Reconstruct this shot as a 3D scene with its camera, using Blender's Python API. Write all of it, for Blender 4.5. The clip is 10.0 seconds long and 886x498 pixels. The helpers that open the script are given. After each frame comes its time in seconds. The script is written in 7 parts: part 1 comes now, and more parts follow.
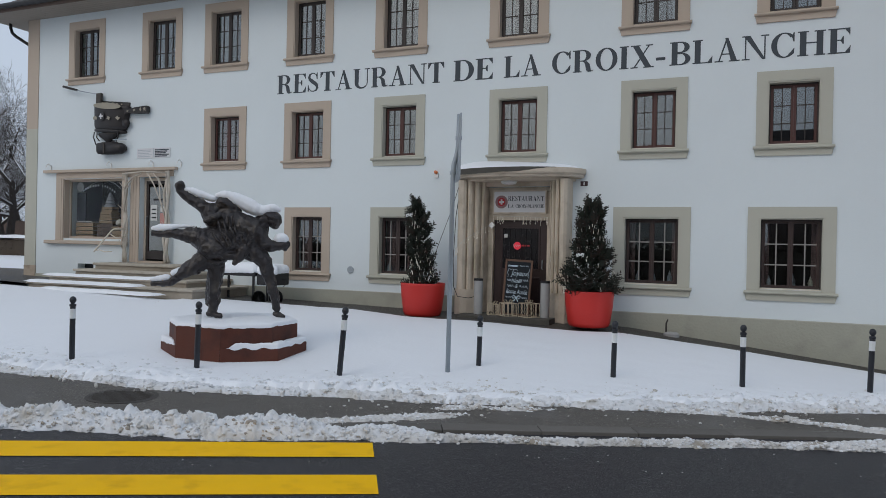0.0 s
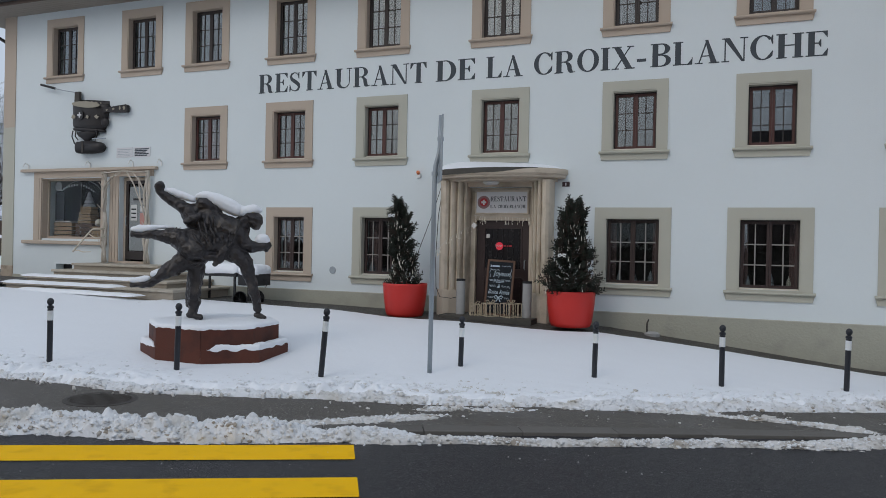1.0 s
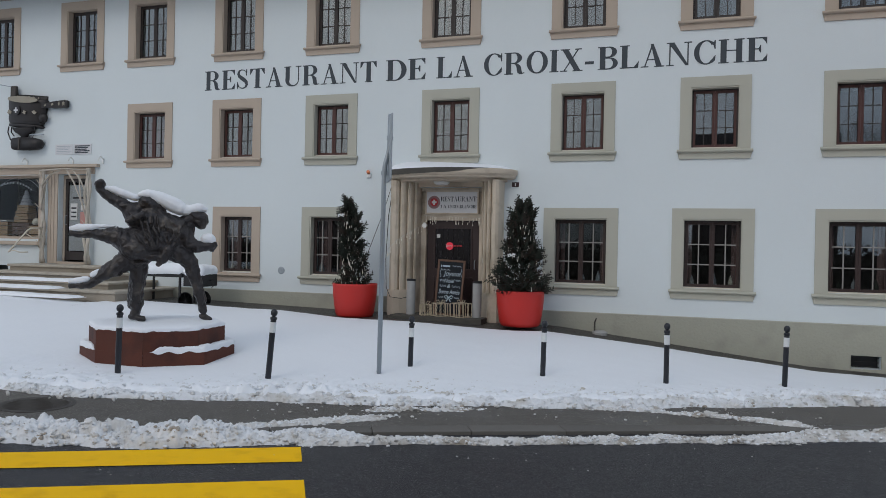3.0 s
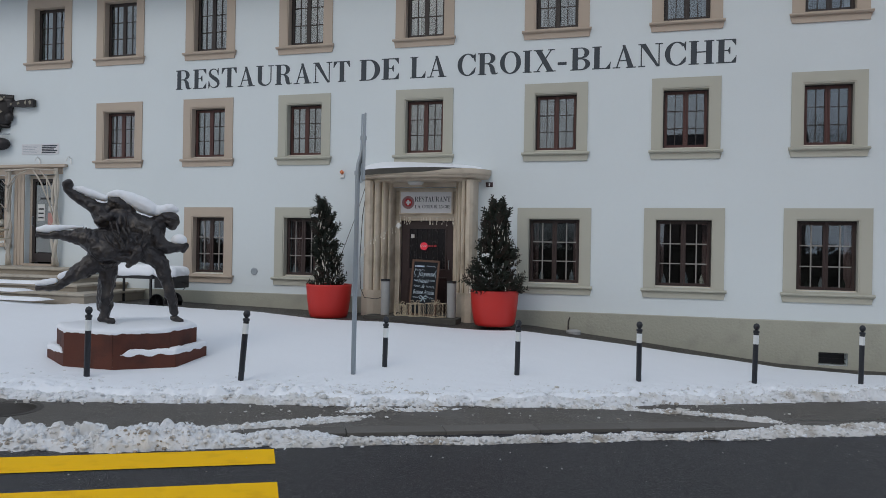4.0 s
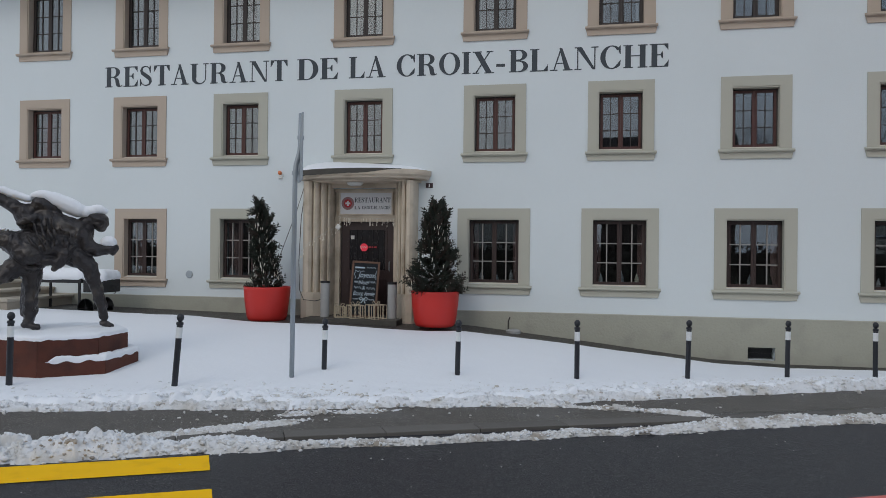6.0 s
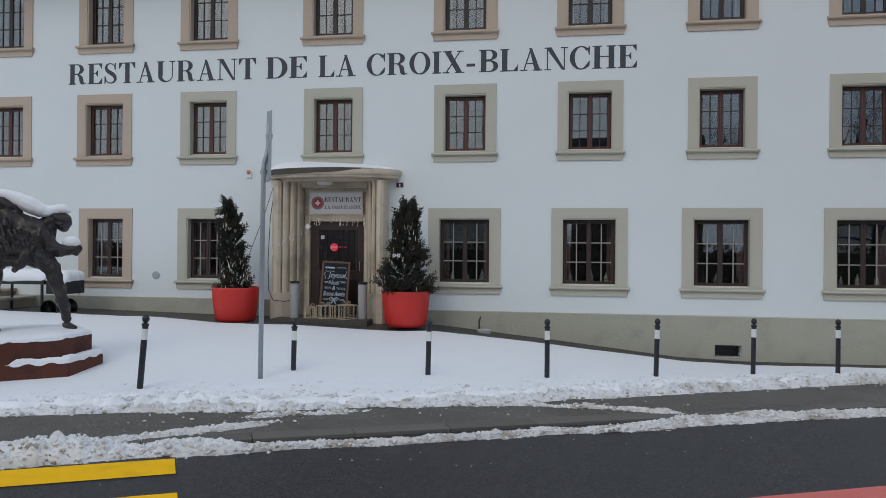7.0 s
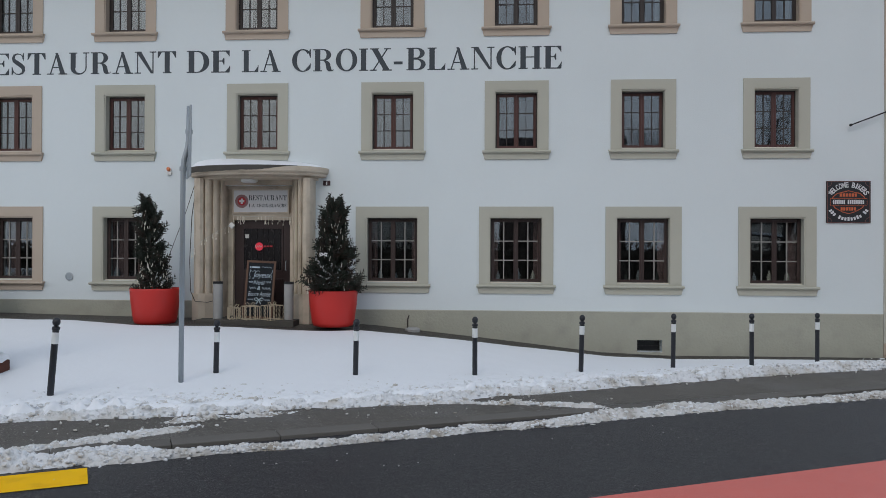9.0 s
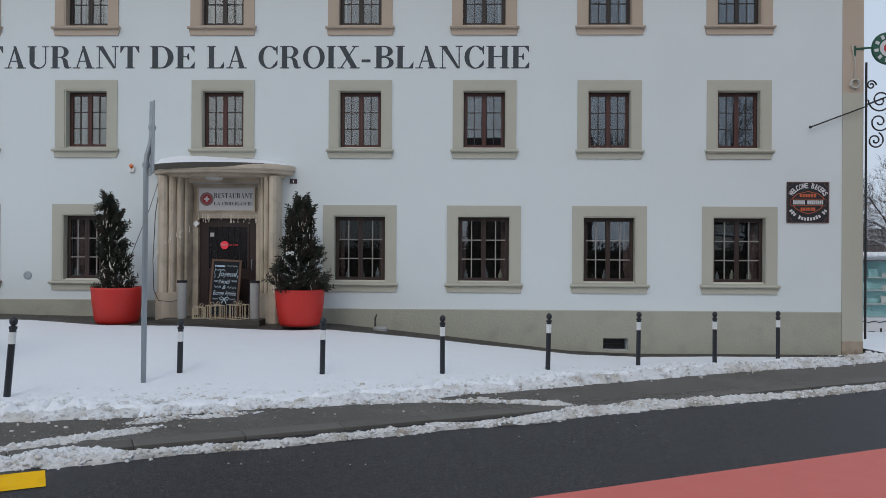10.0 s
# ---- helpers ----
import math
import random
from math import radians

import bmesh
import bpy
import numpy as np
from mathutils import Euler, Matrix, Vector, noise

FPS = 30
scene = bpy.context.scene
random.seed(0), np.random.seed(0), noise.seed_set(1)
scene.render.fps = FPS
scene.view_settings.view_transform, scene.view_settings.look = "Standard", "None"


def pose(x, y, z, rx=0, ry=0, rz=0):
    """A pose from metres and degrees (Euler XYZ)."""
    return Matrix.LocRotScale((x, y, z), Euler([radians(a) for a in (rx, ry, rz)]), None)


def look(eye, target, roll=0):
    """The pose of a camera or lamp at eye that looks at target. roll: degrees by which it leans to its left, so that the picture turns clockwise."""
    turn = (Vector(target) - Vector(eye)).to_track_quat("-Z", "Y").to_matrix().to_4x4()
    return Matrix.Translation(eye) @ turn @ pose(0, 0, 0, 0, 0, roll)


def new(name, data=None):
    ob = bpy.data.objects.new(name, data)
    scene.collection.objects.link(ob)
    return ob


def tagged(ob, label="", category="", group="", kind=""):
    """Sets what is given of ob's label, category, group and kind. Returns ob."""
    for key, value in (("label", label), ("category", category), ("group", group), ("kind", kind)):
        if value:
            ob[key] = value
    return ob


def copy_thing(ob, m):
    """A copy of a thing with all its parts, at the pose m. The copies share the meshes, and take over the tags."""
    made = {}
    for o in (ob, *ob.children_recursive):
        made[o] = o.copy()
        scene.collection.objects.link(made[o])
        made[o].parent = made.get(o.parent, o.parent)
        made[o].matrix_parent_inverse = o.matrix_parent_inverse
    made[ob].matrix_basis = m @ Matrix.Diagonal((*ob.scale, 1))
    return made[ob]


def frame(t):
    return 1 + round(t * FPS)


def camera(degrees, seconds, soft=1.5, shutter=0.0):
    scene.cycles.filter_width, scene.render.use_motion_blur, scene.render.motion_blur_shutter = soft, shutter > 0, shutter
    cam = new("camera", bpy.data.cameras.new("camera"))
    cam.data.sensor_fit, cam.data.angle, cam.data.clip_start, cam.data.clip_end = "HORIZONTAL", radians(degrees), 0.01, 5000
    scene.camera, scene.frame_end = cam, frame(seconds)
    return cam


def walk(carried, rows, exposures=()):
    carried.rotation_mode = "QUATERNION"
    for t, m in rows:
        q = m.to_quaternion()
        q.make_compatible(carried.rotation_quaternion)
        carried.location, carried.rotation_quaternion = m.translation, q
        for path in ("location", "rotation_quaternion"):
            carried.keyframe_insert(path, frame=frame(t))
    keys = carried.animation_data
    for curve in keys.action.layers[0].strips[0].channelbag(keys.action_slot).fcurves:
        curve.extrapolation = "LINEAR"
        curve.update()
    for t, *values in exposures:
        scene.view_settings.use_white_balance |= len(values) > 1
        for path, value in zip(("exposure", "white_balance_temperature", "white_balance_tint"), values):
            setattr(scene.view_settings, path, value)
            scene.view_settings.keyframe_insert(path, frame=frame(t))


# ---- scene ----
cam = camera(61.9, 10.0, soft=0.75)
PATH = [
    (0, -0.058, -15.069, 1.855, 22.97, -0.21, -1.22),
    (0.5, -0.047, -15.073, 1.877, 22.50, -0.30, -1.18),
    (1, -0.040, -15.065, 1.880, 21.67, -0.25, -1.20),
    (1.5, -0.039, -15.059, 1.884, 20.66, -0.24, -1.24),
    (2, -0.034, -15.045, 1.872, 19.69, -0.17, -1.31),
    (2.5, -0.025, -15.040, 1.873, 18.80, -0.16, -1.29),
    (4, -0.012, -15.031, 1.868, 15.96, -0.08, -0.99),
    (4.5, -0.004, -15.029, 1.863, 14.84, -0.05, -0.90),
    (5, 0.000, -15.013, 1.857, 13.78, 0.04, -0.78),
    (5.5, 0.004, -15.008, 1.855, 12.55, 0.08, -0.69),
    (7, 0.022, -14.973, 1.842, 9.24, 0.15, -0.49),
    (7.5, 0.032, -14.964, 1.844, 7.78, 0.10, -0.40),
    (8, 0.039, -14.952, 1.840, 6.18, 0.09, -0.35),
    (8.5, 0.035, -14.937, 1.831, 5.08, 0.13, -0.26),
    (9, 0.042, -14.923, 1.831, 3.77, 0.12, -0.23),
    (9.5, 0.042, -14.917, 1.816, 2.41, 0.15, -0.30),
    (10, 0.050, -14.910, 1.814, 1.31, 0.11, -0.31),
]
walk(cam, [(t, pose(x, y, z, 90 + pitch, roll, yaw)) for t, x, y, z, yaw, pitch, roll in PATH], exposures=[(0, -0.07), (5.5, -0.06), (7.5, 0.0), (10, 0.0)])

# ---- world and sun: an overcast winter day ----
SUN_UP, SUN_TURN = 28, 200
world = bpy.data.worlds.new("overcast")
scene.world = world
world.use_nodes = True
wt = world.node_tree
sky = wt.nodes.new("ShaderNodeTexSky")
sky.sky_type = "NISHITA"
sky.sun_disc = False
sky.sun_elevation, sky.sun_rotation = radians(SUN_UP), radians(SUN_TURN)
sky.dust_density, sky.air_density = 4.0, 1.0
dim = wt.nodes.new("ShaderNodeVectorMath")
dim.operation = "SCALE"
dim.inputs["Scale"].default_value = 0.10
cloud = wt.nodes.new("ShaderNodeMix")
cloud.data_type = "RGBA"
cloud.inputs[0].default_value = 0.86
cloud.inputs[7].default_value = (0.50, 0.575, 0.69, 1)
wt.links.new(sky.outputs[0], dim.inputs[0])
wt.links.new(dim.outputs[0], cloud.inputs[6])
wt.links.new(cloud.outputs[2], wt.nodes["Background"].inputs["Color"])
wt.nodes["Background"].inputs["Strength"].default_value = 1.16
sun_data = bpy.data.lights.new("sun", "SUN")
sun_data.energy, sun_data.angle, sun_data.color = 0.5, radians(25), (1.0, 0.96, 0.9)
sun = new("sun", sun_data)
sun.matrix_world = look((-10, -30, 30), (-4, 0, 2))


# ---- materials ----
def mat(name, color, rough=0.8, metal=0.0, vary=0.12, scale=6.0, bump=0.0, bump_scale=60.0, stain=None, stain_scale=1.5, stain_at=0.6, spec=0.5, per_piece=0.0, per_island=0.0, speck=None, speck_scale=40.0, speck_at=0.7):
    """A procedural surface: colour with variation at two scales, an optional stain colour, and fine relief."""
    m = bpy.data.materials.new(name)
    m.use_nodes = True
    nt = m.node_tree
    b = nt.nodes["Principled BSDF"]
    b.inputs["Metallic"].default_value = metal
    b.inputs["Specular IOR Level"].default_value = spec
    co = nt.nodes.new("ShaderNodeTexCoord")

    def noise_tex(s, detail=4.0):
        n = nt.nodes.new("ShaderNodeTexNoise")
        n.inputs["Scale"].default_value = s
        n.inputs["Detail"].default_value = detail
        nt.links.new(co.outputs["Object"], n.inputs["Vector"])
        return n

    def mixc(fac, a, c):
        x = nt.nodes.new("ShaderNodeMix")
        x.data_type = "RGBA"
        if isinstance(fac, float):
            x.inputs[0].default_value = fac
        else:
            nt.links.new(fac, x.inputs[0])
        for i, v in ((6, a), (7, c)):
            if isinstance(v, tuple):
                x.inputs[i].default_value = (*v, 1)
            else:
                nt.links.new(v, x.inputs[i])
        return x.outputs[2]

    lo = tuple(max(0.0, c * (1 - vary)) for c in color)
    hi = tuple(min(1.0, c * (1 + vary)) for c in color)
    out = mixc(noise_tex(scale).outputs["Fac"], lo, hi)
    fine = mixc(noise_tex(scale * 14, 3.0).outputs["Fac"], lo, hi)
    out = mixc(0.4, out, fine)
    if stain:
        ramp = nt.nodes.new("ShaderNodeValToRGB")
        ramp.color_ramp.elements[0].position = stain_at - 0.08
        ramp.color_ramp.elements[1].position = stain_at + 0.12
        nt.links.new(noise_tex(stain_scale, 6.0).outputs["Fac"], ramp.inputs["Fac"])
        out = mixc(ramp.outputs["Color"], out, stain)
    if speck:
        cut = nt.nodes.new("ShaderNodeValToRGB")
        cut.color_ramp.elements[0].position = speck_at
        cut.color_ramp.elements[1].position = speck_at + 0.04
        nt.links.new(noise_tex(speck_scale, 2.0).outputs["Fac"], cut.inputs["Fac"])
        out = mixc(cut.outputs["Color"], out, speck)
    if per_island:
        geo = nt.nodes.new("ShaderNodeNewGeometry")
        hv = nt.nodes.new("ShaderNodeHueSaturation")
        ri = nt.nodes.new("ShaderNodeMapRange")
        ri.inputs["To Min"].default_value, ri.inputs["To Max"].default_value = 1 - per_island, 1 + per_island * 0.6
        nt.links.new(geo.outputs["Random Per Island"], ri.inputs["Value"])
        nt.links.new(ri.outputs[0], hv.inputs["Value"])
        nt.links.new(out, hv.inputs["Color"])
        out = hv.outputs["Color"]
    if per_piece:
        info = nt.nodes.new("ShaderNodeObjectInfo")
        hsv = nt.nodes.new("ShaderNodeHueSaturation")
        rr = nt.nodes.new("ShaderNodeMapRange")
        rr.inputs["To Min"].default_value, rr.inputs["To Max"].default_value = 1 - per_piece, 1 + per_piece
        nt.links.new(info.outputs["Random"], rr.inputs["Value"])
        nt.links.new(rr.outputs[0], hsv.inputs["Value"])
        nt.links.new(out, hsv.inputs["Color"])
        out = hsv.outputs["Color"]
    nt.links.new(out, b.inputs["Base Color"])
    rr2 = nt.nodes.new("ShaderNodeMapRange")
    rr2.inputs["To Min"].default_value, rr2.inputs["To Max"].default_value = max(0.02, rough - 0.1), min(1.0, rough + 0.1)
    nt.links.new(noise_tex(scale * 2).outputs["Fac"], rr2.inputs["Value"])
    nt.links.new(rr2.outputs[0], b.inputs["Roughness"])
    if bump:
        bp = nt.nodes.new("ShaderNodeBump")
        bp.inputs["Strength"].default_value = bump
        bp.inputs["Distance"].default_value = 0.02
        nt.links.new(noise_tex(bump_scale, 5.0).outputs["Fac"], bp.inputs["Height"])
        nt.links.new(bp.outputs[0], b.inputs["Normal"])
    return m


def emit(name, color, strength):
    m = mat(name, color)
    b = m.node_tree.nodes["Principled BSDF"]
    b.inputs["Emission Color"].default_value = (*color, 1)
    b.inputs["Emission Strength"].default_value = strength
    return m


PLASTER = mat("white lime render", (0.665, 0.715, 0.725), 0.9, vary=0.03, scale=0.8, bump=0.12, bump_scale=45, stain=(0.645, 0.695, 0.705), stain_scale=0.5, stain_at=0.58)
PLINTH = mat("grey green plinth render", (0.37, 0.365, 0.30), 0.95, vary=0.12, scale=2, bump=0.5, bump_scale=22, stain=(0.33, 0.325, 0.27), stain_scale=2.2)
TAN = mat("painted tan stone", (0.46, 0.38, 0.305), 0.85, vary=0.05, scale=3, bump=0.1, bump_scale=80)
SAGE = mat("painted sage grey stone", (0.45, 0.44, 0.37), 0.85, vary=0.05, scale=3, bump=0.1, bump_scale=80)
STONE = mat("weathered beige stone", (0.58, 0.50, 0.40), 0.85, vary=0.16, scale=3, bump=0.3, bump_scale=50, stain=(0.40, 0.335, 0.255), stain_scale=2.3, stain_at=0.58)
STEP_STONE = mat("worn step stone", (0.33, 0.29, 0.235), 0.85, vary=0.15, scale=4, bump=0.3, bump_scale=40, stain=(0.24, 0.2, 0.15))
TREAD_STONE = mat("paler worn tread stone", (0.42, 0.375, 0.31), 0.85, vary=0.2, scale=4, bump=0.3, bump_scale=40, stain=(0.28, 0.24, 0.18), stain_scale=3)
ROUGH_STONE = mat("rough corner stone", (0.40, 0.33, 0.255), 0.9, vary=0.35, scale=6, bump=1.0, bump_scale=9, stain=(0.25, 0.20, 0.15), stain_scale=5)
DARK_STONE = mat("mossy dark canopy edge", (0.07, 0.065, 0.055), 0.9, vary=0.4, scale=8, bump=0.5, bump_scale=40)
WOOD_RED = mat("dark red brown window wood", (0.070, 0.024, 0.019), 0.45, vary=0.25, scale=9)
WOOD_BROWN = mat("brown stained window wood", (0.036, 0.020, 0.017), 0.5, vary=0.25, scale=9)
WOOD_DARK = mat("black brown window wood", (0.028, 0.02, 0.018), 0.5, vary=0.3, scale=9)
BAR_GREY = mat("pale grey glazing bar", (0.26, 0.245, 0.225), 0.5, vary=0.15, scale=9)
DOOR_WOOD = mat("dark panelled door wood", (0.036, 0.02, 0.019), 0.4, vary=0.4, scale=7)
# very dark, so that the dimness of the rooms sits in the colour
INTERIOR = mat("room surface with shade in its colour", (0.055, 0.048, 0.043), 0.95, vary=0.2)
CURTAIN = mat("white net curtain", (0.33, 0.345, 0.375), 0.95, vary=0.3, scale=14)
CURTAIN_RED = mat("mauve curtain", (0.30, 0.19, 0.185), 0.95, vary=0.25, scale=14)
LETTER = mat("anthracite lettering paint", (0.045, 0.055, 0.065), 0.7, vary=0.12)
SNOW = mat("fresh snow", (0.83, 0.85, 0.88), 0.75, vary=0.02, scale=1.5, bump=0.22, bump_scale=14, spec=0.3)
CHURNED = mat("churned snow", (0.76, 0.77, 0.785), 0.7, vary=0.08, scale=7, bump=0.6, bump_scale=60, stain=(0.54, 0.51, 0.46), stain_scale=3.0, stain_at=0.58, spec=0.35, per_island=0.06)
SLUSH = mat("dirty slush", (0.67, 0.655, 0.635), 0.6, vary=0.14, scale=6, bump=0.5, bump_scale=45, stain=(0.33, 0.29, 0.235), stain_scale=3.2, stain_at=0.54, spec=0.4, per_island=0.10)
ASPHALT = mat("wet asphalt road", (0.034, 0.033, 0.037), 0.45, vary=0.5, scale=8, bump=0.7, bump_scale=150, stain=(0.036, 0.035, 0.038), stain_scale=0.35, stain_at=0.55, spec=0.22, speck=(0.13, 0.128, 0.128), speck_scale=55, speck_at=0.60)
GRIT = mat("pale road grit", (0.30, 0.29, 0.28), 0.8, vary=0.3, per_island=0.4)
PAVING = mat("damp grey pavement asphalt", (0.102, 0.091, 0.077), 0.6, vary=0.6, scale=8, bump=0.9, bump_scale=130, stain=(0.135, 0.127, 0.117), stain_scale=0.9, stain_at=0.6, speck=(0.26, 0.24, 0.21), speck_scale=55, speck_at=0.60)
DARK_PATH = mat("wet dark path", (0.055, 0.05, 0.045), 0.5, vary=0.25, scale=3, bump=0.4, bump_scale=90)
KERB = mat("granite kerb", (0.115, 0.106, 0.094), 0.75, vary=0.2, scale=8, bump=0.3, bump_scale=90, per_piece=0.12)
YELLOW = mat("yellow road paint", (0.92, 0.51, 0.004), 0.75, vary=0.10, scale=5, bump=0.2, bump_scale=140, stain=(0.76, 0.40, 0.004), stain_scale=4, stain_at=0.62, spec=0.15)
RED_PAINT = mat("red road surfacing", (0.66, 0.155, 0.125), 0.6, vary=0.1, scale=4, bump=0.4, bump_scale=160)
CORTEN = mat("rusted weathering steel", (0.095, 0.026, 0.014), 0.8, vary=0.35, scale=3, bump=0.15, bump_scale=60, stain=(0.05, 0.016, 0.011), stain_scale=2.2)
BRONZE = mat("dark patinated bronze", (0.040, 0.036, 0.037), 0.40, 0.45, vary=0.35, scale=5, bump=0.7, bump_scale=26, stain=(0.10, 0.088, 0.078), stain_scale=4, stain_at=0.6)
POT_RED = mat("red planter plastic", (0.52, 0.024, 0.018), 0.45, vary=0.06, scale=4)
SOIL = mat("planter soil", (0.05, 0.035, 0.025), 0.95, vary=0.3, bump=0.8)
NEEDLE = mat("dark conifer foliage", (0.016, 0.022, 0.014), 0.7, vary=0.5, scale=9)
NEEDLE_BROWN = mat("browned conifer sprays", (0.036, 0.025, 0.018), 0.8, vary=0.4, scale=9)
BARK = mat("dark bark", (0.045, 0.036, 0.03), 0.95, vary=0.35, scale=6, bump=0.6, bump_scale=25)
BIRCH = mat("pale peeled branch bark", (0.52, 0.47, 0.40), 0.85, vary=0.3, scale=10, bump=0.6, bump_scale=30)
BOLLARD = mat("anthracite bollard paint", (0.016, 0.018, 0.024), 0.45, vary=0.2, scale=12)
REFLECT = mat("white reflective band", (0.72, 0.74, 0.74), 0.35, vary=0.08, scale=20)
GALV = mat("galvanised steel", (0.36, 0.40, 0.43), 0.5, 0.6, vary=0.15, scale=8)
IRON = mat("black wrought iron", (0.018, 0.018, 0.02), 0.5, 0.2, vary=0.3)
CAST = mat("worn cast iron cover", (0.062, 0.054, 0.047), 0.6, 0.4, vary=0.25, bump=0.3)
WHITE_PAINT = mat("white painted metal", (0.72, 0.72, 0.70), 0.5, vary=0.08)
CREAM = mat("cream painted rail", (0.62, 0.57, 0.48), 0.5, vary=0.1)
SIGN_WHITE = mat("sign board white", (0.62, 0.62, 0.63), 0.5, vary=0.05)
SIGN_RED = mat("sign red", (0.45, 0.03, 0.04), 0.5, vary=0.05)
SIGN_BLACK = mat("sign black", (0.012, 0.012, 0.014), 0.4, vary=0.1)
SIGN_ORANGE = mat("sign orange", (0.55, 0.12, 0.04), 0.5, vary=0.06)
SIGN_GREEN = mat("sign green", (0.015, 0.09, 0.055), 0.4, vary=0.06)
CHALK_BOARD = mat("chalkboard", (0.010, 0.013, 0.017), 0.9, vary=0.3)
CHALK = mat("chalk", (0.50, 0.60, 0.68), 0.9, vary=0.15)
FRAME_WOOD = mat("brown board frame", (0.12, 0.06, 0.035), 0.6, vary=0.25)
CONCRETE = mat("grey concrete cylinder", (0.34, 0.34, 0.33), 0.85, vary=0.2, scale=9, bump=0.3)
BULB = mat("pale fairy light", (0.80, 0.76, 0.66), 0.4, vary=0.05)
WIRE_GOLD = mat("rope light cream", (0.50, 0.42, 0.30), 0.5, vary=0.15)
CABLE = mat("thin dark cable", (0.04, 0.04, 0.04), 0.6)
CABLE_WHITE = mat("thin pale cable", (0.55, 0.54, 0.50), 0.6)
CRATE = mat("pale crate wood", (0.30, 0.215, 0.135), 0.8, vary=0.25, scale=8)
COPPER = mat("dark painted sheet metal", (0.016, 0.013, 0.013), 0.5, 0.1, vary=0.4, scale=5)
COPPER_IN = mat("faded cream sheet metal", (0.30, 0.27, 0.21), 0.6, vary=0.2)
ROOF_TILE = mat("dark roof tile", (0.06, 0.045, 0.04), 0.85, vary=0.3, scale=5)
SOFFIT = mat("beige painted soffit boards", (0.27, 0.235, 0.20), 0.85, vary=0.08, scale=2)
PAPER = mat("paper notice", (0.62, 0.62, 0.60), 0.8, vary=0.06)
PAPER_RED = mat("faded red notice", (0.50, 0.25, 0.22), 0.8, vary=0.1)
ORANGE_LENS = mat("orange lamp lens", (0.62, 0.17, 0.05), 0.3, vary=0.1)
HOUSE_WALL = mat("far house render", (0.42, 0.39, 0.34), 0.9, vary=0.12, scale=0.6)
HOUSE_BROWN = mat("far brown timber", (0.12, 0.085, 0.07), 0.9, vary=0.2)
HEDGE = mat("brown winter hedge", (0.065, 0.05, 0.036), 0.95, vary=0.5, scale=3, bump=0.9, bump_scale=10)
TEAL = mat("teal printed panel", (0.42, 0.74, 0.75), 0.4, vary=0.25, scale=3)
DOOR_GLASS = mat("dark door glass", (0.012, 0.011, 0.013), 0.25, spec=0.4)
NEON = emit("red neon tube", (0.75, 0.05, 0.08), 0.22)


def glass_mat(name, gloss, tint=(0.78, 0.82, 0.82, 1), edge=0.85):
    m = bpy.data.materials.new(name)
    m.use_nodes = True
    nt = m.node_tree
    nt.nodes.remove(nt.nodes["Principled BSDF"])
    tr = nt.nodes.new("ShaderNodeBsdfTransparent")
    tr.inputs["Color"].default_value = tint
    gl = nt.nodes.new("ShaderNodeBsdfGlossy")
    gl.inputs["Roughness"].default_value = 0.015
    gl.inputs["Color"].default_value = (0.86, 0.93, 1.0, 1)
    lw = nt.nodes.new("ShaderNodeLayerWeight")
    lw.inputs["Blend"].default_value = 0.5
    pw = nt.nodes.new("ShaderNodeMath")
    pw.operation = "POWER"
    pw.inputs[1].default_value = 4.0
    fr = nt.nodes.new("ShaderNodeMath")
    fr.operation = "MULTIPLY_ADD"
    fr.inputs[1].default_value = edge
    fr.inputs[2].default_value = gloss
    nt.links.new(lw.outputs["Facing"], pw.inputs[0])
    nt.links.new(pw.outputs[0], fr.inputs[0])
    co = nt.nodes.new("ShaderNodeTexCoord")
    nz = nt.nodes.new("ShaderNodeTexNoise")
    nz.inputs["Scale"].default_value = 2.2
    bp = nt.nodes.new("ShaderNodeBump")
    bp.inputs["Strength"].default_value = 0.012
    bp.inputs["Distance"].default_value = 0.05
    nt.links.new(co.outputs["Object"], nz.inputs["Vector"])
    nt.links.new(nz.outputs["Fac"], bp.inputs["Height"])
    nt.links.new(bp.outputs[0], gl.inputs["Normal"])
    mx = nt.nodes.new("ShaderNodeMixShader")
    nt.links.new(fr.outputs[0], mx.inputs[0])
    nt.links.new(tr.outputs[0], mx.inputs[1])
    nt.links.new(gl.outputs[0], mx.inputs[2])
    nt.links.new(mx.outputs[0], nt.nodes["Material Output"].inputs["Surface"])
    return m


GLASS = glass_mat("window glass", 0.115)
SHOP_GLASS = glass_mat("clear shop glass", 0.012, (0.90, 0.91, 0.91, 1), 0.35)


def snowy_bark():
    """Bark with snow lying on whatever faces upwards."""
    m = mat("snow dusted bark", (0.05, 0.042, 0.038), 0.95, vary=0.3)
    nt = m.node_tree
    b = nt.nodes["Principled BSDF"]
    geo = nt.nodes.new("ShaderNodeNewGeometry")
    sep = nt.nodes.new("ShaderNodeSeparateXYZ")
    ramp = nt.nodes.new("ShaderNodeValToRGB")
    ramp.color_ramp.elements[0].position, ramp.color_ramp.elements[1].position = 0.3, 0.5
    mx = nt.nodes.new("ShaderNodeMix")
    mx.data_type = "RGBA"
    mx.inputs[7].default_value = (0.8, 0.82, 0.85, 1)
    old = b.inputs["Base Color"].links[0].from_socket
    nt.links.new(geo.outputs["Normal"], sep.inputs[0])
    nt.links.new(sep.outputs["Z"], ramp.inputs["Fac"])
    nt.links.new(ramp.outputs["Color"], mx.inputs[0])
    nt.links.new(old, mx.inputs[6])
    nt.links.new(mx.outputs[2], b.inputs["Base Color"])
    return m


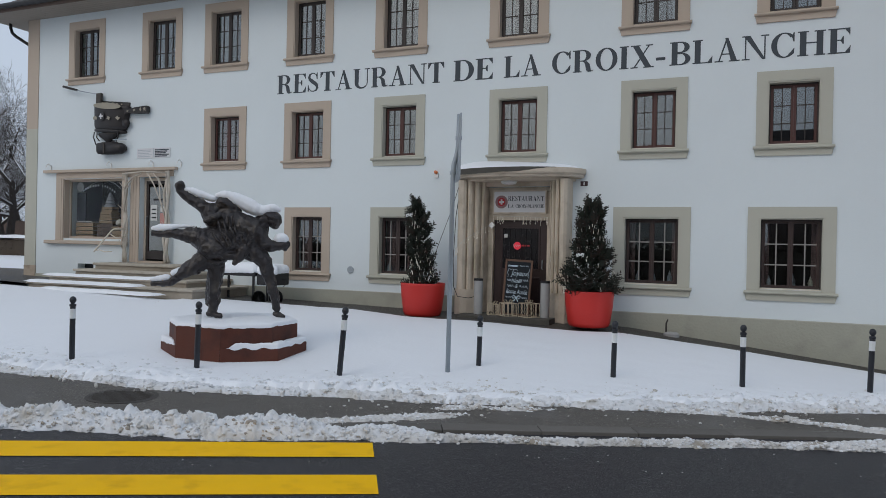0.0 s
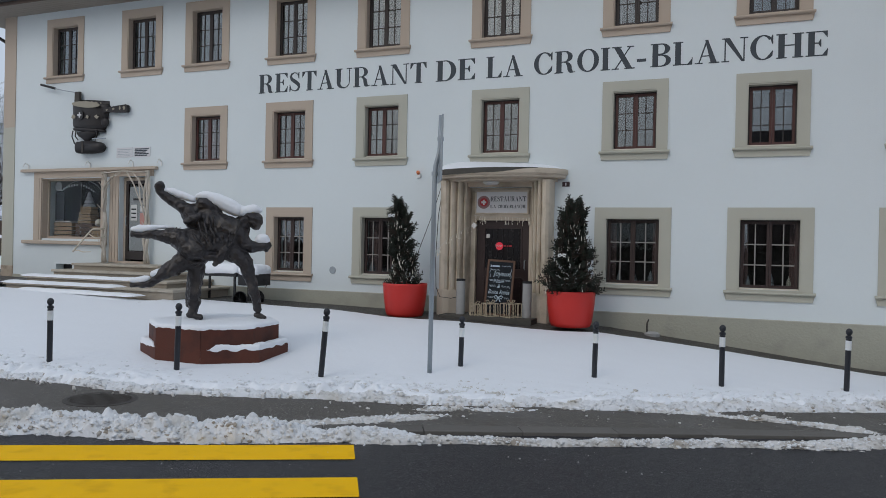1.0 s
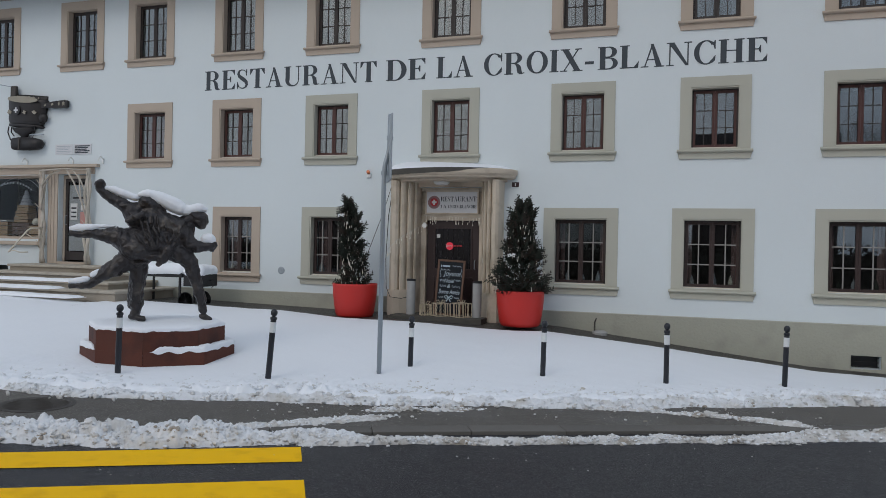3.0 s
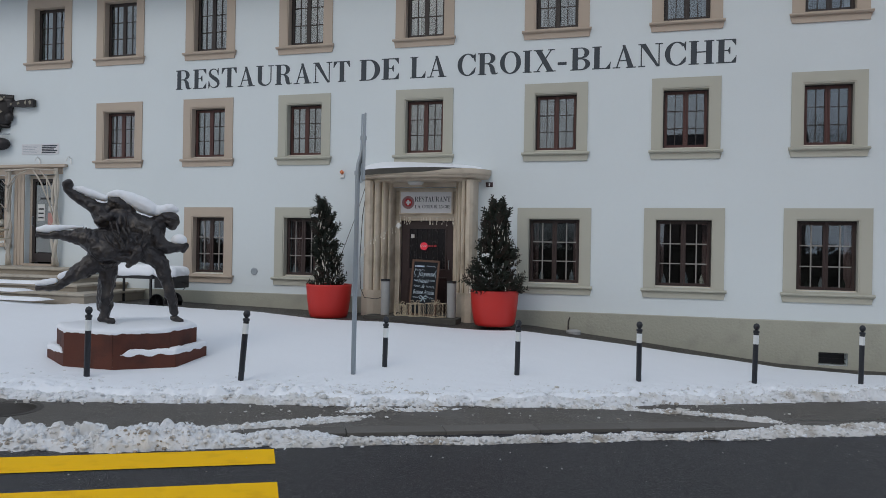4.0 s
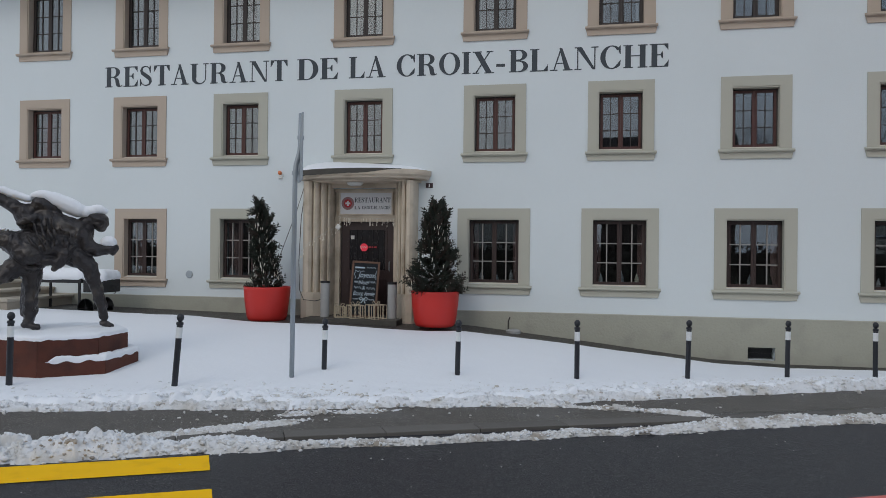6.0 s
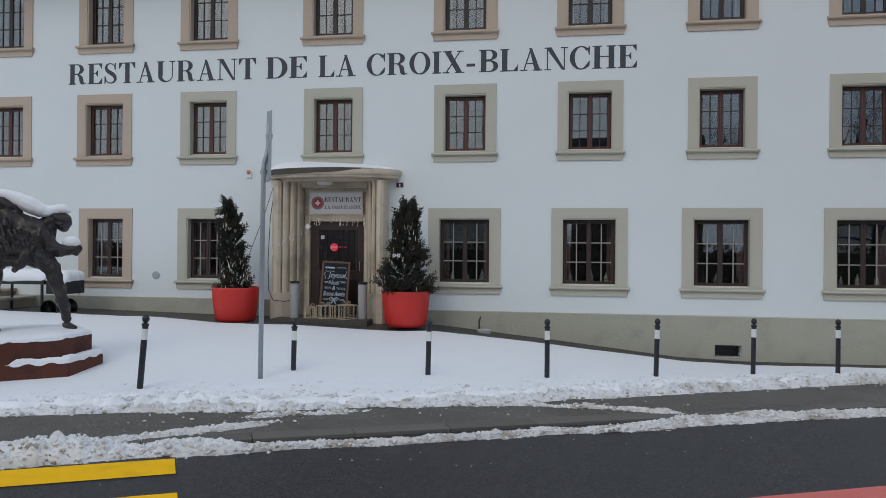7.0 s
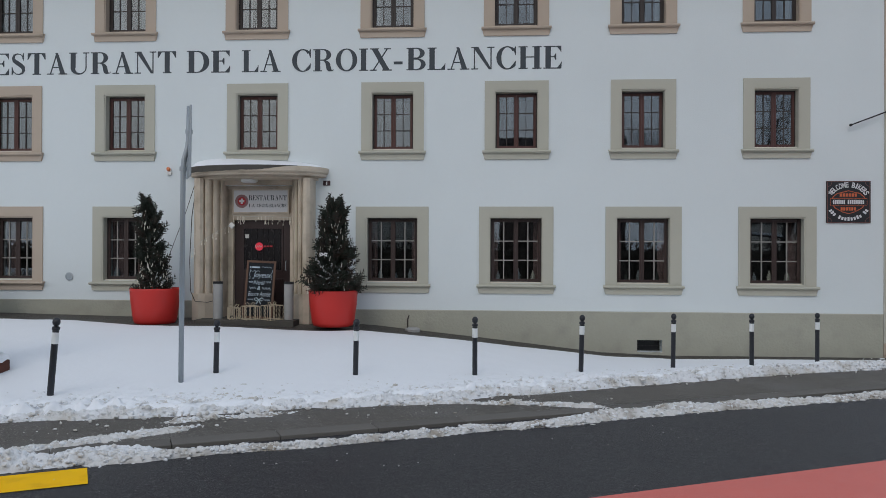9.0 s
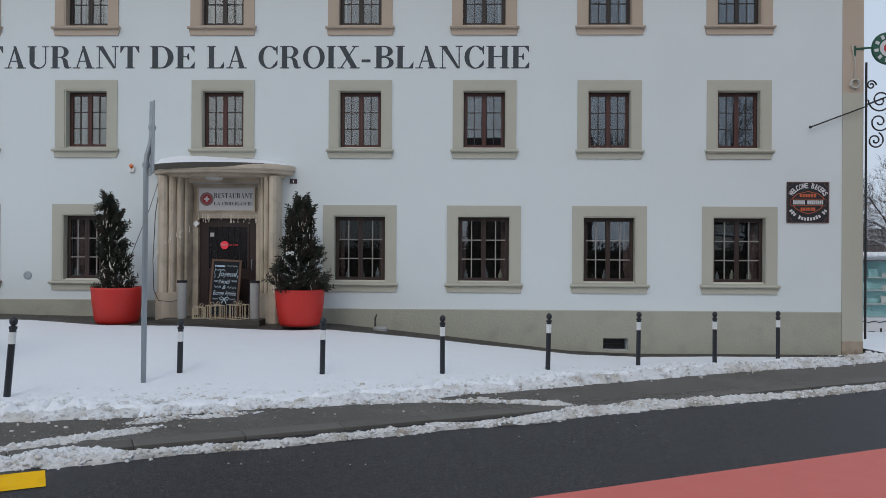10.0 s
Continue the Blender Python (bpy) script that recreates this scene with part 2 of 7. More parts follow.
SNOWY_BARK = snowy_bark()


# ---- mesh helpers ----
def finish(bm, material, name="mesh", smooth=False):
    me = bpy.data.meshes.new(name)
    bm.normal_update()
    bm.to_mesh(me)
    bm.free()
    me.materials.append(material)
    if smooth:
        for p in me.polygons:
            p.use_smooth = True
    return me


def part(name, bm, material, parent=None, label="", smooth=False):
    """Links a bmesh (or a finished mesh) as one mesh object under a thing or a part."""
    me = bm if isinstance(bm, bpy.types.Mesh) else finish(bm, material, name, smooth)
    ob = new(name, me)
    ob.parent = parent
    if label:
        ob["label"] = label
    return ob


def thing(name, m, label, category, group="", kind=""):
    """An empty at a thing's base, that carries its parts."""
    e = new(name)
    e.empty_display_size = 0.1
    e.matrix_world = m
    return tagged(e, label, category, group, kind)


def box(bm, x0, x1, y0, y1, z0, z1, bevel=0.0, m=None):
    r = bmesh.ops.create_cube(bm, size=1, matrix=Matrix.Translation(((x0 + x1) / 2, (y0 + y1) / 2, (z0 + z1) / 2)) @ Matrix.Diagonal((x1 - x0, y1 - y0, z1 - z0, 1)))
    vs = r["verts"]
    if bevel:
        es = list({e for v in vs for e in v.link_edges})
        q = bmesh.ops.bevel(bm, geom=es, offset=bevel, segments=2, affect="EDGES", profile=0.5)
        vs = list({v for f in q["faces"] for v in f.verts} | {v for v in vs if v.is_valid})
    if m is not None:
        bmesh.ops.transform(bm, matrix=m, verts=vs)
    return bm


def cube(x0, x1, y0, y1, z0, z1, bevel=0.0):
    return box(bmesh.new(), x0, x1, y0, y1, z0, z1, bevel)


def tube(bm, pts, radii, seg=10, cap=True):
    """A tapered tube along points."""
    pts = [Vector(p) for p in pts]
    if not isinstance(radii, (list, tuple)):
        radii = [radii] * len(pts)
    rings = []
    ref = Vector((0.31, 0.17, 0.94)).normalized()
    for i, p in enumerate(pts):
        d = (pts[min(i + 1, len(pts) - 1)] - pts[max(i - 1, 0)]).normalized()
        if abs(d.dot(ref)) > 0.95:
            a = d.cross(Vector((1, 0, 0))).normalized()
        else:
            a = d.cross(ref).normalized()
        b = d.cross(a)
        rings.append([bm.verts.new(p + radii[i] * (math.cos(2 * math.pi * k / seg) * a + math.sin(2 * math.pi * k / seg) * b)) for k in range(seg)])
    for r0, r1 in zip(rings, rings[1:]):
        for k in range(seg):
            bm.faces.new((r0[k], r0[(k + 1) % seg], r1[(k + 1) % seg], r1[k]))
    if cap:
        bm.faces.new(rings[0][::-1])
        bm.faces.new(rings[-1])
    return bm


def lathe(profile, seg=32, bm=None, m=None):
    """A turned body from (radius, height) pairs."""
    bm = bm or bmesh.new()
    m = m or Matrix()
    rings = [[bm.verts.new(m @ Vector((r * math.cos(2 * math.pi * k / seg), r * math.sin(2 * math.pi * k / seg), z))) for k in range(seg)] for r, z in profile]
    for r0, r1 in zip(rings, rings[1:]):
        for k in range(seg):
            bm.faces.new((r0[k], r0[(k + 1) % seg], r1[(k + 1) % seg], r1[k]))
    if profile[0][0] > 1e-4:
        bm.faces.new(rings[0][::-1])
    if profile[-1][0] > 1e-4:
        bm.faces.new(rings[-1])
    return bm


def prism(bm, pts, y0, y1):
    """A polygon in x and z, thick from y0 to y1."""
    a = [bm.verts.new((x, y0, z)) for x, z in pts]
    b = [bm.verts.new((x, y1, z)) for x, z in pts]
    bm.faces.new(a)
    bm.faces.new(b[::-1])
    n = len(pts)
    for i in range(n):
        bm.faces.new((a[i], b[i], b[(i + 1) % n], a[(i + 1) % n]))
    return bm


def text_mesh(body, width, height, depth, material, spacing=1.0, shear=0.0, heavy=0.0):
    """Lettering with the built-in font, fitted to a width and cap height, in the x-z plane facing -y."""
    cu = bpy.data.curves.new("lettering", "FONT")
    cu.body = body
    cu.extrude = 0.01
    cu.space_character = spacing
    cu.shear, cu.offset = shear, heavy
    tmp = bpy.data.objects.new("lettering", cu)
    scene.collection.objects.link(tmp)
    me = bpy.data.meshes.new_from_object(tmp.evaluated_get(bpy.context.evaluated_depsgraph_get()))
    bpy.data.objects.remove(tmp)
    co = np.empty(len(me.vertices) * 3)
    me.vertices.foreach_get("co", co)
    co = co.reshape(-1, 3)
    lo, hi = co.min(0), co.max(0)
    out = np.empty_like(co)
    out[:, 0] = (co[:, 0] - lo[0]) / (hi[0] - lo[0]) * width - width / 2
    out[:, 2] = (co[:, 1] - lo[1]) / (hi[1] - lo[1]) * height - height / 2
    out[:, 1] = -(co[:, 2] - lo[2]) / (hi[2] - lo[2]) * depth
    me.vertices.foreach_set("co", out.ravel())
    me.update()
    me.materials.clear()
    me.materials.append(material)
    return me


def lerp_table(x, table):
    return float(np.interp(x, [a for a, _ in table], [b for _, b in table]))


def ground_z(x):
    """The street's gentle fall along the house."""
    return -0.02 * (max(-30.0, min(20.0, x)) + 3)


WALL_FOOT = [(-40, 0.8), (-19.5, 0.76), (-10.7, 0.50), (-7.6, 0.44), (-5, 0.41), (-2.4, 0.32), (-0.1, 0.08), (2.2, -0.18), (3.5, -0.23), (8, -0.22), (12, -0.28)]
LAWN_EDGE = [(-40, -9.3), (-12, -8.75), (-8.88, -8.6), (-7.1, -8.47), (-5.71, -8.12), (-4.55, -7.55), (-3.35, -7.18), (-2.06, -6.6), (-0.4, -5.72), (0.71, -5.1), (1.95, -4.39), (3.4, -3.53), (5.06, -2.59), (6.23, -2.05), (7.82, -1.12), (12, 1.1)]


def smooth(s):
    s = max(0.0, min(1.0, s))
    return s * s * (3 - 2 * s)


def lawn_z(x, y):
    """The top of the snow between pavement and house."""
    e, foot = lerp_table(x, LAWN_EDGE), lerp_table(x, WALL_FOOT)
    s = (y - e) / max(0.4, -0.7 - e)
    edge = ground_z(x) + 0.12
    return edge + (foot + 0.02 - edge) * smooth(s)


KX, KY, KA = -3.61, -9.08, radians(27.5)


def lumps(x, y, per_metre, seed):
    """Rounded chunks of broken snow, 0 to 1."""
    d = noise.voronoi((x * per_metre, y * per_metre, seed))[0][0]
    return math.sqrt(max(0.0, 1 - (d / 0.62) ** 2))


def road_xy(s, n):
    """Along the kerb by s, towards the house by n."""
    return KX + s * math.cos(KA) - n * math.sin(KA), KY + s * math.sin(KA) + n * math.cos(KA)


# ---- ground, road, pavement ----
def strip(name, s0, s1, n0, n1, z, material, label, category, step=1.0, rows=1):
    bm = bmesh.new()
    cols = []
    k = int((s1 - s0) / step)
    for i in range(k + 1):
        s = s0 + (s1 - s0) * i / k
        col = []
        for j in range(rows + 1):
            x, y = road_xy(s, n0 + (n1 - n0) * j / rows)
            col.append(bm.verts.new((x, y, ground_z(x) + z)))
        cols.append(col)
    for a, b in zip(cols, cols[1:]):
        for j in range(rows):
            bm.faces.new((a[j], b[j], b[j + 1], a[j + 1]))
    return tagged(part(name, bm, material), label, category, kind="structure")


bm = bmesh.new()
GX = [-2500, -600, -150, -60, -30, -20, -10, 0, 10, 20, 60, 150, 600, 2500]
grid = [[bm.verts.new((x, y, ground_z(x) - 0.12)) for y in (-2500, -600, -150, -50, -30, -20, -10, 0, 10, 30, 60, 150, 600, 2500)] for x in GX]
for a, b in zip(grid, grid[1:]):
    for j in range(len(a) - 1):
        bm.faces.new((a[j], b[j], b[j + 1], a[j + 1]))
tagged(part("ground", bm, SNOW), "flat snow covered ground reaching to the horizon", "ground", kind="structure")
strip("road", -60, 60, -8.6, 0.36, 0.0, ASPHALT, "dark wet asphalt road with patches of meltwater", "road", rows=6)
EDGE_SN = [(-9, 4.9), (-7.3, 4.1), (-4.46, 2.86), (-3.63, 2.55), (-2.81, 2.15), (-2.1, 1.97), (-1.42, 1.82), (-0.1, 1.78), (0.55, 1.65), (1.43, 1.56), (2.4, 1.54), (3.2, 1.43), (4.5, 1.45), (5.7, 1.52), (7.1, 1.6), (8.8, 1.69), (10.7, 1.74), (12, 1.68), (13.8, 1.78), (60, 1.8)]
bm = bmesh.new()
cols = []
for i in range(241):
    s = -60 + 0.5 * i
    n1 = lerp_table(s, EDGE_SN) + 0.35 if s > -9 else 5.3
    cols.append([bm.verts.new((x, y, ground_z(x) + 0.03)) for x, y in [road_xy(s, 0.62 + (n1 - 0.62) * j / 3) for j in range(4)]])
for a, b in zip(cols, cols[1:]):
    for j in range(3):
        bm.faces.new((a[j], b[j], b[j + 1], a[j + 1]))
tagged(part("pavement", bm, PAVING), "damp grey asphalt pavement with slush", "pavement", kind="structure")
strip("far_pavement", -60, 60, -11.5, -8.75, 0.08, PAVING, "asphalt pavement on the opposite side of the road", "pavement", rows=2)

# zebra stripes: rotated a little against the kerb
for i in range(5):
    ex, ey = -3.31 + 0.505 * 0.935 * i, -8.98 - 0.863 * 0.935 * i
    dx, dy = math.cos(radians(210)), math.sin(radians(210))
    bm = bmesh.new()
    n = 30
    rails = []
    for j in range(n + 1):
        u = 6.0 * j / n
        pair = []
        for w in (0.0, 0.45):
            wob = 0.006 * noise.noise((u * 5, w * 9, i))
            x, y = ex + dx * u + 0.505 * (w + wob), ey + dy * u - 0.863 * (w + wob)
            pair.append(bm.verts.new((x, y, ground_z(x) + 0.006)))
        rails.append(pair)
    for a, b in zip(rails, rails[1:]):
        bm.faces.new((a[0], b[0], b[1], a[1]))
    tagged(part("crossing_stripe", bm, YELLOW), "worn yellow painted zebra crossing stripe on asphalt", "road marking", "zebra crossing", "structure")

# red surfacing of the middle of the road, beyond the crossing
bm = bmesh.new()
rails = []
for j in range(41):
    u = -1.2 + 24 * j / 40
    pair = []
    for w in (0.0, 2.0):
        x, y = 0.69 + 0.8955 * u + 0.445 * w, -9.22 + 0.445 * u - 0.8955 * w
        pair.append(bm.verts.new((x, y, ground_z(x) + 0.007)))
    rails.append(pair)
for a, b in zip(rails, rails[1:]):
    bm.faces.new((a[0], a[1], b[1], b[0]))
tagged(part("red_road_surface", bm, RED_PAINT), "faded red painted surfacing on the asphalt road", "road marking", kind="structure")

# kerb stones, each its own piece
kerb = thing("kerb", Matrix(), "low grey granite kerb stones beside the road", "kerb", kind="structure")
bm = cube(-0.497, 0.497, -0.13, 0.13, -0.1, 0.033, 0.006)
kerb_mesh = finish(bm, KERB, "kerb_stone")
for i in range(-14, 26):
    x, y = road_xy(i + 0.5, 0.49)
    ob = part("kerb_stone", kerb_mesh, KERB, kerb)
    ob.matrix_world = pose(x, y, ground_z(x) + 0.003 * math.sin(i * 7), 0, math.degrees(math.atan(0.02 * math.cos(KA))), math.degrees(KA))

# manhole cover in the pavement
mh = thing("manhole_cover", pose(-6.55, -8.85, ground_z(-6.55) + 0.027, 0, 1.1, 20), "round ribbed cast iron manhole cover in the pavement", "manhole cover")
part("rim", lathe([(0.34, 0.0), (0.385, 0.0), (0.385, 0.0065), (0.34, 0.0065), (0.34, 0.0)], 40), CAST, mh)
lid = part("lid", lathe([(0.335, 0.0), (0.335, 0.0045), (0.001, 0.0045)], 40), CAST, mh)
for i in range(-6, 7):
    w = math.sqrt(max(0.0, 0.31 ** 2 - (i * 0.046) ** 2))
    part("rib", cube(-w, w, i * 0.046 - 0.01, i * 0.046 + 0.01, 0.005, 0.0085), CAST, lid)

# path along the wall
bm = bmesh.new()
rows = []
for i in range(121):
    x = -20 + 29 * i / 120
    f = lerp_table(x, WALL_FOOT)
    rows.append([bm.verts.new((x, y, f + z)) for y, z in ((0.02, 0.0), (-0.35, -0.004), (-0.9, -0.01), (-1.6, -0.03))])
for a, b in zip(rows, rows[1:]):
    for j in range(3):
        bm.faces.new((a[j + 1], b[j + 1], b[j], a[j]))
tagged(part("wall_path", bm, DARK_PATH), "wet dark asphalt path along the foot of the wall", "path", kind="structure")

# snow lawn with a ragged, chunky edge
random.seed(3)


def lawn_mesh(x0, x1, dx, levels, inner):
    bm = bmesh.new()
    cols = []
    n = int(round((x1 - x0) / dx))
    for i in range(n + 1):
        x = x0 + (x1 - x0) * i / n
        e = lerp_table(x, LAWN_EDGE) + 0.10
        y1 = lerp_table(x, inner)
        rag = 0.16 * noise.noise((x * 1.3, 0.4, 3)) + 0.13 * noise.noise((x * 4.1, 1.7, 5)) + 0.06 * noise.noise((x * 11, 2.1, 9))
        col = []
        for s in levels:
            y = e + rag * (1 - s) ** 2 + (y1 - e) * s
            d = y - e - rag
            edge = smooth(d / 0.16)
            zz = ground_z(x) + 0.015 + (lawn_z(x, y) - ground_z(x) - 0.015) * edge
            near = math.exp(-max(0.0, d) / 0.42) * (0.8 + 1.0 * noise.noise((x * 0.9, 7.7, 2)))
            if near > 0.02:
                zz += near * edge * (0.04 * noise.noise((x * 4.0, y * 4.0, 1)) + 0.06 * noise.noise((x * 9, y * 9, 3)) + 0.05 * lumps(x, y, 6, 4) + 0.05 * lumps(x, y, 13, 6) + 0.025 * lumps(x, y, 28, 7) - 0.05)
            zz += 0.016 * noise.noise((x * 0.7, y * 0.7, 8)) * edge + 0.006 * noise.noise((x * 3, y * 3, 2)) * edge
            fall = smooth((y1 - y) / 0.12)
            zz -= (1 - fall) * 0.05
            col.append(bm.verts.new((x, y, zz)))
        cols.append(col)
    for a, b in zip(cols, cols[1:]):
        for j in range(len(levels) - 1):
            bm.faces.new((a[j], b[j], b[j + 1], a[j + 1]))
    return bm


INNER = [(-40, -1.9), (-18.5, -2.1), (-12.2, -2.0), (-11.5, -1.15), (-8.2, -1.0), (-7.1, -1.3), (-6.4, -1.5), (-3.0, -1.42), (-2.3, -1.0), (0, -0.85), (2.5, -0.55), (4.2, -0.42), (12, -0.38)]
LEV = [(k / 70) ** 2.0 for k in range(71)]
tagged(part("snow_lawn", lawn_mesh(-12.0, 11.0, 0.028, LEV, INNER), SNOW, smooth=True), "smooth fresh snow on the forecourt with a churned edge", "snow", kind="stuff")
tagged(part("snow_field", lawn_mesh(-44.0, -12.0, 0.25, LEV[::2] if LEV[::2][-1] == 1 else LEV[::2] + [1.0], INNER), SNOW, smooth=True), "smooth fresh snow beside the house", "snow", kind="stuff")


CLODS = []
for k in range(6):
    bm = bmesh.new()
    bmesh.ops.create_icosphere(bm, subdivisions=1, radius=1)
    vs = [tuple(v.co * (1 + 0.5 * noise.noise(v.co * 1.3 + Vector((k * 7, 0, 0))) + 0.4 * noise.noise(v.co * 3.1 + Vector((0, k * 5, 0))))) for v in bm.verts]
    bm.verts.index_update()
    CLODS.append((np.array(vs), np.array([[v.index for v in f.verts] for f in bm.faces])))
    bm.free()


def clod_mesh(places, material, seed):
    """Irregular clods of snow, joined."""
    r = random.Random(seed + 50)
    verts, faces, n0 = [], [], 0
    for x, y, z, q in places:
        vs, fs = r.choice(CLODS)
        turn = np.array(Euler((r.random() * 6, r.random() * 6, r.random() * 6)).to_matrix())
        c = (vs @ turn.T) * np.array((q * r.uniform(0.8, 1.7), q * r.uniform(0.8, 1.5), q * r.uniform(0.7, 1.1)))
        verts.append(c + np.array((x, y, z)))
        faces.append(fs + n0)
        n0 += len(vs)
    me = bpy.data.meshes.new("clods")
    me.from_pydata(np.concatenate(verts).tolist(), [], np.concatenate(faces).tolist())
    me.materials.append(material)
    me.polygons.foreach_set("use_smooth", [True] * len(me.polygons))
    return me


def ridge(name, s0, s1, mid, half, high, seed, label, material=SLUSH, cut=0.16, clods=900, size=0.032):
    """A heap of shovelled slush along the road; mid, half and high are tables over s."""
    bm = bmesh.new()
    n, w = int((s1 - s0) / 0.017), 30
    spots = []
    cols = []
    for i in range(n + 1):
        s = s0 + (s1 - s0) * i / n
        h0 = lerp_table(s, half)
        c = lerp_table(s, mid) + 0.07 * noise.noise((s * 1.1, seed, 0))
        col = []
        for j in range(w + 1):
            v = -1 + 2 * j / w
            side = 1 + 0.35 * noise.noise((s * 3.3, seed + (5 if v > 0 else 9), 1)) + 0.2 * noise.noise((s * 9, seed + (5 if v > 0 else 9), 4))
            nn = c + h0 * v * side
            x, y = road_xy(s, nn)
            lump = 0.42 + 0.6 * noise.noise((x * 2.0, y * 2.0, seed)) + 0.3 * noise.noise((x * 6.0, y * 6.0, seed)) + 0.30 * lumps(x, y, 10, seed) + 0.24 * lumps(x, y, 21, seed + 3)
            ends = smooth(min(s - s0, s1 - s) / 0.45)
            z = lerp_table(s, high) * (max(0.0, 1 - v * v) ** 0.7 * (0.25 + lump) * ends - cut)
            base = 0.03 if nn > 0.5 else 0.0
            z = max(-0.03, z)
            if z > 0:
                spots.append((x, y, ground_z(x) + base + z, v, z))
            col.append(bm.verts.new((x, y, ground_z(x) + z + base)))
        cols.append(col)
    for a, b in zip(cols, cols[1:]):
        for j in range(w):
            bm.faces.new((a[j], b[j], b[j + 1], a[j + 1]))
    tagged(part(name, bm, material, smooth=True), label, "slush", kind="stuff")
    # clods lying on the heap: greyer on the road side, whiter on top
    r = random.Random(seed)
    sorts = {SLUSH: [], CHURNED: []}
    near = [p for p in spots if -12 < p[0] < 11]
    for k in range(clods):
        x, y, z, v, hz = r.choice(near)
        if name == "slush_ridge" and hz > 0.05 and v > -0.1 and r.random() < 0.7:
            continue
        white = r.random() < (0.92 if name == "churned_snow_edge" else 0.5 + 0.35 * (v > -0.35))
        q = size * (0.25 + 1.15 * r.random() ** 3)
        sorts[CHURNED if white else SLUSH].append((x + r.gauss(0, 0.02), y + r.gauss(0, 0.02), z - 0.45 * q, q))
    for m, places in sorts.items():
        if places:
            tagged(part("slush_clods" if m is SLUSH else "snow_clods", clod_mesh(places, m, seed), m), "grey crumbly clods of slush lying on the heap" if m is SLUSH else "white crumbly clods of snow lying on the heap", "slush", kind="stuff")


HEAP = "heaped dirty slush along the edge of the road"
TRAIL = "scattered trail of slush across the pavement"
ridge("slush_ridge", -14, 1.2, [(-14, 1.6), (-6, 0.95), (-3.2, 0.47), (-2.2, 0.36), (-1, 0.20), (0, 0.22), (1.2, 0.16)], [(-14, 0.30), (-3, 0.25), (-1, 0.27), (0, 0.19), (1.2, 0.11)], [(-14, 0.14), (-2.2, 0.17), (-1, 0.21), (0, 0.12), (1.2, 0.06)], 1, HEAP, CHURNED, clods=7500, size=0.020)
ridge("slush_ridge", 0.2, 5.6, [(0.2, 0.1), (5.6, 0.06)], [(0.2, 0.10), (2, 0.08), (5.6, 0.08)], [(0.2, 0.06), (5.6, 0.055)], 2, "thin line of dirty slush along the edge of the road", cut=0.05, clods=3000, size=0.016)
ridge("slush_ridge", 4.6, 22, [(4.6, 0.1), (5.8, 0.20), (7.0, 0.24), (8.4, 0.12), (10, 0.10), (22, 0.12)], [(4.6, 0.10), (5.8, 0.18), (7.0, 0.22), (8.4, 0.14), (10, 0.12), (22, 0.16)], [(4.6, 0.05), (6.0, 0.075), (7.0, 0.09), (8.4, 0.06), (22, 0.08)], 3, HEAP, clods=6500, size=0.021)
ridge("slush_trail", -0.7, 1.6, [(-0.7, 0.50), (-0.3, 0.58), (0.5, 0.80), (1.6, 1.10)], [(-0.7, 0.09), (0.6, 0.15), (1.2, 0.15), (1.6, 0.1)], [(-0.7, 0.045), (0.6, 0.05), (1.6, 0.04)], 4, TRAIL, cut=0.52, clods=700, size=0.018)
ridge("slush_trail", 0.7, 2.6, [(0.7, 1.27), (2.6, 1.42)], [(0.7, 0.2), (1.5, 0.16), (2.6, 0.10)], [(0.7, 0.045), (2.6, 0.04)], 14, TRAIL, cut=0.58, clods=420, size=0.018)
ridge("slush_trail", 3.3, 6.2, [(3.3, 1.44), (4.35, 1.27), (5.0, 1.06), (5.5, 0.76), (6.2, 0.4)], [(3.3, 0.06), (4.4, 0.08), (5.2, 0.10), (6.2, 0.14)], [(3.3, 0.04), (4.4, 0.05), (6.2, 0.06)], 5, TRAIL, cut=0.42, clods=800, size=0.018)
ridge("churned_snow_edge", -7.2, 15, [(s, n + 0.13) for s, n in EDGE_SN], [(-7.2, 0.16), (15, 0.18)], [(-7.2, 0.065), (0, 0.075), (7, 0.09), (10, 0.13), (15, 0.14)], 6, "churned crumbly edge of the snow beside the pavement", CHURNED, cut=0.14, clods=9500, size=0.020)

# crumbs thrown up on to the smooth snow behind its churned edge
r = random.Random(77)
places = []
while len(places) < 3600:
    x = r.uniform(-11, 8.5)
    if r.random() > 0.35 + 0.9 * noise.noise((x * 1.1, 3.3, 1)) + 0.25:
        continue
    y = lerp_table(x, LAWN_EDGE) + 0.28 + min(0.9, r.expovariate(4.5))
    q = 0.007 + 0.02 * r.random() ** 4
    places.append((x, y, lawn_z(x, y) + 0.012 * noise.noise((x * 0.7, y * 0.7, 8)) - 0.15 * q, q))
tagged(part("snow_clods", clod_mesh(places, CHURNED, 77), CHURNED), "small crumbs of snow thrown on the smooth snow", "snow", kind="stuff")

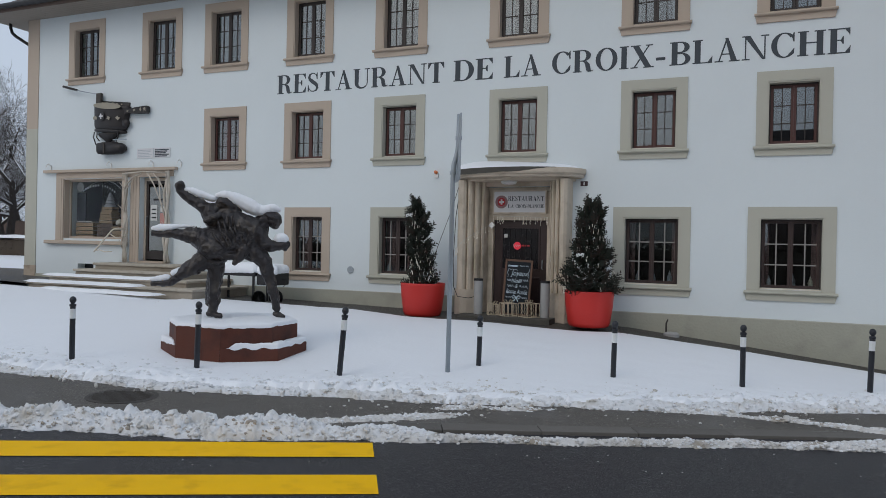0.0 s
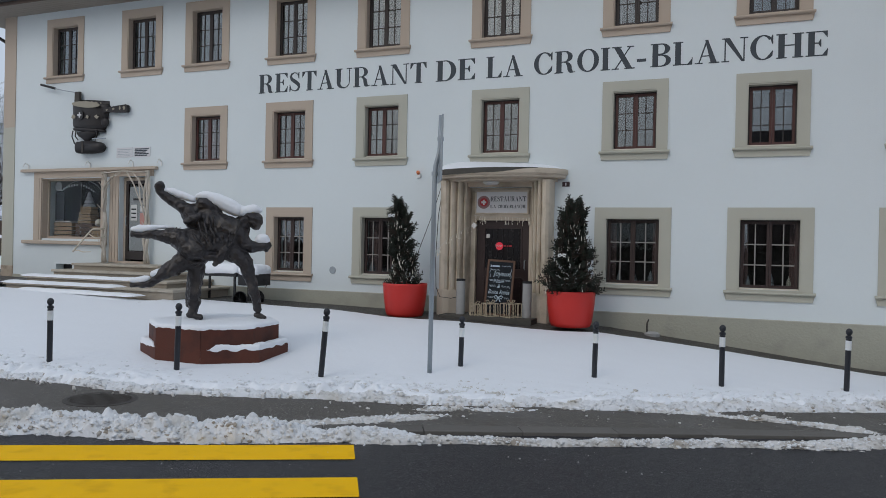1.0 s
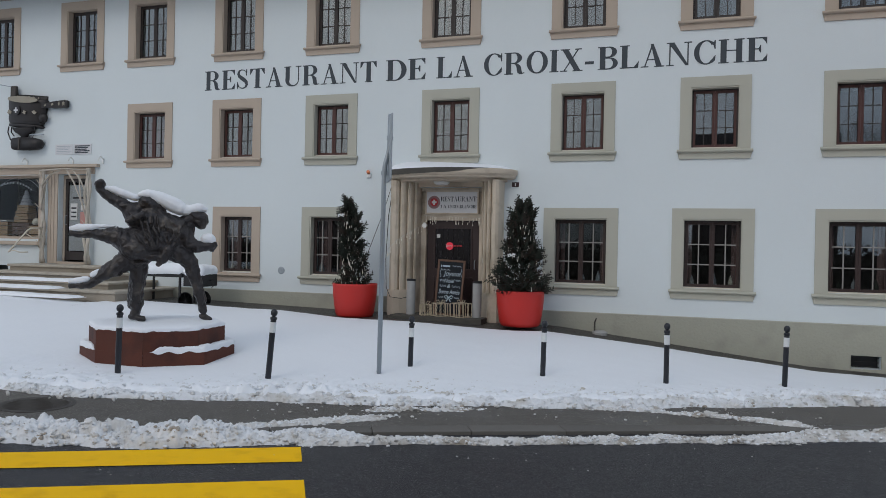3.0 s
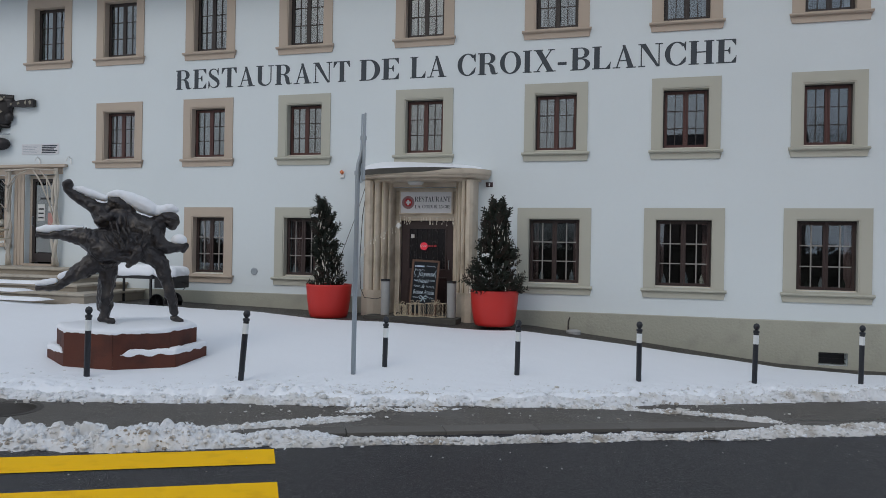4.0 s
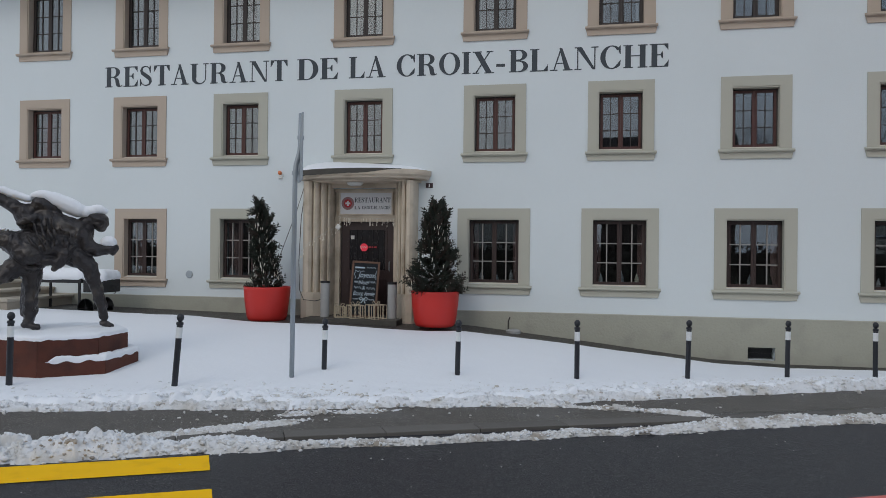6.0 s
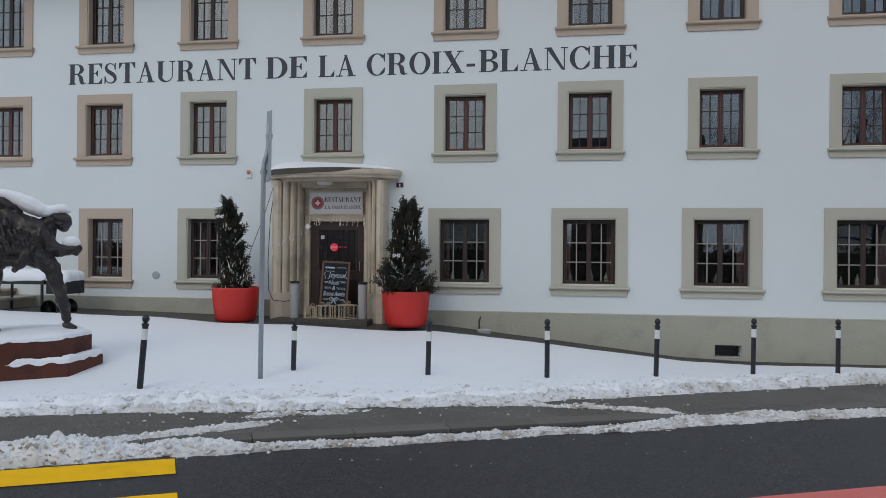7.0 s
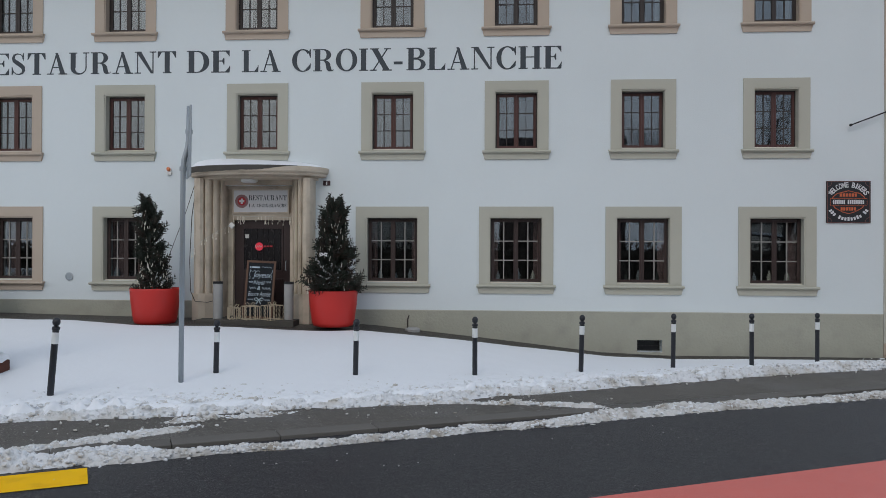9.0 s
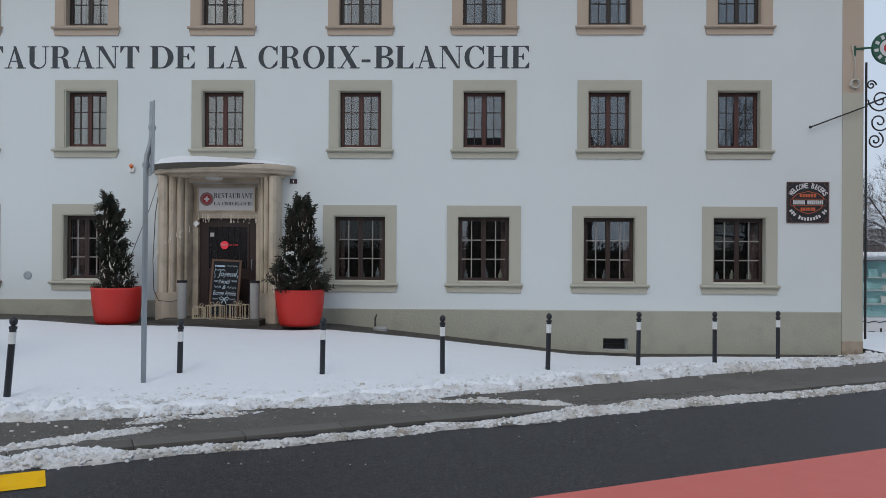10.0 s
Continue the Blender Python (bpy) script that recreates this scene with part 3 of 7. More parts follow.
# loose crumbs of slush
bm = bmesh.new()
random.seed(11)
for i in range(420):
    if i < 70:
        s, nn, r = random.gauss(0.9, 0.6), random.gauss(1.1, 0.22), 0.005 + 0.018 * random.random() ** 3
    elif i < 120:
        s, nn, r = random.gauss(5, 1.2), random.gauss(1.0, 0.25), 0.005 + 0.015 * random.random() ** 3
    elif i < 180:
        s, nn, r = random.uniform(-7, 9), random.uniform(-0.9, 0.0), random.uniform(0.003, 0.008)
    else:
        x = random.uniform(-10, 8.5)
        e = lerp_table(x, LAWN_EDGE) + 0.15 * random.gauss(0, 1)
        bmesh.ops.create_icosphere(bm, subdivisions=1, radius=random.uniform(0.01, 0.035), matrix=Matrix.Translation((x, e, ground_z(x) + 0.05)) @ Euler((random.random() * 6, random.random() * 6, 0)).to_matrix().to_4x4() @ Matrix.Diagonal((1.3, 0.9, 0.7, 1)))
        continue
    x, y = road_xy(s, nn)
    bmesh.ops.create_icosphere(bm, subdivisions=1, radius=r, matrix=Matrix.Translation((x, y, ground_z(x) + (0.035 if nn > 0.6 else 0.004) + r * 0.3)) @ Euler((0, 0, random.random() * 6)).to_matrix().to_4x4() @ Matrix.Diagonal((1.4, 1.0, 0.6, 1)))
tagged(part("slush_crumbs", bm, SLUSH), "loose crumbs of slush on pavement and road", "slush", kind="stuff")

# fine pale grit on the asphalt
r = random.Random(31)
places = []
for i in range(2600):
    s, nn = r.uniform(-7, 13), r.uniform(-4.6, 1.7)
    x, y = road_xy(s, nn)
    if nn < 1.2 or s > 0:
        places.append((x, y, ground_z(x) + (0.031 if nn > 0.62 else 0.036 if nn > 0.36 else 0.002), 0.0018 + 0.0035 * r.random() ** 3))
tagged(part("road_grit", clod_mesh(places, GRIT, 31), GRIT), "fine pale grit scattered over the damp asphalt", "grit", kind="stuff")

# ---- the house ----
X0, X1, TOP = -19.66, 8.06, 8.15
C_ROW = [-17.34, -14.63, -12.52, -10.03, -7.59, -4.80, -1.99, 0.52, 3.04, 5.62]
B_ROW = [-12.51, -10.05, -7.59, -4.78, -1.98, 0.53, 3.04, 5.62]
G_ROW = [-10.0, -7.63, -1.98, 0.53, 3.05, 5.64]
WIN = []   # centre, outer width, outer top, sill top, inset, row
for c in C_ROW:
    WIN.append((c, 1.36 if c < -12 else 1.31, 7.93, 6.34, 0.20, "c"))
for c in B_ROW:
    WIN.append((c, 1.32 if c < -9 else 1.28, 5.25, 3.85, 0.195, "b"))
for c in G_ROW:
    WIN.append((c, 1.29 if c < -5 else 1.49, 2.72, 1.15, 0.205, "g"))
HOLES = [(c - w / 2 + i, c + w / 2 - i, z0 + 0.03, z1 - i) for c, w, z1, z0, i, _ in WIN]
SHOP = (-18.12, -15.92, 1.86, 3.52)
SHOP_DOOR = (-15.30, -14.30, 1.30, 3.54)
PORCH = (-5.58, -3.94, 0.40, 3.16)
VENT = (2.93, 3.42, -0.17, 0.07)
HOLES += [SHOP, SHOP_DOOR, PORCH, VENT, (-17.55, -16.95, 0.90, 1.16)]


def pierced(x0, x1, z0, z1, y0, y1, holes):
    """A wall with thickness and openings that go through it."""
    xs = sorted({x0, x1, *[h[0] for h in holes], *[h[1] for h in holes]})
    zs = sorted({z0, z1, *[h[2] for h in holes], *[h[3] for h in holes]})
    solid = {}
    for i in range(len(xs) - 1):
        for j in range(len(zs) - 1):
            cx, cz = (xs[i] + xs[i + 1]) / 2, (zs[j] + zs[j + 1]) / 2
            solid[i, j] = not any(h[0] < cx < h[1] and h[2] < cz < h[3] for h in holes)
    bm = bmesh.new()
    cache = {}

    def v(i, j, y):
        if (i, j, y) not in cache:
            cache[i, j, y] = bm.verts.new((xs[i], y, zs[j]))
        return cache[i, j, y]

    for (i, j), s in solid.items():
        if not s:
            continue
        bm.faces.new((v(i, j, y0), v(i + 1, j, y0), v(i + 1, j + 1, y0), v(i, j + 1, y0)))
        bm.faces.new((v(i, j + 1, y1), v(i + 1, j + 1, y1), v(i + 1, j, y1), v(i, j, y1)))
        for di, dj, a, b in ((-1, 0, (i, j), (i, j + 1)), (1, 0, (i + 1, j + 1), (i + 1, j)), (0, -1, (i + 1, j), (i, j)), (0, 1, (i, j + 1), (i + 1, j + 1))):
            if not solid.get((i + di, j + dj), False):
                bm.faces.new((v(*a, y0), v(*b, y0), v(*b, y1), v(*a, y1)))
    return bm


tagged(part("wall_front", pierced(X0, X1, -0.6, TOP, 0.0, 0.42, HOLES), PLASTER), "white rendered front wall of the old inn", "wall", kind="structure")
tagged(part("wall_left", cube(X0, X0 + 0.42, 0.42, 12, -0.6, TOP), PLASTER), "white rendered gable wall", "wall", kind="structure")
tagged(part("wall_right", cube(X1 - 0.42, X1, 0.42, 12, -0.6, TOP), PLASTER), "white rendered gable wall", "wall", kind="structure")
tagged(part("wall_back", cube(X0 + 0.42, X1 - 0.42, 11.58, 12, -0.6, TOP), PLASTER), "white rendered back wall", "wall", kind="structure")
# inner walls, slabs and partitions added to block light, with room shade in their colour
tagged(part("inner_wall", cube(X0 + 0.42, X1 - 0.42, 3.6, 3.75, -0.6, TOP), INTERIOR), "inner wall coloured dark for the shade of the rooms", "wall", kind="structure")
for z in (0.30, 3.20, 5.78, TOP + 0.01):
    tagged(part("ceiling" if z > 8 else "floor", cube(-13.53, X1 - 0.42, 0.425, 11.57, z - 0.2, z), INTERIOR), "dark floor slab added between the storeys to block light", "floor", kind="structure")
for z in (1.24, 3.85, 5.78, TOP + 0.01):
    tagged(part("ceiling" if z > 8 else "floor", cube(X0 + 0.42, -13.67, 0.425, 11.57, z - 0.2, z), INTERIOR), "dark floor slab added between the storeys to block light", "floor", kind="structure")
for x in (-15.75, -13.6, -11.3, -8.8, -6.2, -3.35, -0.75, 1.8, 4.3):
    tagged(part("partition_wall", cube(x - 0.06, x + 0.06, 0.425, 3.59, -0.6, TOP - 0.22), INTERIOR), "partition wall coloured dark for the shade of the rooms", "wall", kind="structure")

# plinth, proud of the wall, left and right of porch and steps
for a, b, z in ((-13.3, -6.01, 0.76), (-3.72, X1 - 0.415, 0.61)):
    holes = [VENT] if a > -5 else []
    bm = pierced(a, b, -0.6, z, -0.03, -0.002, holes)
    tagged(part("plinth", bm, PLINTH), "rough grey-green rendered plinth with stains", "plinth", kind="structure")
    bm = prism(bmesh.new(), [(a, z), (b, z), (b, z + 0.018), (a, z + 0.018)], -0.034, -0.002)
    tagged(part("plinth_trim", bm, SAGE), "thin ledge on top of the plinth", "trim", kind="structure")
bm = cube(-19.2, -17.0, -0.03, -0.002, 0.3, 0.83)
tagged(part("plinth", bm, PLINTH), "low rendered plinth near the house corner", "plinth", kind="structure")
vent = thing("cellar_vent", pose(3.175, 0, -0.05), "dark rectangular cellar vent opening in the plinth", "vent", kind="structure")
# black sheet in place of the shade inside the vent
part("backing", cube(-0.28, 0.28, 0.25, 0.27, -0.16, 0.16), SIGN_BLACK, vent)
for i in range(3):
    part("bar", cube(-0.245, 0.245, 0.13, 0.145, -0.09 + 0.08 * i - 0.006, -0.09 + 0.08 * i + 0.006), IRON, vent)
vent = thing("cellar_window", pose(-17.25, 0, 1.03), "small dark cellar opening beside the steps", "vent", kind="structure")
# the cellar hole's inner darkness, again a black sheet
part("backing", cube(-0.34, 0.34, 0.25, 0.27, -0.15, 0.15), SIGN_BLACK, vent)

# corner strips
for a, b, foot in ((X0 - 0.012, -19.22, 0.7), (7.66, X1 + 0.012, -0.3)):
    t = thing("corner_strip", pose(0, 0, 0), "painted beige corner strip of the house on a rough stone foot", "trim", kind="structure")
    split = foot + 0.36
    part("foot_stone", cube(a - 0.01, b + 0.01, -0.035, 0.3, foot - 0.2, split, 0.02), ROUGH_STONE, t, "rough bare stone")
    part("lower_strip", cube(a, b, -0.018, 0.25, split, 5.0), SAGE, t)
    part("upper_strip", cube(a, b, -0.018, 0.25, 5.0, TOP), TAN, t, "pinkish tan paint")

# roof with boarded soffit
roof = thing("roof", pose(0, 0, TOP), "tiled roof with a boarded soffit and a dark gutter", "roof", kind="structure")
bm = bmesh.new()
ra = [(X0 - 1.05, -0.85, 0.12), (X1 + 1.05, -0.85, 0.12), (X1 + 1.05, 12.8, 0.12), (X0 - 1.05, 12.8, 0.12), (X0 + 5, 6, 4.8), (X1 - 5, 6, 4.8)]
vs = [bm.verts.new(p) for p in ra]
for f in ((0, 1, 5, 4), (2, 3, 4, 5), (1, 2, 5), (3, 0, 4), (3, 2, 1, 0)):
    bm.faces.new([vs[k] for k in f])
part("tiles", bm, ROOF_TILE, roof)
n = 7
for i in range(n):
    y0 = -0.85 + 0.86 * i / n
    part("soffit_board", cube(X0 - 1.05, X1 + 1.05, y0 + 0.003, y0 + 0.86 / n - 0.003, 0.0, 0.05, 0.004), SOFFIT, roof)
for i in range(8):
    x0 = X0 - 1.05 + 1.04 * i / 8
    part("soffit_board", cube(x0 + 0.003, x0 + 0.127, 0.012, 12, 0.0, 0.05, 0.004), SOFFIT, roof)
part("fascia", cube(X0 - 1.09, X1 + 1.09, -0.89, -0.855, -0.02, 0.2), HOUSE_BROWN, roof)
bm = bmesh.new()
tube(bm, [(X0 - 1.12, -0.96, 0.12), (X1 + 1.12, -0.96, 0.12)], 0.075, 12)
part("gutter", bm, IRON, roof, "dark metal gutter")
bm = bmesh.new()
tube(bm, [(X0 - 0.80, 0.0, 0.04), (X0 - 0.79, 0.0, -0.12), (X0 - 0.74, 0.02, -0.28), (X0 - 0.62, 0.05, -0.38), (X0 - 0.14, 0.12, -0.66), (X0 - 0.07, 0.14, -0.85), (X0 - 0.07, 0.14, -7.2)], 0.045, 12)
part("downpipe", bm, IRON, roof, "dark metal downpipe")

# windows
_cache = {}


def cached(key, make):
    if key not in _cache:
        _cache[key] = make()
    return _cache[key]


def sill_mesh(w, material):
    bm = bmesh.new()
    prof = [(0.0, 0.0), (-0.05, 0.0), (-0.085, -0.012), (-0.095, -0.03), (-0.085, -0.05), (-0.06, -0.06), (-0.03, -0.065), (-0.03, -0.18), (0.0, -0.18)]
    a = [bm.verts.new((-w / 2 - 0.045 * (k < 6), y, z)) for k, (y, z) in enumerate(prof)]
    b = [bm.verts.new((w / 2 + 0.045 * (k < 6), y, z)) for k, (y, z) in enumerate(prof)]
    for k in range(len(prof) - 1):
        bm.faces.new((a[k], a[k + 1], b[k + 1], b[k]))
    bm.faces.new(a[::-1])
    bm.faces.new(b)
    bmesh.ops.recalc_face_normals(bm, faces=bm.faces)
    return finish(bm, material, "window_sill")


def surround_mesh(w, h, inset, material):
    """A painted stone frame with a stepped inner edge, open below."""
    bm = bmesh.new()
    box(bm, -w / 2, -w / 2 + inset, -0.022, 0.0, 0, h)
    box(bm, w / 2 - inset, w / 2, -0.022, 0.0, 0, h)
    box(bm, -w / 2 + inset, w / 2 - inset, -0.022, 0.0, h - inset, h)
    # stepped lip inside the reveal
    box(bm, -w / 2 + inset, -w / 2 + inset + 0.025, -0.008, 0.2, 0, h - inset)
    box(bm, w / 2 - inset - 0.025, w / 2 - inset, -0.008, 0.2, 0, h - inset)
    box(bm, -w / 2 + inset + 0.025, w / 2 - inset - 0.025, -0.008, 0.2, h - inset - 0.025, h - inset)
    box(bm, -w / 2 + inset + 0.025, w / 2 - inset - 0.025, -0.008, 0.2, 0, 0.028)
    return finish(bm, material, "surround")


def curtain_mesh(w, h, material, wave):
    bm = bmesh.new()
    n = 28
    a, b = [], []
    for i in range(n + 1):
        x = w * i / n
        y = 0.02 * math.sin(i * 1.7 + wave) + 0.008 * math.sin(i * 4.1)
        a.append(bm.verts.new((x, y, 0)))
        b.append(bm.verts.new((x, y, h)))
    for i in range(n):
        bm.faces.new((a[i], a[i + 1], b[i + 1], b[i]))
    return finish(bm, material, "curtain", True)


def window(k, c, w, z1, z0, inset, row):
    tan = row == "c" or c < -9
    stone = TAN if tan else SAGE
    bars = BAR_GREY if row == "g" else WOOD_DARK
    sash_mat = WOOD_RED if row == "b" else WOOD_BROWN if row == "g" else WOOD_DARK
    h = z1 - z0
    kind = "ground floor" if row == "g" else "upper"
    t = thing("window_%d" % k, pose(c, 0, z0), "%s casement window with %s bars in a %s stone surround" % (kind, "pale grey" if row == "g" else "dark", "tan painted" if tan else "sage grey painted"), "window", "windows of the inn", "structure")
    key = (round(w, 2), round(h, 2), tan, row)
    part("surround", cached(("sur", key), lambda: surround_mesh(w, h, inset, stone)), stone, t)
    part("window_sill", cached(("sill", key), lambda: sill_mesh(w, stone)), stone, t)
    ow, oh = w - 2 * inset - 0.05, h - inset - 0.053
    zb = 0.028
    fw = 0.027

    def frame_bm():
        bm = bmesh.new()
        for a in (-ow / 2, ow / 2 - fw):
            box(bm, a, a + fw, 0.15, 0.21, zb, zb + oh)
        box(bm, -ow / 2 + fw, ow / 2 - fw, 0.15, 0.21, zb, zb + fw)
        box(bm, -ow / 2 + fw, ow / 2 - fw, 0.15, 0.21, zb + oh - fw, zb + oh)
        return finish(bm, WOOD_DARK, "window_frame")

    part("window_frame", cached(("frm", key), frame_bm), WOOD_DARK, t)
    sw, sh = ow / 2 - fw - 0.002, oh - 2 * fw - 0.004
    st = 0.045
    bw = 0.011 if row == "g" else 0.0085

    def sash_bm():
        bm = bmesh.new()
        for a in (0, sw - st):
            box(bm, a, a + st, 0.14, 0.19, 0, sh, 0.004)
        box(bm, st, sw - st, 0.145, 0.19, 0, st + 0.01)
        box(bm, st, sw - st, 0.145, 0.19, sh - st, sh)
        return finish(bm, sash_mat, "casement")

    def bar_up():
        return finish(cube(-bw, bw, 0.148, 0.18, st, sh - st), bars, "glazing_bar")

    def bar_across():
        return finish(cube(st, sw - st, 0.150, 0.178, -bw, bw), bars, "glazing_bar")

    def pane_bm():
        return finish(cube(0.003, (sw - 2 * st) / 2 - 0.013, 0.163, 0.167, 0.003, (sh - 2 * st) / 3 - 0.013), GLASS, "pane")

    for side in (0, 1):
        cas = part("casement", cached(("sash", key), sash_bm), sash_mat, t)
        cas.location = (-ow / 2 + fw + 0.001 if side == 0 else 0.001, 0, zb + fw + 0.002)
        part("glazing_bar", cached(("bu", key), bar_up), bars, cas).location = (sw / 2, 0, 0)
        for q in (1, 2):
            part("glazing_bar", cached(("ba", key), bar_across), bars, cas).location = (0, 0, st + (sh - 2 * st) * q / 3)
        for a in (0, 1):
            for q in range(3):
                p = part("pane", cached(("pane", key), pane_bm), GLASS, cas)
                p.location = (st + a * ((sw - 2 * st) / 2) + 0.005, 0, st + q * (sh - 2 * st) / 3 + 0.005)
                p.visible_shadow = False
    # pale strip in place of the sky-lit lip of the inner ledge
    if row != "c":
        part("drip_board", cached(("ledge_light", key), lambda: finish(cube(-ow / 2, ow / 2, 0.07, 0.138, zb, zb + 0.026, 0.004), CREAM, "drip_board")), CREAM, t, "pale strip standing in for sky light on the ledge")
    # curtains inside
    r = random.Random(int(c * 100) + ord(row))
    if row == "c":
        for a, b in ((0.0, 0.3), (0.72, 1.0)) if c < -4 else ((0.0, 0.14), (0.84, 1.0)):
            q = part("curtain", curtain_mesh(ow * (b - a) * 0.9, oh, CURTAIN, r.random() * 6), CURTAIN, t)
            q.location = (-ow / 2 + ow * a, 0.34, zb)
    elif row == "b":
        m = CURTAIN_RED if c < -12 else CURTAIN
        if c < -6:
            q = part("curtain", curtain_mesh(ow * (0.95 if c < -12 else 0.4), oh, m, r.random() * 6), m, t)
            q.location = (-ow / 2 + 0.02, 0.36, zb)
    else:
        for a, b in ((0.0, 0.34), (0.66, 1.0)) if c < -5 else ((0.0, 0.15), (0.85, 1.0)):
            q = part("curtain", curtain_mesh(ow * (b - a), oh * 0.98, CURTAIN_RED, r.random() * 6), CURTAIN_RED, t)
            q.location = (-ow / 2 + ow * a, 0.40, zb)
        for i in range(3):
            x = -ow * 0.32 + ow * 0.32 * i + r.uniform(-0.05, 0.05)
            s = r.uniform(0.05, 0.085)
            part("sill_ornament", lathe([(s * 0.9, 0), (s, 0.01), (s * 0.55, s * 1.6), (s * 0.75, s * 1.7), (s * 0.25, s * 3.2), (0.002, s * 3.9)], 12, m=pose(x, 0.30, zb + 0.01)), r.choice((CURTAIN, CREAM, NEEDLE)), t)
        # inner sill in the same colour that carries the room's shade
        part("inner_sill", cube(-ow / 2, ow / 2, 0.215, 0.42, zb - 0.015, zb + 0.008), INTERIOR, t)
    return t


for k, spec in enumerate(WIN):
    window(k + 1, *spec)


# ---- lettering of the inn, painted on the wall in heavy serif capitals ----
def glyph(ch):
    """Filled pieces of a capital one unit high, and its width. Heavy stems, hair-thin arms and slab serifs."""
    T, H, S = 0.215, 0.047, 0.075
    polys = []

    def rect(x0, x1, z0, z1):
        polys.append([(x0, z0), (x1, z0), (x1, z1), (x0, z1)])

    def stem(x, thick=T, top=True, foot=True):
        rect(x, x + thick, 0, 1)
        if top:
            rect(x - S, x + thick + S, 1 - H, 1)
        if foot:
            rect(x - S, x + thick + S, 0, H)

    def ribbon(pts):
        """Quads along a stroke: (x, z, nx, nz) gives the two edges of the stroke at each step."""
        for a, b in zip(pts, pts[1:]):
            polys.append([a[0], b[0], b[1], a[1]])

    def bowl(cx, cz, rx, rz, ix, a0, a1, hair=H):
        pts = []
        for k in range(25):
            t = radians(a0 + (a1 - a0) * k / 24)
            pts.append(((cx + rx * math.cos(t), cz + rz * math.sin(t)), (cx + ix * math.cos(t), cz + (rz - hair) * math.sin(t))))
        ribbon(pts)

    if ch == "I":
        stem(S)
        return polys, T + 2 * S
    if ch == "E" or ch == "L":
        stem(S)
        w = 0.70
        rect(S + T, w, 0, H)
        polys.append([(w - 0.03, 0), (w, 0), (w + 0.02, 0.30), (w - 0.01, 0.30)])
        polys.append([(w - 0.16, H), (w - 0.01, H), (w - 0.005, 0.26)])
        if ch == "E":
            rect(S + T, w - 0.02, 1 - H, 1)
            polys.append([(w - 0.16, 1 - H), (w - 0.02, 0.76), (w - 0.02, 1 - H)])
            rect(w - 0.03, w, 0.73, 1)
            rect(S + T, 0.48, 0.5, 0.5 + H)
            polys.append([(0.47, 0.37), (0.50, 0.37), (0.50, 0.67), (0.47, 0.67), (0.40, 0.525)])
        return polys, w + 0.02
    if ch == "T":
        rect(0.29, 0.29 + T, 0, 1)
        rect(0.29 - S, 0.29 + T + S, 0, H)
        rect(0.0, 0.77, 1 - H, 1)
        polys.append([(0, 1), (-0.01, 0.70), (0.02, 0.70), (0.16, 1 - H)])
        polys.append([(0.77, 1), (0.61, 1 - H), (0.75, 0.70), (0.78, 0.70)])
        return polys, 0.77
    if ch == "H":
        stem(S)
        stem(0.62)
        rect(S + T, 0.62, 0.5, 0.5 + H)
        return polys, 0.62 + T + S
    if ch == "N":
        rect(0.10, 0.10 + H, 0, 1)
        rect(0.0, 0.27, 0, H)
        rect(0.0, 0.2, 1 - H, 1)
        rect(0.76, 0.76 + H, 0, 1)
        rect(0.64, 0.92, 1 - H, 1)
        polys.append([(0.06, 1), (0.28, 1), (0.805, 0), (0.70, 0), (0.10, 0.93)])
        return polys, 0.92
    if ch == "A":
        polys.append([(0.36, 1), (0.47, 1), (0.80, 0), (0.58, 0)])
        polys.append([(0.12, 0), (0.17, 0), (0.45, 0.93), (0.40, 0.98)])
        rect(0.22, 0.64, 0.30, 0.30 + H)
        rect(0.0, 0.29, 0, H)
        rect(0.50, 0.88, 0, H)
        return polys, 0.88
    if ch == "X":
        polys.append([(0.06, 1), (0.30, 1), (0.82, 0), (0.58, 0)])
        polys.append([(0.10, 0), (0.16, 0), (0.76, 1), (0.70, 1)])
        rect(0.0, 0.38, 1 - H, 1)
        rect(0.58, 0.86, 1 - H, 1)
        rect(0.0, 0.28, 0, H)
        rect(0.50, 0.90, 0, H)
        return polys, 0.90
    if ch == "U":
        rect(S, S + T, 0.3, 1)
        rect(0, T + 2 * S, 1 - H, 1)
        rect(0.72, 0.72 + H, 0.3, 1)
        rect(0.60, 0.88, 1 - H, 1)
        pts = []
        for k in range(21):
            t = radians(180 + 180 * k / 20)
            pts.append(((0.42 + 0.345 * math.cos(t), 0.3 + 0.315 * math.sin(t)), (0.492 + 0.228 * math.cos(t), 0.3 + 0.25 * math.sin(t))))
        ribbon(pts)
        return polys, 0.88
    if ch == "O":
        bowl(0.44, 0.5, 0.44, 0.515, 0.245, 0, 360)
        return polys, 0.88
    if ch == "C":
        bowl(0.44, 0.5, 0.44, 0.515, 0.245, 40, 318)
        polys.append([(0.74, 0.62), (0.775, 0.62), (0.775, 1.0), (0.745, 1.0), (0.68, 0.86)])
        polys.append([(0.76, 0.16), (0.78, 0.36), (0.755, 0.36), (0.62, 0.16)])
        return polys, 0.80
    if ch == "D":
        stem(S)
        rect(S + T, 0.42, 1 - H, 1)
        rect(S + T, 0.42, 0, H)
        bowl(0.40, 0.5, 0.46, 0.5, 0.25, -90, 90)
        return polys, 0.86
    if ch == "B":
        stem(S)
        for zc, rz, rx in ((0.76, 0.24, 0.32), (0.26, 0.26, 0.36)):
            rect(S + T, 0.42, zc + rz - H, zc + rz)
            rect(S + T, 0.42, zc - rz, zc - rz + H)
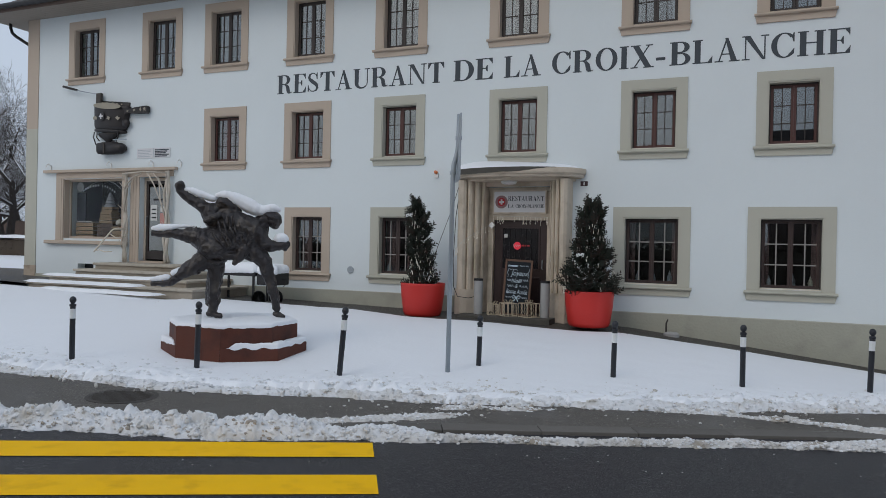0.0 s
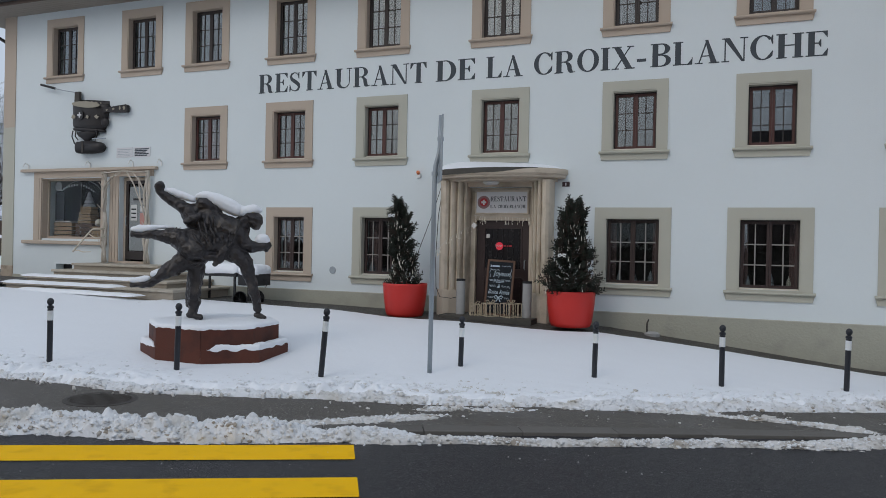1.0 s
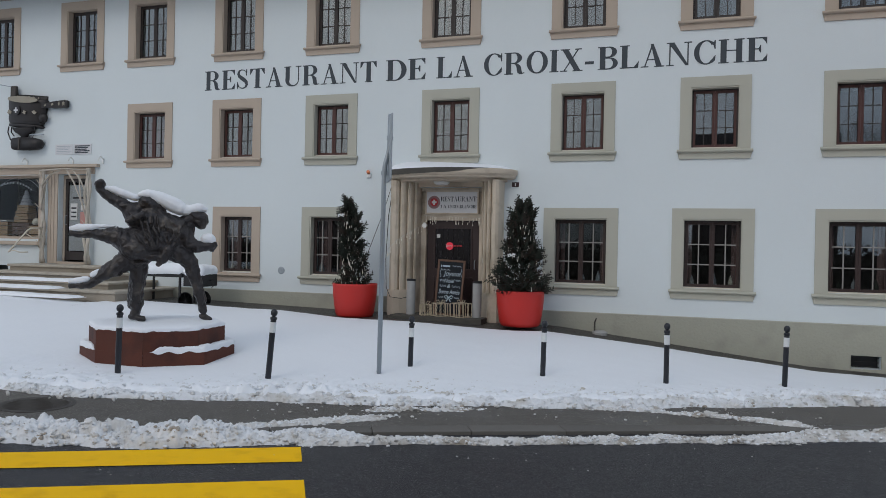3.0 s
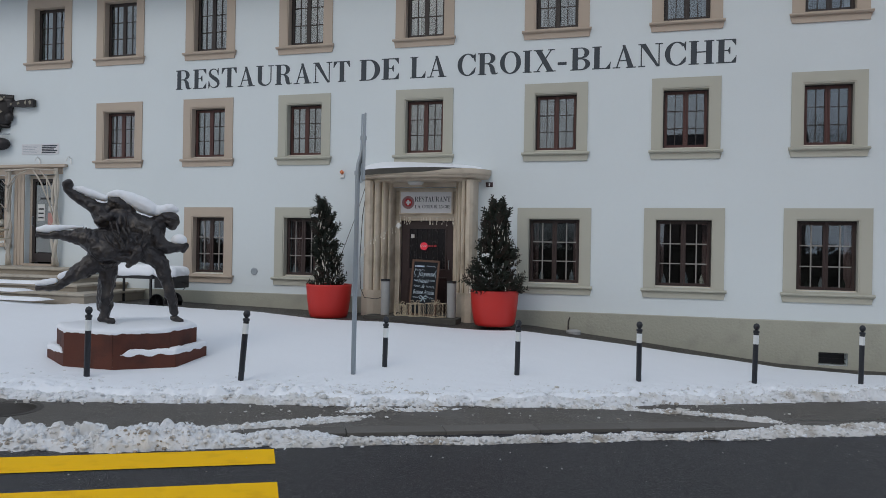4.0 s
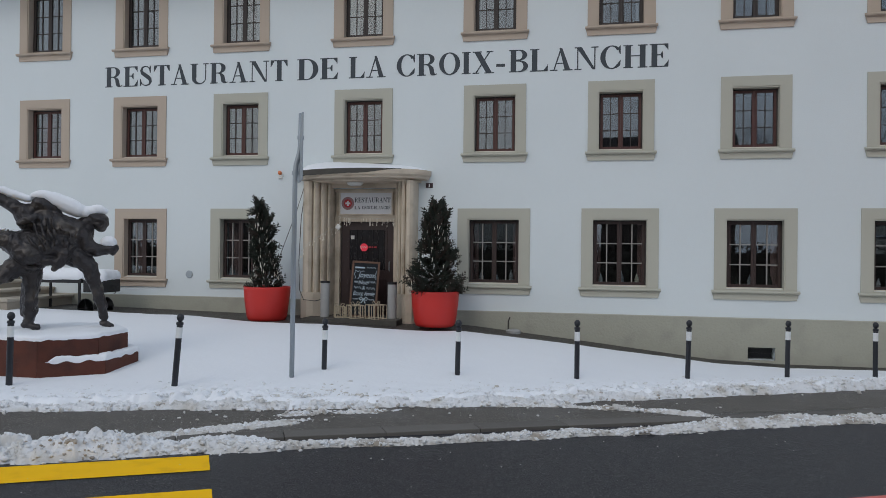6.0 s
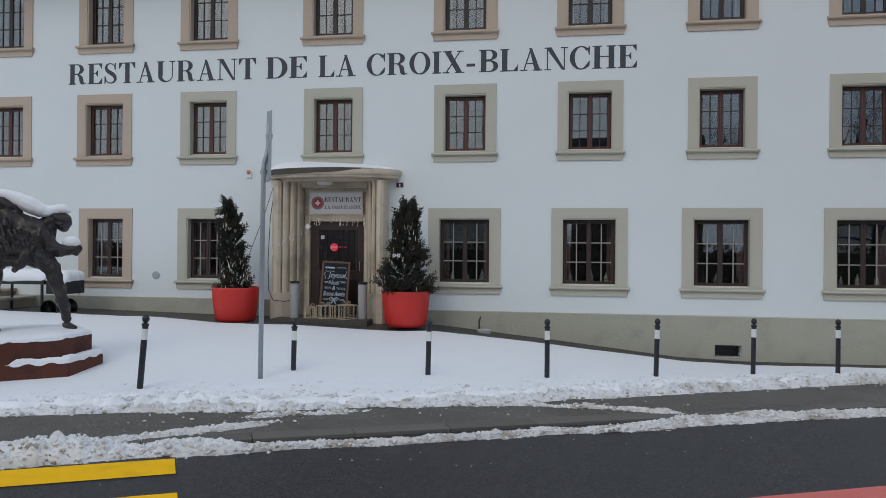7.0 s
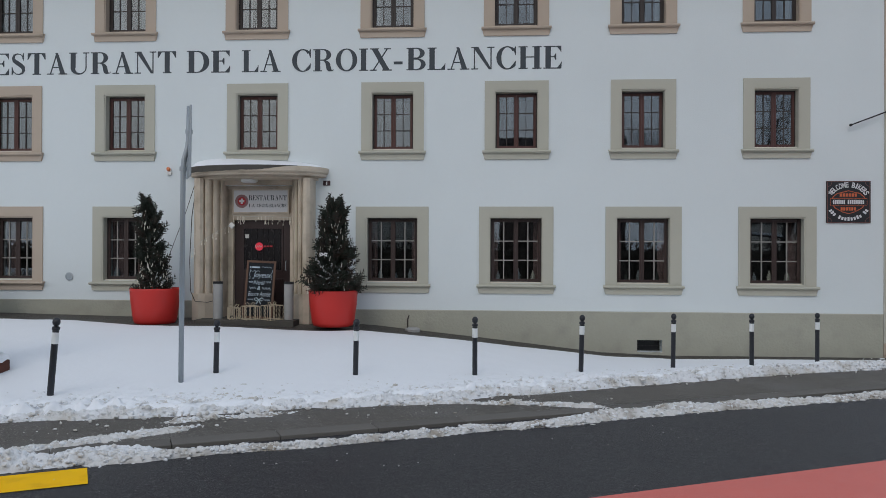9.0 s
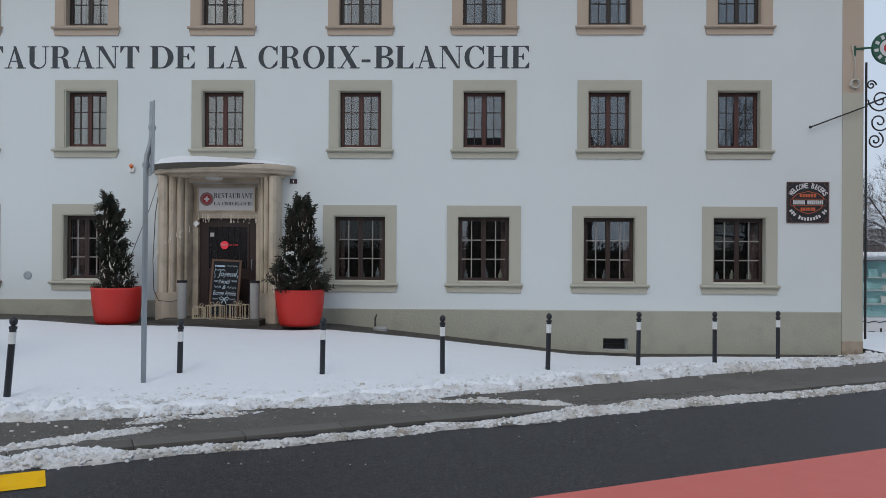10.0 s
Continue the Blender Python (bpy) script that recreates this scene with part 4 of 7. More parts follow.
            bowl(0.41, zc, rx, rz, rx - 0.19, -90, 90)
        return polys, 0.77
    if ch == "R":
        stem(S)
        rect(S + T, 0.42, 1 - H, 1)
        rect(S + T, 0.42, 0.48, 0.48 + H)
        bowl(0.41, 0.74, 0.33, 0.26, 0.14, -90, 90)
        pts = [((0.36, 0.5), (0.50, 0.5)), ((0.46, 0.44), (0.60, 0.46)), ((0.51, 0.34), (0.69, 0.36)), ((0.53, 0.2), (0.72, 0.22)), ((0.56, 0.07), (0.74, 0.1)), ((0.64, 0.0), (0.78, 0.045)), ((0.74, 0.0), (0.83, 0.035)), ((0.84, 0.05), (0.85, 0.09))]
        ribbon(pts)
        return polys, 0.86
    if ch == "S":
        cl = [(0.54, 0.70, 0.02), (0.50, 0.86, 0.03), (0.40, 0.955, 0.045), (0.28, 0.975, 0.05), (0.15, 0.92, 0.09), (0.10, 0.78, 0.13), (0.15, 0.65, 0.17), (0.28, 0.55, 0.19), (0.42, 0.45, 0.19), (0.53, 0.34, 0.17), (0.56, 0.21, 0.13), (0.50, 0.08, 0.09), (0.36, 0.025, 0.05), (0.24, 0.04, 0.045), (0.12, 0.14, 0.03), (0.06, 0.32, 0.02)]
        pts = []
        for k, (x, z, w) in enumerate(cl):
            a, b = cl[max(0, k - 1)], cl[min(len(cl) - 1, k + 1)]
            dx, dz = b[0] - a[0], b[1] - a[1]
            q = math.hypot(dx, dz)
            pts.append(((x - dz / q * w / 2, z + dx / q * w / 2), (x + dz / q * w / 2, z - dx / q * w / 2)))
        ribbon(pts)
        polys.append([(0.53, 0.66), (0.565, 0.66), (0.565, 1.0), (0.54, 1.0), (0.49, 0.86)])
        polys.append([(0.035, 0.0), (0.06, 0.0), (0.12, 0.14), (0.07, 0.36), (0.035, 0.36)])
        return polys, 0.66
    if ch == "-":
        rect(0, 0.34, 0.27, 0.40)
        return polys, 0.34
    return polys, 0.3


lettering = thing("wall_lettering", pose(0, 0, 5.49), "dark grey serif capitals painted across the white wall", "lettering")
for word, x0, x1 in (("RESTAURANT", -10.94, -6.51), ("DE", -6.28, -5.36), ("LA", -5.11, -4.30), ("CROIX", -4.06, -2.0), ("-", -1.96, -1.78), ("BLANCHE", -1.70, 1.43)):
    gl = [glyph(c) for c in word]
    gap = 0.075
    total = sum(w for _, w in gl) + gap * (len(word) - 1)
    k = (x1 - x0) / total
    x = x0
    for c, (polys, w) in zip(word, gl):
        bm = bmesh.new()
        for layer, pl in enumerate(polys):
            pts = [(p[0] * k, p[1] * 0.455) for p in pl]
            area = sum(a[0] * b[1] - b[0] * a[1] for a, b in zip(pts, pts[1:] + pts[:1]))
            prism(bm, pts if area > 0 else pts[::-1], -0.004 - 0.0003 * (layer % 20), -0.001)
        part("letter", bm, LETTER, lettering).location = (x, 0, 0)
        x += (w + gap) * k

# ---- entrance porch ----
PC = -4.66


def mirror(pts):
    return [(-3.94 + (2 * PC - x + 3.94) * 0.92, y) for x, y in pts][::-1]


porch = thing("entrance_porch", pose(-0.08, 0, 0), "beige stone entrance porch with fluted piers and a curved canopy", "porch", kind="structure")
pier = [(-5.88, -0.002), (-5.88, -0.34), (-5.86, -0.41), (-5.80, -0.455), (-5.73, -0.44), (-5.69, -0.38), (-5.685, -0.29), (-5.67, -0.29), (-5.66, -0.35), (-5.62, -0.375), (-5.58, -0.34), (-5.565, -0.30), (-5.56, -0.20), (-5.545, -0.20), (-5.535, -0.245), (-5.50, -0.265), (-5.465, -0.23), (-5.455, -0.18), (-5.45, -0.07), (-5.435, -0.07), (-5.425, -0.12), (-5.40, -0.13), (-5.38, -0.09), (-5.38, 0.3), (-5.49, 0.3), (-5.49, -0.002)]
base = [(-5.92, -0.002), (-5.92, -0.36), (-5.87, -0.47), (-5.74, -0.5), (-5.62, -0.42), (-5.50, -0.29), (-5.40, -0.14), (-5.375, -0.02), (-5.375, 0.3), (-5.488, 0.3), (-5.488, -0.002)]
for outline, z0, z1, name in ((pier, 0.95, 3.27, "fluted_pier"), (base, 0.30, 0.95, "pier_base")):
    for pts in (outline, mirror(outline)):
        bm = bmesh.new()
        lo = [bm.verts.new((x, y, z0)) for x, y in pts]
        hi = [bm.verts.new((x, y, z1)) for x, y in pts]
        bm.faces.new(lo)
        bm.faces.new(hi[::-1])
        for k in range(len(pts)):
            bm.faces.new((lo[k], hi[k], hi[(k + 1) % len(pts)], lo[(k + 1) % len(pts)]))
        bmesh.ops.recalc_face_normals(bm, faces=bm.faces)
        part(name, bm, STONE, porch)


def slab(a, b, z0, z1, x_from=-1.0, x_to=1.0, seg=48, round_edge=0.0):
    """A half-oval slab against the wall."""
    bm = bmesh.new()
    t0, t1 = math.acos(max(-1, min(1, x_to))), math.acos(max(-1, min(1, x_from)))
    ring = [(PC + a * math.cos(t0 + (t1 - t0) * k / seg), -b * math.sin(t0 + (t1 - t0) * k / seg)) for k in range(seg + 1)]
    if t0 == 0:
        ring[0], ring[-1] = (PC + a, -0.002), (PC - a, -0.002)
    prof = [(1.0, z0), (1.0, z1)] if not round_edge else [(1 - round_edge, z0), (1 - round_edge * 0.2, z0 + (z1 - z0) * 0.25), (1.0, z0 + (z1 - z0) * 0.6), (1.0, z1)]
    rows = [[bm.verts.new((PC + (x - PC) * s, y * s - 0.002, z)) for x, y in ring] for s, z in prof]
    for r0, r1 in zip(rows, rows[1:]):
        for k in range(seg):
            bm.faces.new((r0[k], r1[k], r1[k + 1], r0[k + 1]))
    bm.faces.new(rows[0][::-1])
    bm.faces.new(rows[-1])
    for r0, r1 in zip(rows, rows[1:]):
        bm.faces.new((r0[0], r0[-1], r1[-1], r1[0]))
    bmesh.ops.recalc_face_normals(bm, faces=bm.faces)
    return bm


part("canopy_soffit", slab(1.24, 0.60, 3.25, 3.30), STONE, porch)
part("canopy_moulding", slab(1.41, 0.78, 3.30, 3.36, round_edge=0.05), STONE, porch)
part("canopy_slab", slab(1.45, 0.84, 3.36, 3.49, round_edge=0.03), STONE, porch)
bm = bmesh.new()
rows = []
for k in range(121):
    t = math.pi - 2.30 * k / 120
    low = 3.372 + 0.02 * smooth((k - 50) / 40) + 0.085 * smooth((k - 84) / 34) + 0.008 * noise.noise((k * 0.35, 1, 0)) + 0.012 * max(0.0, noise.noise((k * 0.12, 5, 0)))
    x, y = math.cos(t), -math.sin(t)
    rows.append([bm.verts.new((PC + 1.447 * x, 0.837 * y - 0.003, low)), bm.verts.new((PC + 1.456 * x, 0.846 * y - 0.003, low + 0.004)), bm.verts.new((PC + 1.456 * x, 0.846 * y - 0.003, 3.490)), bm.verts.new((PC + 1.38 * x, 0.77 * y - 0.003, 3.4945))])
for r0, r1 in zip(rows, rows[1:]):
    for j in range(3):
        bm.faces.new((r0[j], r1[j], r1[j + 1], r0[j + 1]))
bmesh.ops.recalc_face_normals(bm, faces=bm.faces)
part("canopy_edge", bm, DARK_STONE, porch, "wet mossy edge of the canopy")
part("lintel_panel", cube(-5.50, -3.80, -0.014, -0.003, 3.158, 3.249), STONE, porch)
bm = bmesh.new()
rows = []
for j in range(9):
    s = j / 8
    row = []
    for k in range(49):
        t = math.pi * k / 48
        wob = 1 + 0.02 * noise.noise((math.cos(t) * 4, math.sin(t) * 4, 2))
        x, y = PC + 1.42 * s * math.cos(t) * wob, -0.78 * s * math.sin(t) * wob
        row.append(bm.verts.new((x, y - 0.004, 3.484 + (0.05 + 0.15 * (1 - s * math.sin(t))) * (1 - 0.4 * s * math.cos(t)) * math.sqrt(max(0.0, 1 - s ** 3.5)) + 0.008 * noise.noise((x * 6, y * 6, 1)))))
    rows.append(row)
for r0, r1 in zip(rows, rows[1:]):
    for k in range(48):
        try:
            bm.faces.new((r0[k], r0[k + 1], r1[k + 1], r1[k]))
        except ValueError:
            pass
bmesh.ops.remove_doubles(bm, verts=bm.verts, dist=0.0005)
bmesh.ops.recalc_face_normals(bm, faces=bm.faces)
ob = part("canopy_snow", bm, SNOW, smooth=True)
ob.location.x = -0.10
tagged(ob, "cap of snow on the porch canopy", "snow", kind="stuff")

# back of the porch: lintel, jambs, door step
part("lintel", cube(-5.375, -3.945, 0.17, 0.30, 2.45, 2.60, 0.01), STONE, porch)
part("transom_panel", cube(-5.375, -3.945, 0.22, 0.30, 2.60, 3.08), STONE, porch)
part("upper_lintel", cube(-5.375, -3.945, 0.17, 0.30, 3.08, 3.155, 0.008), STONE, porch)
part("door_jamb", cube(-5.375, -5.26, 0.18, 0.30, 0.42, 2.45, 0.008), STONE, porch)
part("door_jamb", cube(-4.06, -3.945, 0.18, 0.30, 0.42, 2.45, 0.008), STONE, porch)
part("threshold", cube(-5.37, -3.95, -0.55, 0.40, 0.30, 0.455, 0.01), DARK_STONE, porch, "dark worn threshold")
part("lower_step", cube(-5.62, -3.66, -1.00, -0.552, 0.25, 0.47, 0.012), DARK_STONE, porch, "dark wet doorstep")
bm = lathe([(0.001, 0.0), (0.13, 0.0), (0.16, 0.02), (0.17, 0.045), (0.17, 0.06), (0.001, 0.06)], 32, m=pose(-4.86, -0.26, 3.19))
tagged(part("porch_lamp", bm, WHITE_PAINT, smooth=True), "flat round white ceiling lamp under the canopy", "lamp")
door = thing("door_1", pose(-4.74, 0.27, 0.455), "dark wooden entrance door with a grilled glass pane", "door", kind="structure")
part("leaf", cube(-0.595, 0.595, 0.0, 0.05, 0, 1.99, 0.004), DOOR_WOOD, door)
for z0, z1 in ((0.12, 0.78), (0.92, 1.86)):
    bm = bmesh.new()
    for a, b, c, d in ((-0.44, -0.40, z0, z1), (0.40, 0.44, z0, z1), (-0.40, 0.40, z0, z0 + 0.04), (-0.40, 0.40, z1 - 0.04, z1)):
        box(bm, a, b, -0.02, 0.0, c, d, 0.004)
    part("panel_moulding", bm, DOOR_WOOD, door)
part("door_pane", cube(-0.40, 0.40, -0.006, -0.002, 0.96, 1.82), DOOR_GLASS, door, "dark glass pane")
for i in range(7):
    x = -0.36 + 0.12 * i
    bm = bmesh.new()
    tube(bm, [(x + 0.012 * math.sin(z * 9 + i), -0.014, 0.97 + 0.85 * z / 10) for z in range(11)], 0.007, 6)
    part("grille_bar", bm, IRON, door)
bm = bmesh.new()
tube(bm, [(0.50, -0.01, 0.95), (0.50, -0.06, 0.97), (0.50, -0.06, 1.13), (0.50, -0.01, 1.15)], 0.011, 8)
part("door_handle", bm, GALV, door)
part("notice", cube(-0.37, -0.29, -0.024, -0.021, 1.62, 1.70), PAPER, door)
neon = thing("neon_sign", pose(-4.80, 0.22, 1.90), "small red glowing round sign on the door glass", "sign")
part("disc", lathe([(0.001, 0.0), (0.07, 0.0), (0.085, 0.006), (0.085, 0.012), (0.001, 0.014)], 28, m=Matrix.Rotation(radians(90), 4, "X")), NEON, neon)
bm = bmesh.new()
tube(bm, [(-0.08, -0.018, 0.03), (-0.06, -0.018, -0.03), (-0.035, -0.018, 0.02), (-0.01, -0.018, -0.015), (0.01, -0.018, 0.02), (0.035, -0.018, -0.01), (0.06, -0.018, 0.015)], 0.008, 6)
part("script_tube", bm, REFLECT, neon, "pale script across the disc")
for x0, x1 in ((0.10, 0.15), (0.17, 0.20), (0.22, 0.28)):
    part("letter_bar", cube(x0, x1, -0.008, -0.003, -0.012, 0.022), SIGN_RED, neon)

# restaurant board above the door
board = thing("restaurant_sign", pose(-4.75, 0.14, 2.84), "grey white sign board with a red cross emblem and dark lettering", "sign")
part("panel", cube(-0.57, 0.57, 0.0, 0.03, -0.225, 0.225, 0.005), SIGN_WHITE, board)
bm = bmesh.new()
for a, b, c, d in ((-0.60, -0.57, -0.255, 0.255), (0.57, 0.60, -0.255, 0.255), (-0.57, 0.57, -0.255, -0.225), (-0.57, 0.57, 0.225, 0.255)):
    box(bm, a, b, -0.008, 0.03, c, d)
part("frame", bm, STONE, board)
m90 = Matrix.Rotation(radians(90), 4, "X")
em = part("emblem", lathe([(0.14, 0.0), (0.14, 0.004), (0.105, 0.004), (0.105, 0.0)], 40, m=Matrix.Translation((-0.40, -0.001, 0.0)) @ m90), mat("faded dark ring", (0.30, 0.17, 0.17), 0.6), board)
part("emblem_disc", lathe([(0.001, 0.0), (0.088, 0.0), (0.088, 0.003), (0.001, 0.003)], 40, m=Matrix.Translation((-0.40, -0.001, 0.0)) @ m90), SIGN_RED, board)
bm = bmesh.new()
box(bm, -0.42, -0.38, -0.008, -0.0045, -0.055, 0.055)
box(bm, -0.455, -0.42, -0.008, -0.0045, -0.02, 0.02)
box(bm, -0.38, -0.345, -0.008, -0.0045, -0.02, 0.02)
part("cross", bm, SIGN_WHITE, board)
for word, z, hgt, x0, x1 in (("RESTAURANT", 0.02, 0.105, -0.25, 0.545), ("LA", -0.125, 0.07, -0.25, -0.12), ("CROIX-BLANCHE", -0.125, 0.07, -0.08, 0.545)):
    gl = [glyph(c) for c in word]
    k = (x1 - x0) / (sum(w for _, w in gl) + 0.08 * (len(word) - 1))
    x = x0
    bm = bmesh.new()
    for polys, w in gl:
        for pl in polys:
            pts = [(x + p[0] * k, z + p[1] * hgt) for p in pl]
            area = sum(a[0] * b[1] - b[0] * a[1] for a, b in zip(pts, pts[1:] + pts[:1]))
            prism(bm, pts if area > 0 else pts[::-1], -0.004, -0.001)
        x += (w + 0.08) * k
    part("lettering", bm, LETTER, board)

# chalkboard leaning at the door
cb = thing("chalkboard_sign", pose(-4.63, -0.42, 0.457, -7, 2.5, 4) @ Matrix.Scale(0.93, 4), "framed black chalkboard with pale handwriting leaning at the door", "sign")
part("board", cube(-0.27, 0.27, 0.0, 0.02, 0.04, 1.20), CHALK_BOARD, cb)
for a, b, c, d in ((-0.315, -0.27, 0.0, 1.25), (0.27, 0.315, 0.0, 1.25), (-0.27, 0.27, 0.0, 0.045), (-0.27, 0.27, 1.205, 1.25)):
    part("frame_bar", cube(a, b, -0.012, 0.03, c, d, 0.005), FRAME_WOOD, cb)
for words, x, z, w, h in (("Joyeux", 0.03, 0.925, 0.40, 0.15), ("Noël", -0.02, 0.775, 0.24, 0.09), ("&", -0.02, 0.655, 0.07, 0.08), ("Bonne Année", 0.0, 0.53, 0.48, 0.10)):
    part("handwriting", text_mesh(words, w, h, 0.004, CHALK, shear=0.25), CHALK, cb).location = (x, -0.001, z)
part("chalk_bar", cube(-0.20, -0.03, -0.004, -0.001, 1.085, 1.12), CHALK, cb)
part("chalk_bar", cube(-0.24, -0.215, -0.004, -0.001, 1.08, 1.125), CHALK, cb)
for x0, x1, z, wave in ((0.02, 0.23, 1.11, 0.012), (-0.23, -0.02, 1.02, 0.012), (-0.24, -0.15, 0.78, 0.02), (0.13, 0.24, 0.79, 0.022), (-0.23, -0.08, 0.655, 0.026), (0.05, 0.24, 0.65, 0.026), (-0.24, -0.12, 0.40, 0.016), (0.12, 0.24, 0.40, 0.016)):
    bm = bmesh.new()
    tube(bm, [(x0 + (x1 - x0) * k / 16, -0.003, z + wave * math.sin(k * 1.1)) for k in range(17)], 0.0045, 5)
    part("chalk_flourish", bm, CHALK, cb)
for x in (-0.235, 0.235):
    bm = bmesh.new()
    tube(bm, [(x + 0.014 * math.sin(k * 0.9), -0.003, 0.85 + 0.02 * k) for k in range(11)], 0.0045, 5)
    part("chalk_flourish", bm, CHALK, cb)
bm = bmesh.new()
for s in (-1, 1):
    tube(bm, [(0, -0.003, 0.40), (0.06 * s, -0.003, 0.45), (0.10 * s, -0.003, 0.42), (0.07 * s, -0.003, 0.38), (0, -0.003, 0.40), (0.05 * s, -0.003, 0.31)], 0.012, 6)
part("chalk_bow", bm, CHALK, cb)

# cylinders beside the door
for x in (-5.34, -3.92):
    c = thing("ash_cylinder", pose(x, -0.68, 0.47), "tall grey concrete ash cylinder beside the door", "ashtray", "door cylinders")
    part("body", lathe([(0.088, 0.0), (0.092, 0.02), (0.092, 0.70), (0.086, 0.715)], 28), CONCRETE, c)
    part("top_ring", lathe([(0.094, 0.69), (0.096, 0.70), (0.096, 0.735), (0.07, 0.735), (0.07, 0.715), (0.001, 0.71)], 28), IRON, c)

# wire gift boxes of rope light
for x, y, w, h, z in ((-4.99, -0.76, 0.20, 0.22, 0.472), (-4.65, -0.80, 0.27, 0.26, 0.472), (-4.21, -0.82, 0.30, 0.28, 0.472)):
    g = thing("light_gift_box", pose(x, y, z, 0, 0, x * 30), "wire gift box wrapped in unlit cream rope light", "decoration", "gift boxes")
    q = w / 2
    n = 4
    for side in range(4):
        bm = bmesh.new()
        rot = Matrix.Rotation(radians(90 * side), 4, "Z")
        for i in range(n - 1):
            a = -q + w * i / (n - 1)
            pts = [rot @ Vector((a + 0.006 * math.sin(k * 2 + i), -q, h * k / 10)) for k in range(11)]
            tube(bm, pts, 0.0065, 6)
        part("rope_side", bm, WIRE_GOLD, g)
    for zz in (0.012, h):
        bm = bmesh.new()
        tube(bm, [(-q, -q, zz), (q, -q, zz), (q, q, zz), (-q, q, zz), (-q, -q, zz)], 0.007, 6)
        part("rope_ring", bm, WIRE_GOLD, g)
    bm = bmesh.new()
    for s in (-1, 1):
        tube(bm, [(0, 0, h), (0.05 * s, 0, h + 0.07), (0.10 * s, 0, h + 0.06), (0.06 * s, 0, h + 0.01), (0, 0, h)], 0.008, 6)
    part("bow", bm, WIRE_GOLD, g)


def fairy(name, pts, drop, n, label, seed):
    """A sagging cable with short hanging lights."""
    r = random.Random(seed)
    t = thing(name, pose(*pts[0]), label, "fairy lights")
    base = Vector(pts[0])
    bm = bmesh.new()
    tube(bm, [Vector(p) - base for p in pts], 0.004, 5)
    part("cable", bm, CABLE_WHITE, t)
    bm = bmesh.new()
    for i in range(n):
        k = r.random() * (len(pts) - 1.001)
        a, b = Vector(pts[int(k)]), Vector(pts[int(k) + 1])
        p = a.lerp(b, k % 1) - base
        d = r.uniform(0.2, 1.0) * drop
        tube(bm, [p, p - Vector((r.uniform(-0.01, 0.01), 0, d))], 0.003, 4)
        bmesh.ops.create_icosphere(bm, subdivisions=1, radius=0.010, matrix=Matrix.Translation(p - Vector((0, 0, d))) @ Matrix.Diagonal((1, 1, 2.2, 1)))
    tagged(part("bulbs", bm, BULB, t), kind="stuff")
    return t


fairy("fairy_lights", [(-5.36, 0.14, 2.56), (-5.1, 0.13, 2.52), (-4.66, 0.13, 2.53), (-4.2, 0.13, 2.50), (-3.96, 0.13, 2.55)], 0.16, 34, "unlit fairy lights hung along the door lintel", 1)
fairy("fairy_lights", [(-5.30, 0.0, 2.36), (-5.5, -0.3, 2.2), (-5.75, -0.5, 2.0), (-5.95, -0.5, 1.80)], 0.14, 16, "unlit fairy lights sagging across the porch pier", 2)
bm = cube(-0.05, 0.05, -0.03, 0.03, -0.05, 0.05, 0.01)
ob = tagged(part("cable_box", bm, WHITE_PAINT), "small white junction box for the fairy lights", "box")
ob.matrix_world = pose(-5.30, -0.03, 2.33, 0, 40, 0)
bm = bmesh.new()
tube(bm, [(-5.93, -0.30, 3.2), (-5.96, -0.47, 2.5), (-5.99, -0.50, 1.6), (-5.96, -0.52, 1.0), (-5.86, -0.54, 0.80), (-5.6, -0.56, 0.78), (-5.3, -0.52, 0.86)], 0.008, 6)
tagged(part("power_cable", bm, CABLE), "thin dark cable hanging beside the porch", "cable")
bm = bmesh.new()
tube(bm, [(-5.94, -0.34, 3.2), (-6.02, -0.6, 2.6), (-6.2, -0.9, 1.8), (-6.35, -1.0, 1.3)], 0.006, 6)
tagged(part("power_cable", bm, CABLE), "thin dark cable running down to the planter", "cable")
# menu box, bell, house number plate, alarm lamp, wall cap
mb = thing("menu_box", pose(-3.90, -0.12, 2.1), "narrow brown lamp box on the porch pier", "lamp")
part("body", cube(-0.04, 0.04, -0.05, 0.05, -0.22, 0.14, 0.01), FRAME_WOOD, mb)
part("lens", cube(-0.03, 0.03, -0.056, -0.051, 0.0, 0.10), ORANGE_LENS, mb)
tagged(part("door_bell", cube(-3.965, -3.905, -0.16, -0.12, 1.55, 1.70, 0.01), WHITE_PAINT), "small white bell push on the porch pier", "bell")
hn = thing("number_plate", pose(-3.33, -0.005, 3.2), "small dark enamel plate with a pale mark", "sign")
part("plate", cube(-0.075, 0.075, -0.008, 0.004, -0.05, 0.05, 0.003), mat("maroon enamel", (0.035, 0.012, 0.016), 0.3), hn)
part("mark_bar", cube(-0.012, 0.012, -0.012, -0.0085, -0.03, 0.03), SIGN_WHITE, hn)
al = thing("alarm_lamp", pose(-6.63, 0, 3.46), "small orange alarm lamp on a white wall base", "lamp")
part("base", cube(-0.05, 0.05, -0.05, -0.002, -0.09, 0.03, 0.012), WHITE_PAINT, al)
part("lens", lathe([(0.04, -0.03), (0.04, 0.02), (0.03, 0.04), (0.001, 0.045)], 20, m=pose(0, -0.06, 0.03, 70)), ORANGE_LENS, al)
bm = lathe([(0.085, 0.0), (0.085, 0.012), (0.06, 0.016), (0.055, 0.012), (0.001, 0.012)], 28, m=Matrix.Translation((-8.78, -0.001, 1.26)) @ m90)
tagged(part("round_wall_vent", bm, GALV), "round white wall cap in the render", "vent")
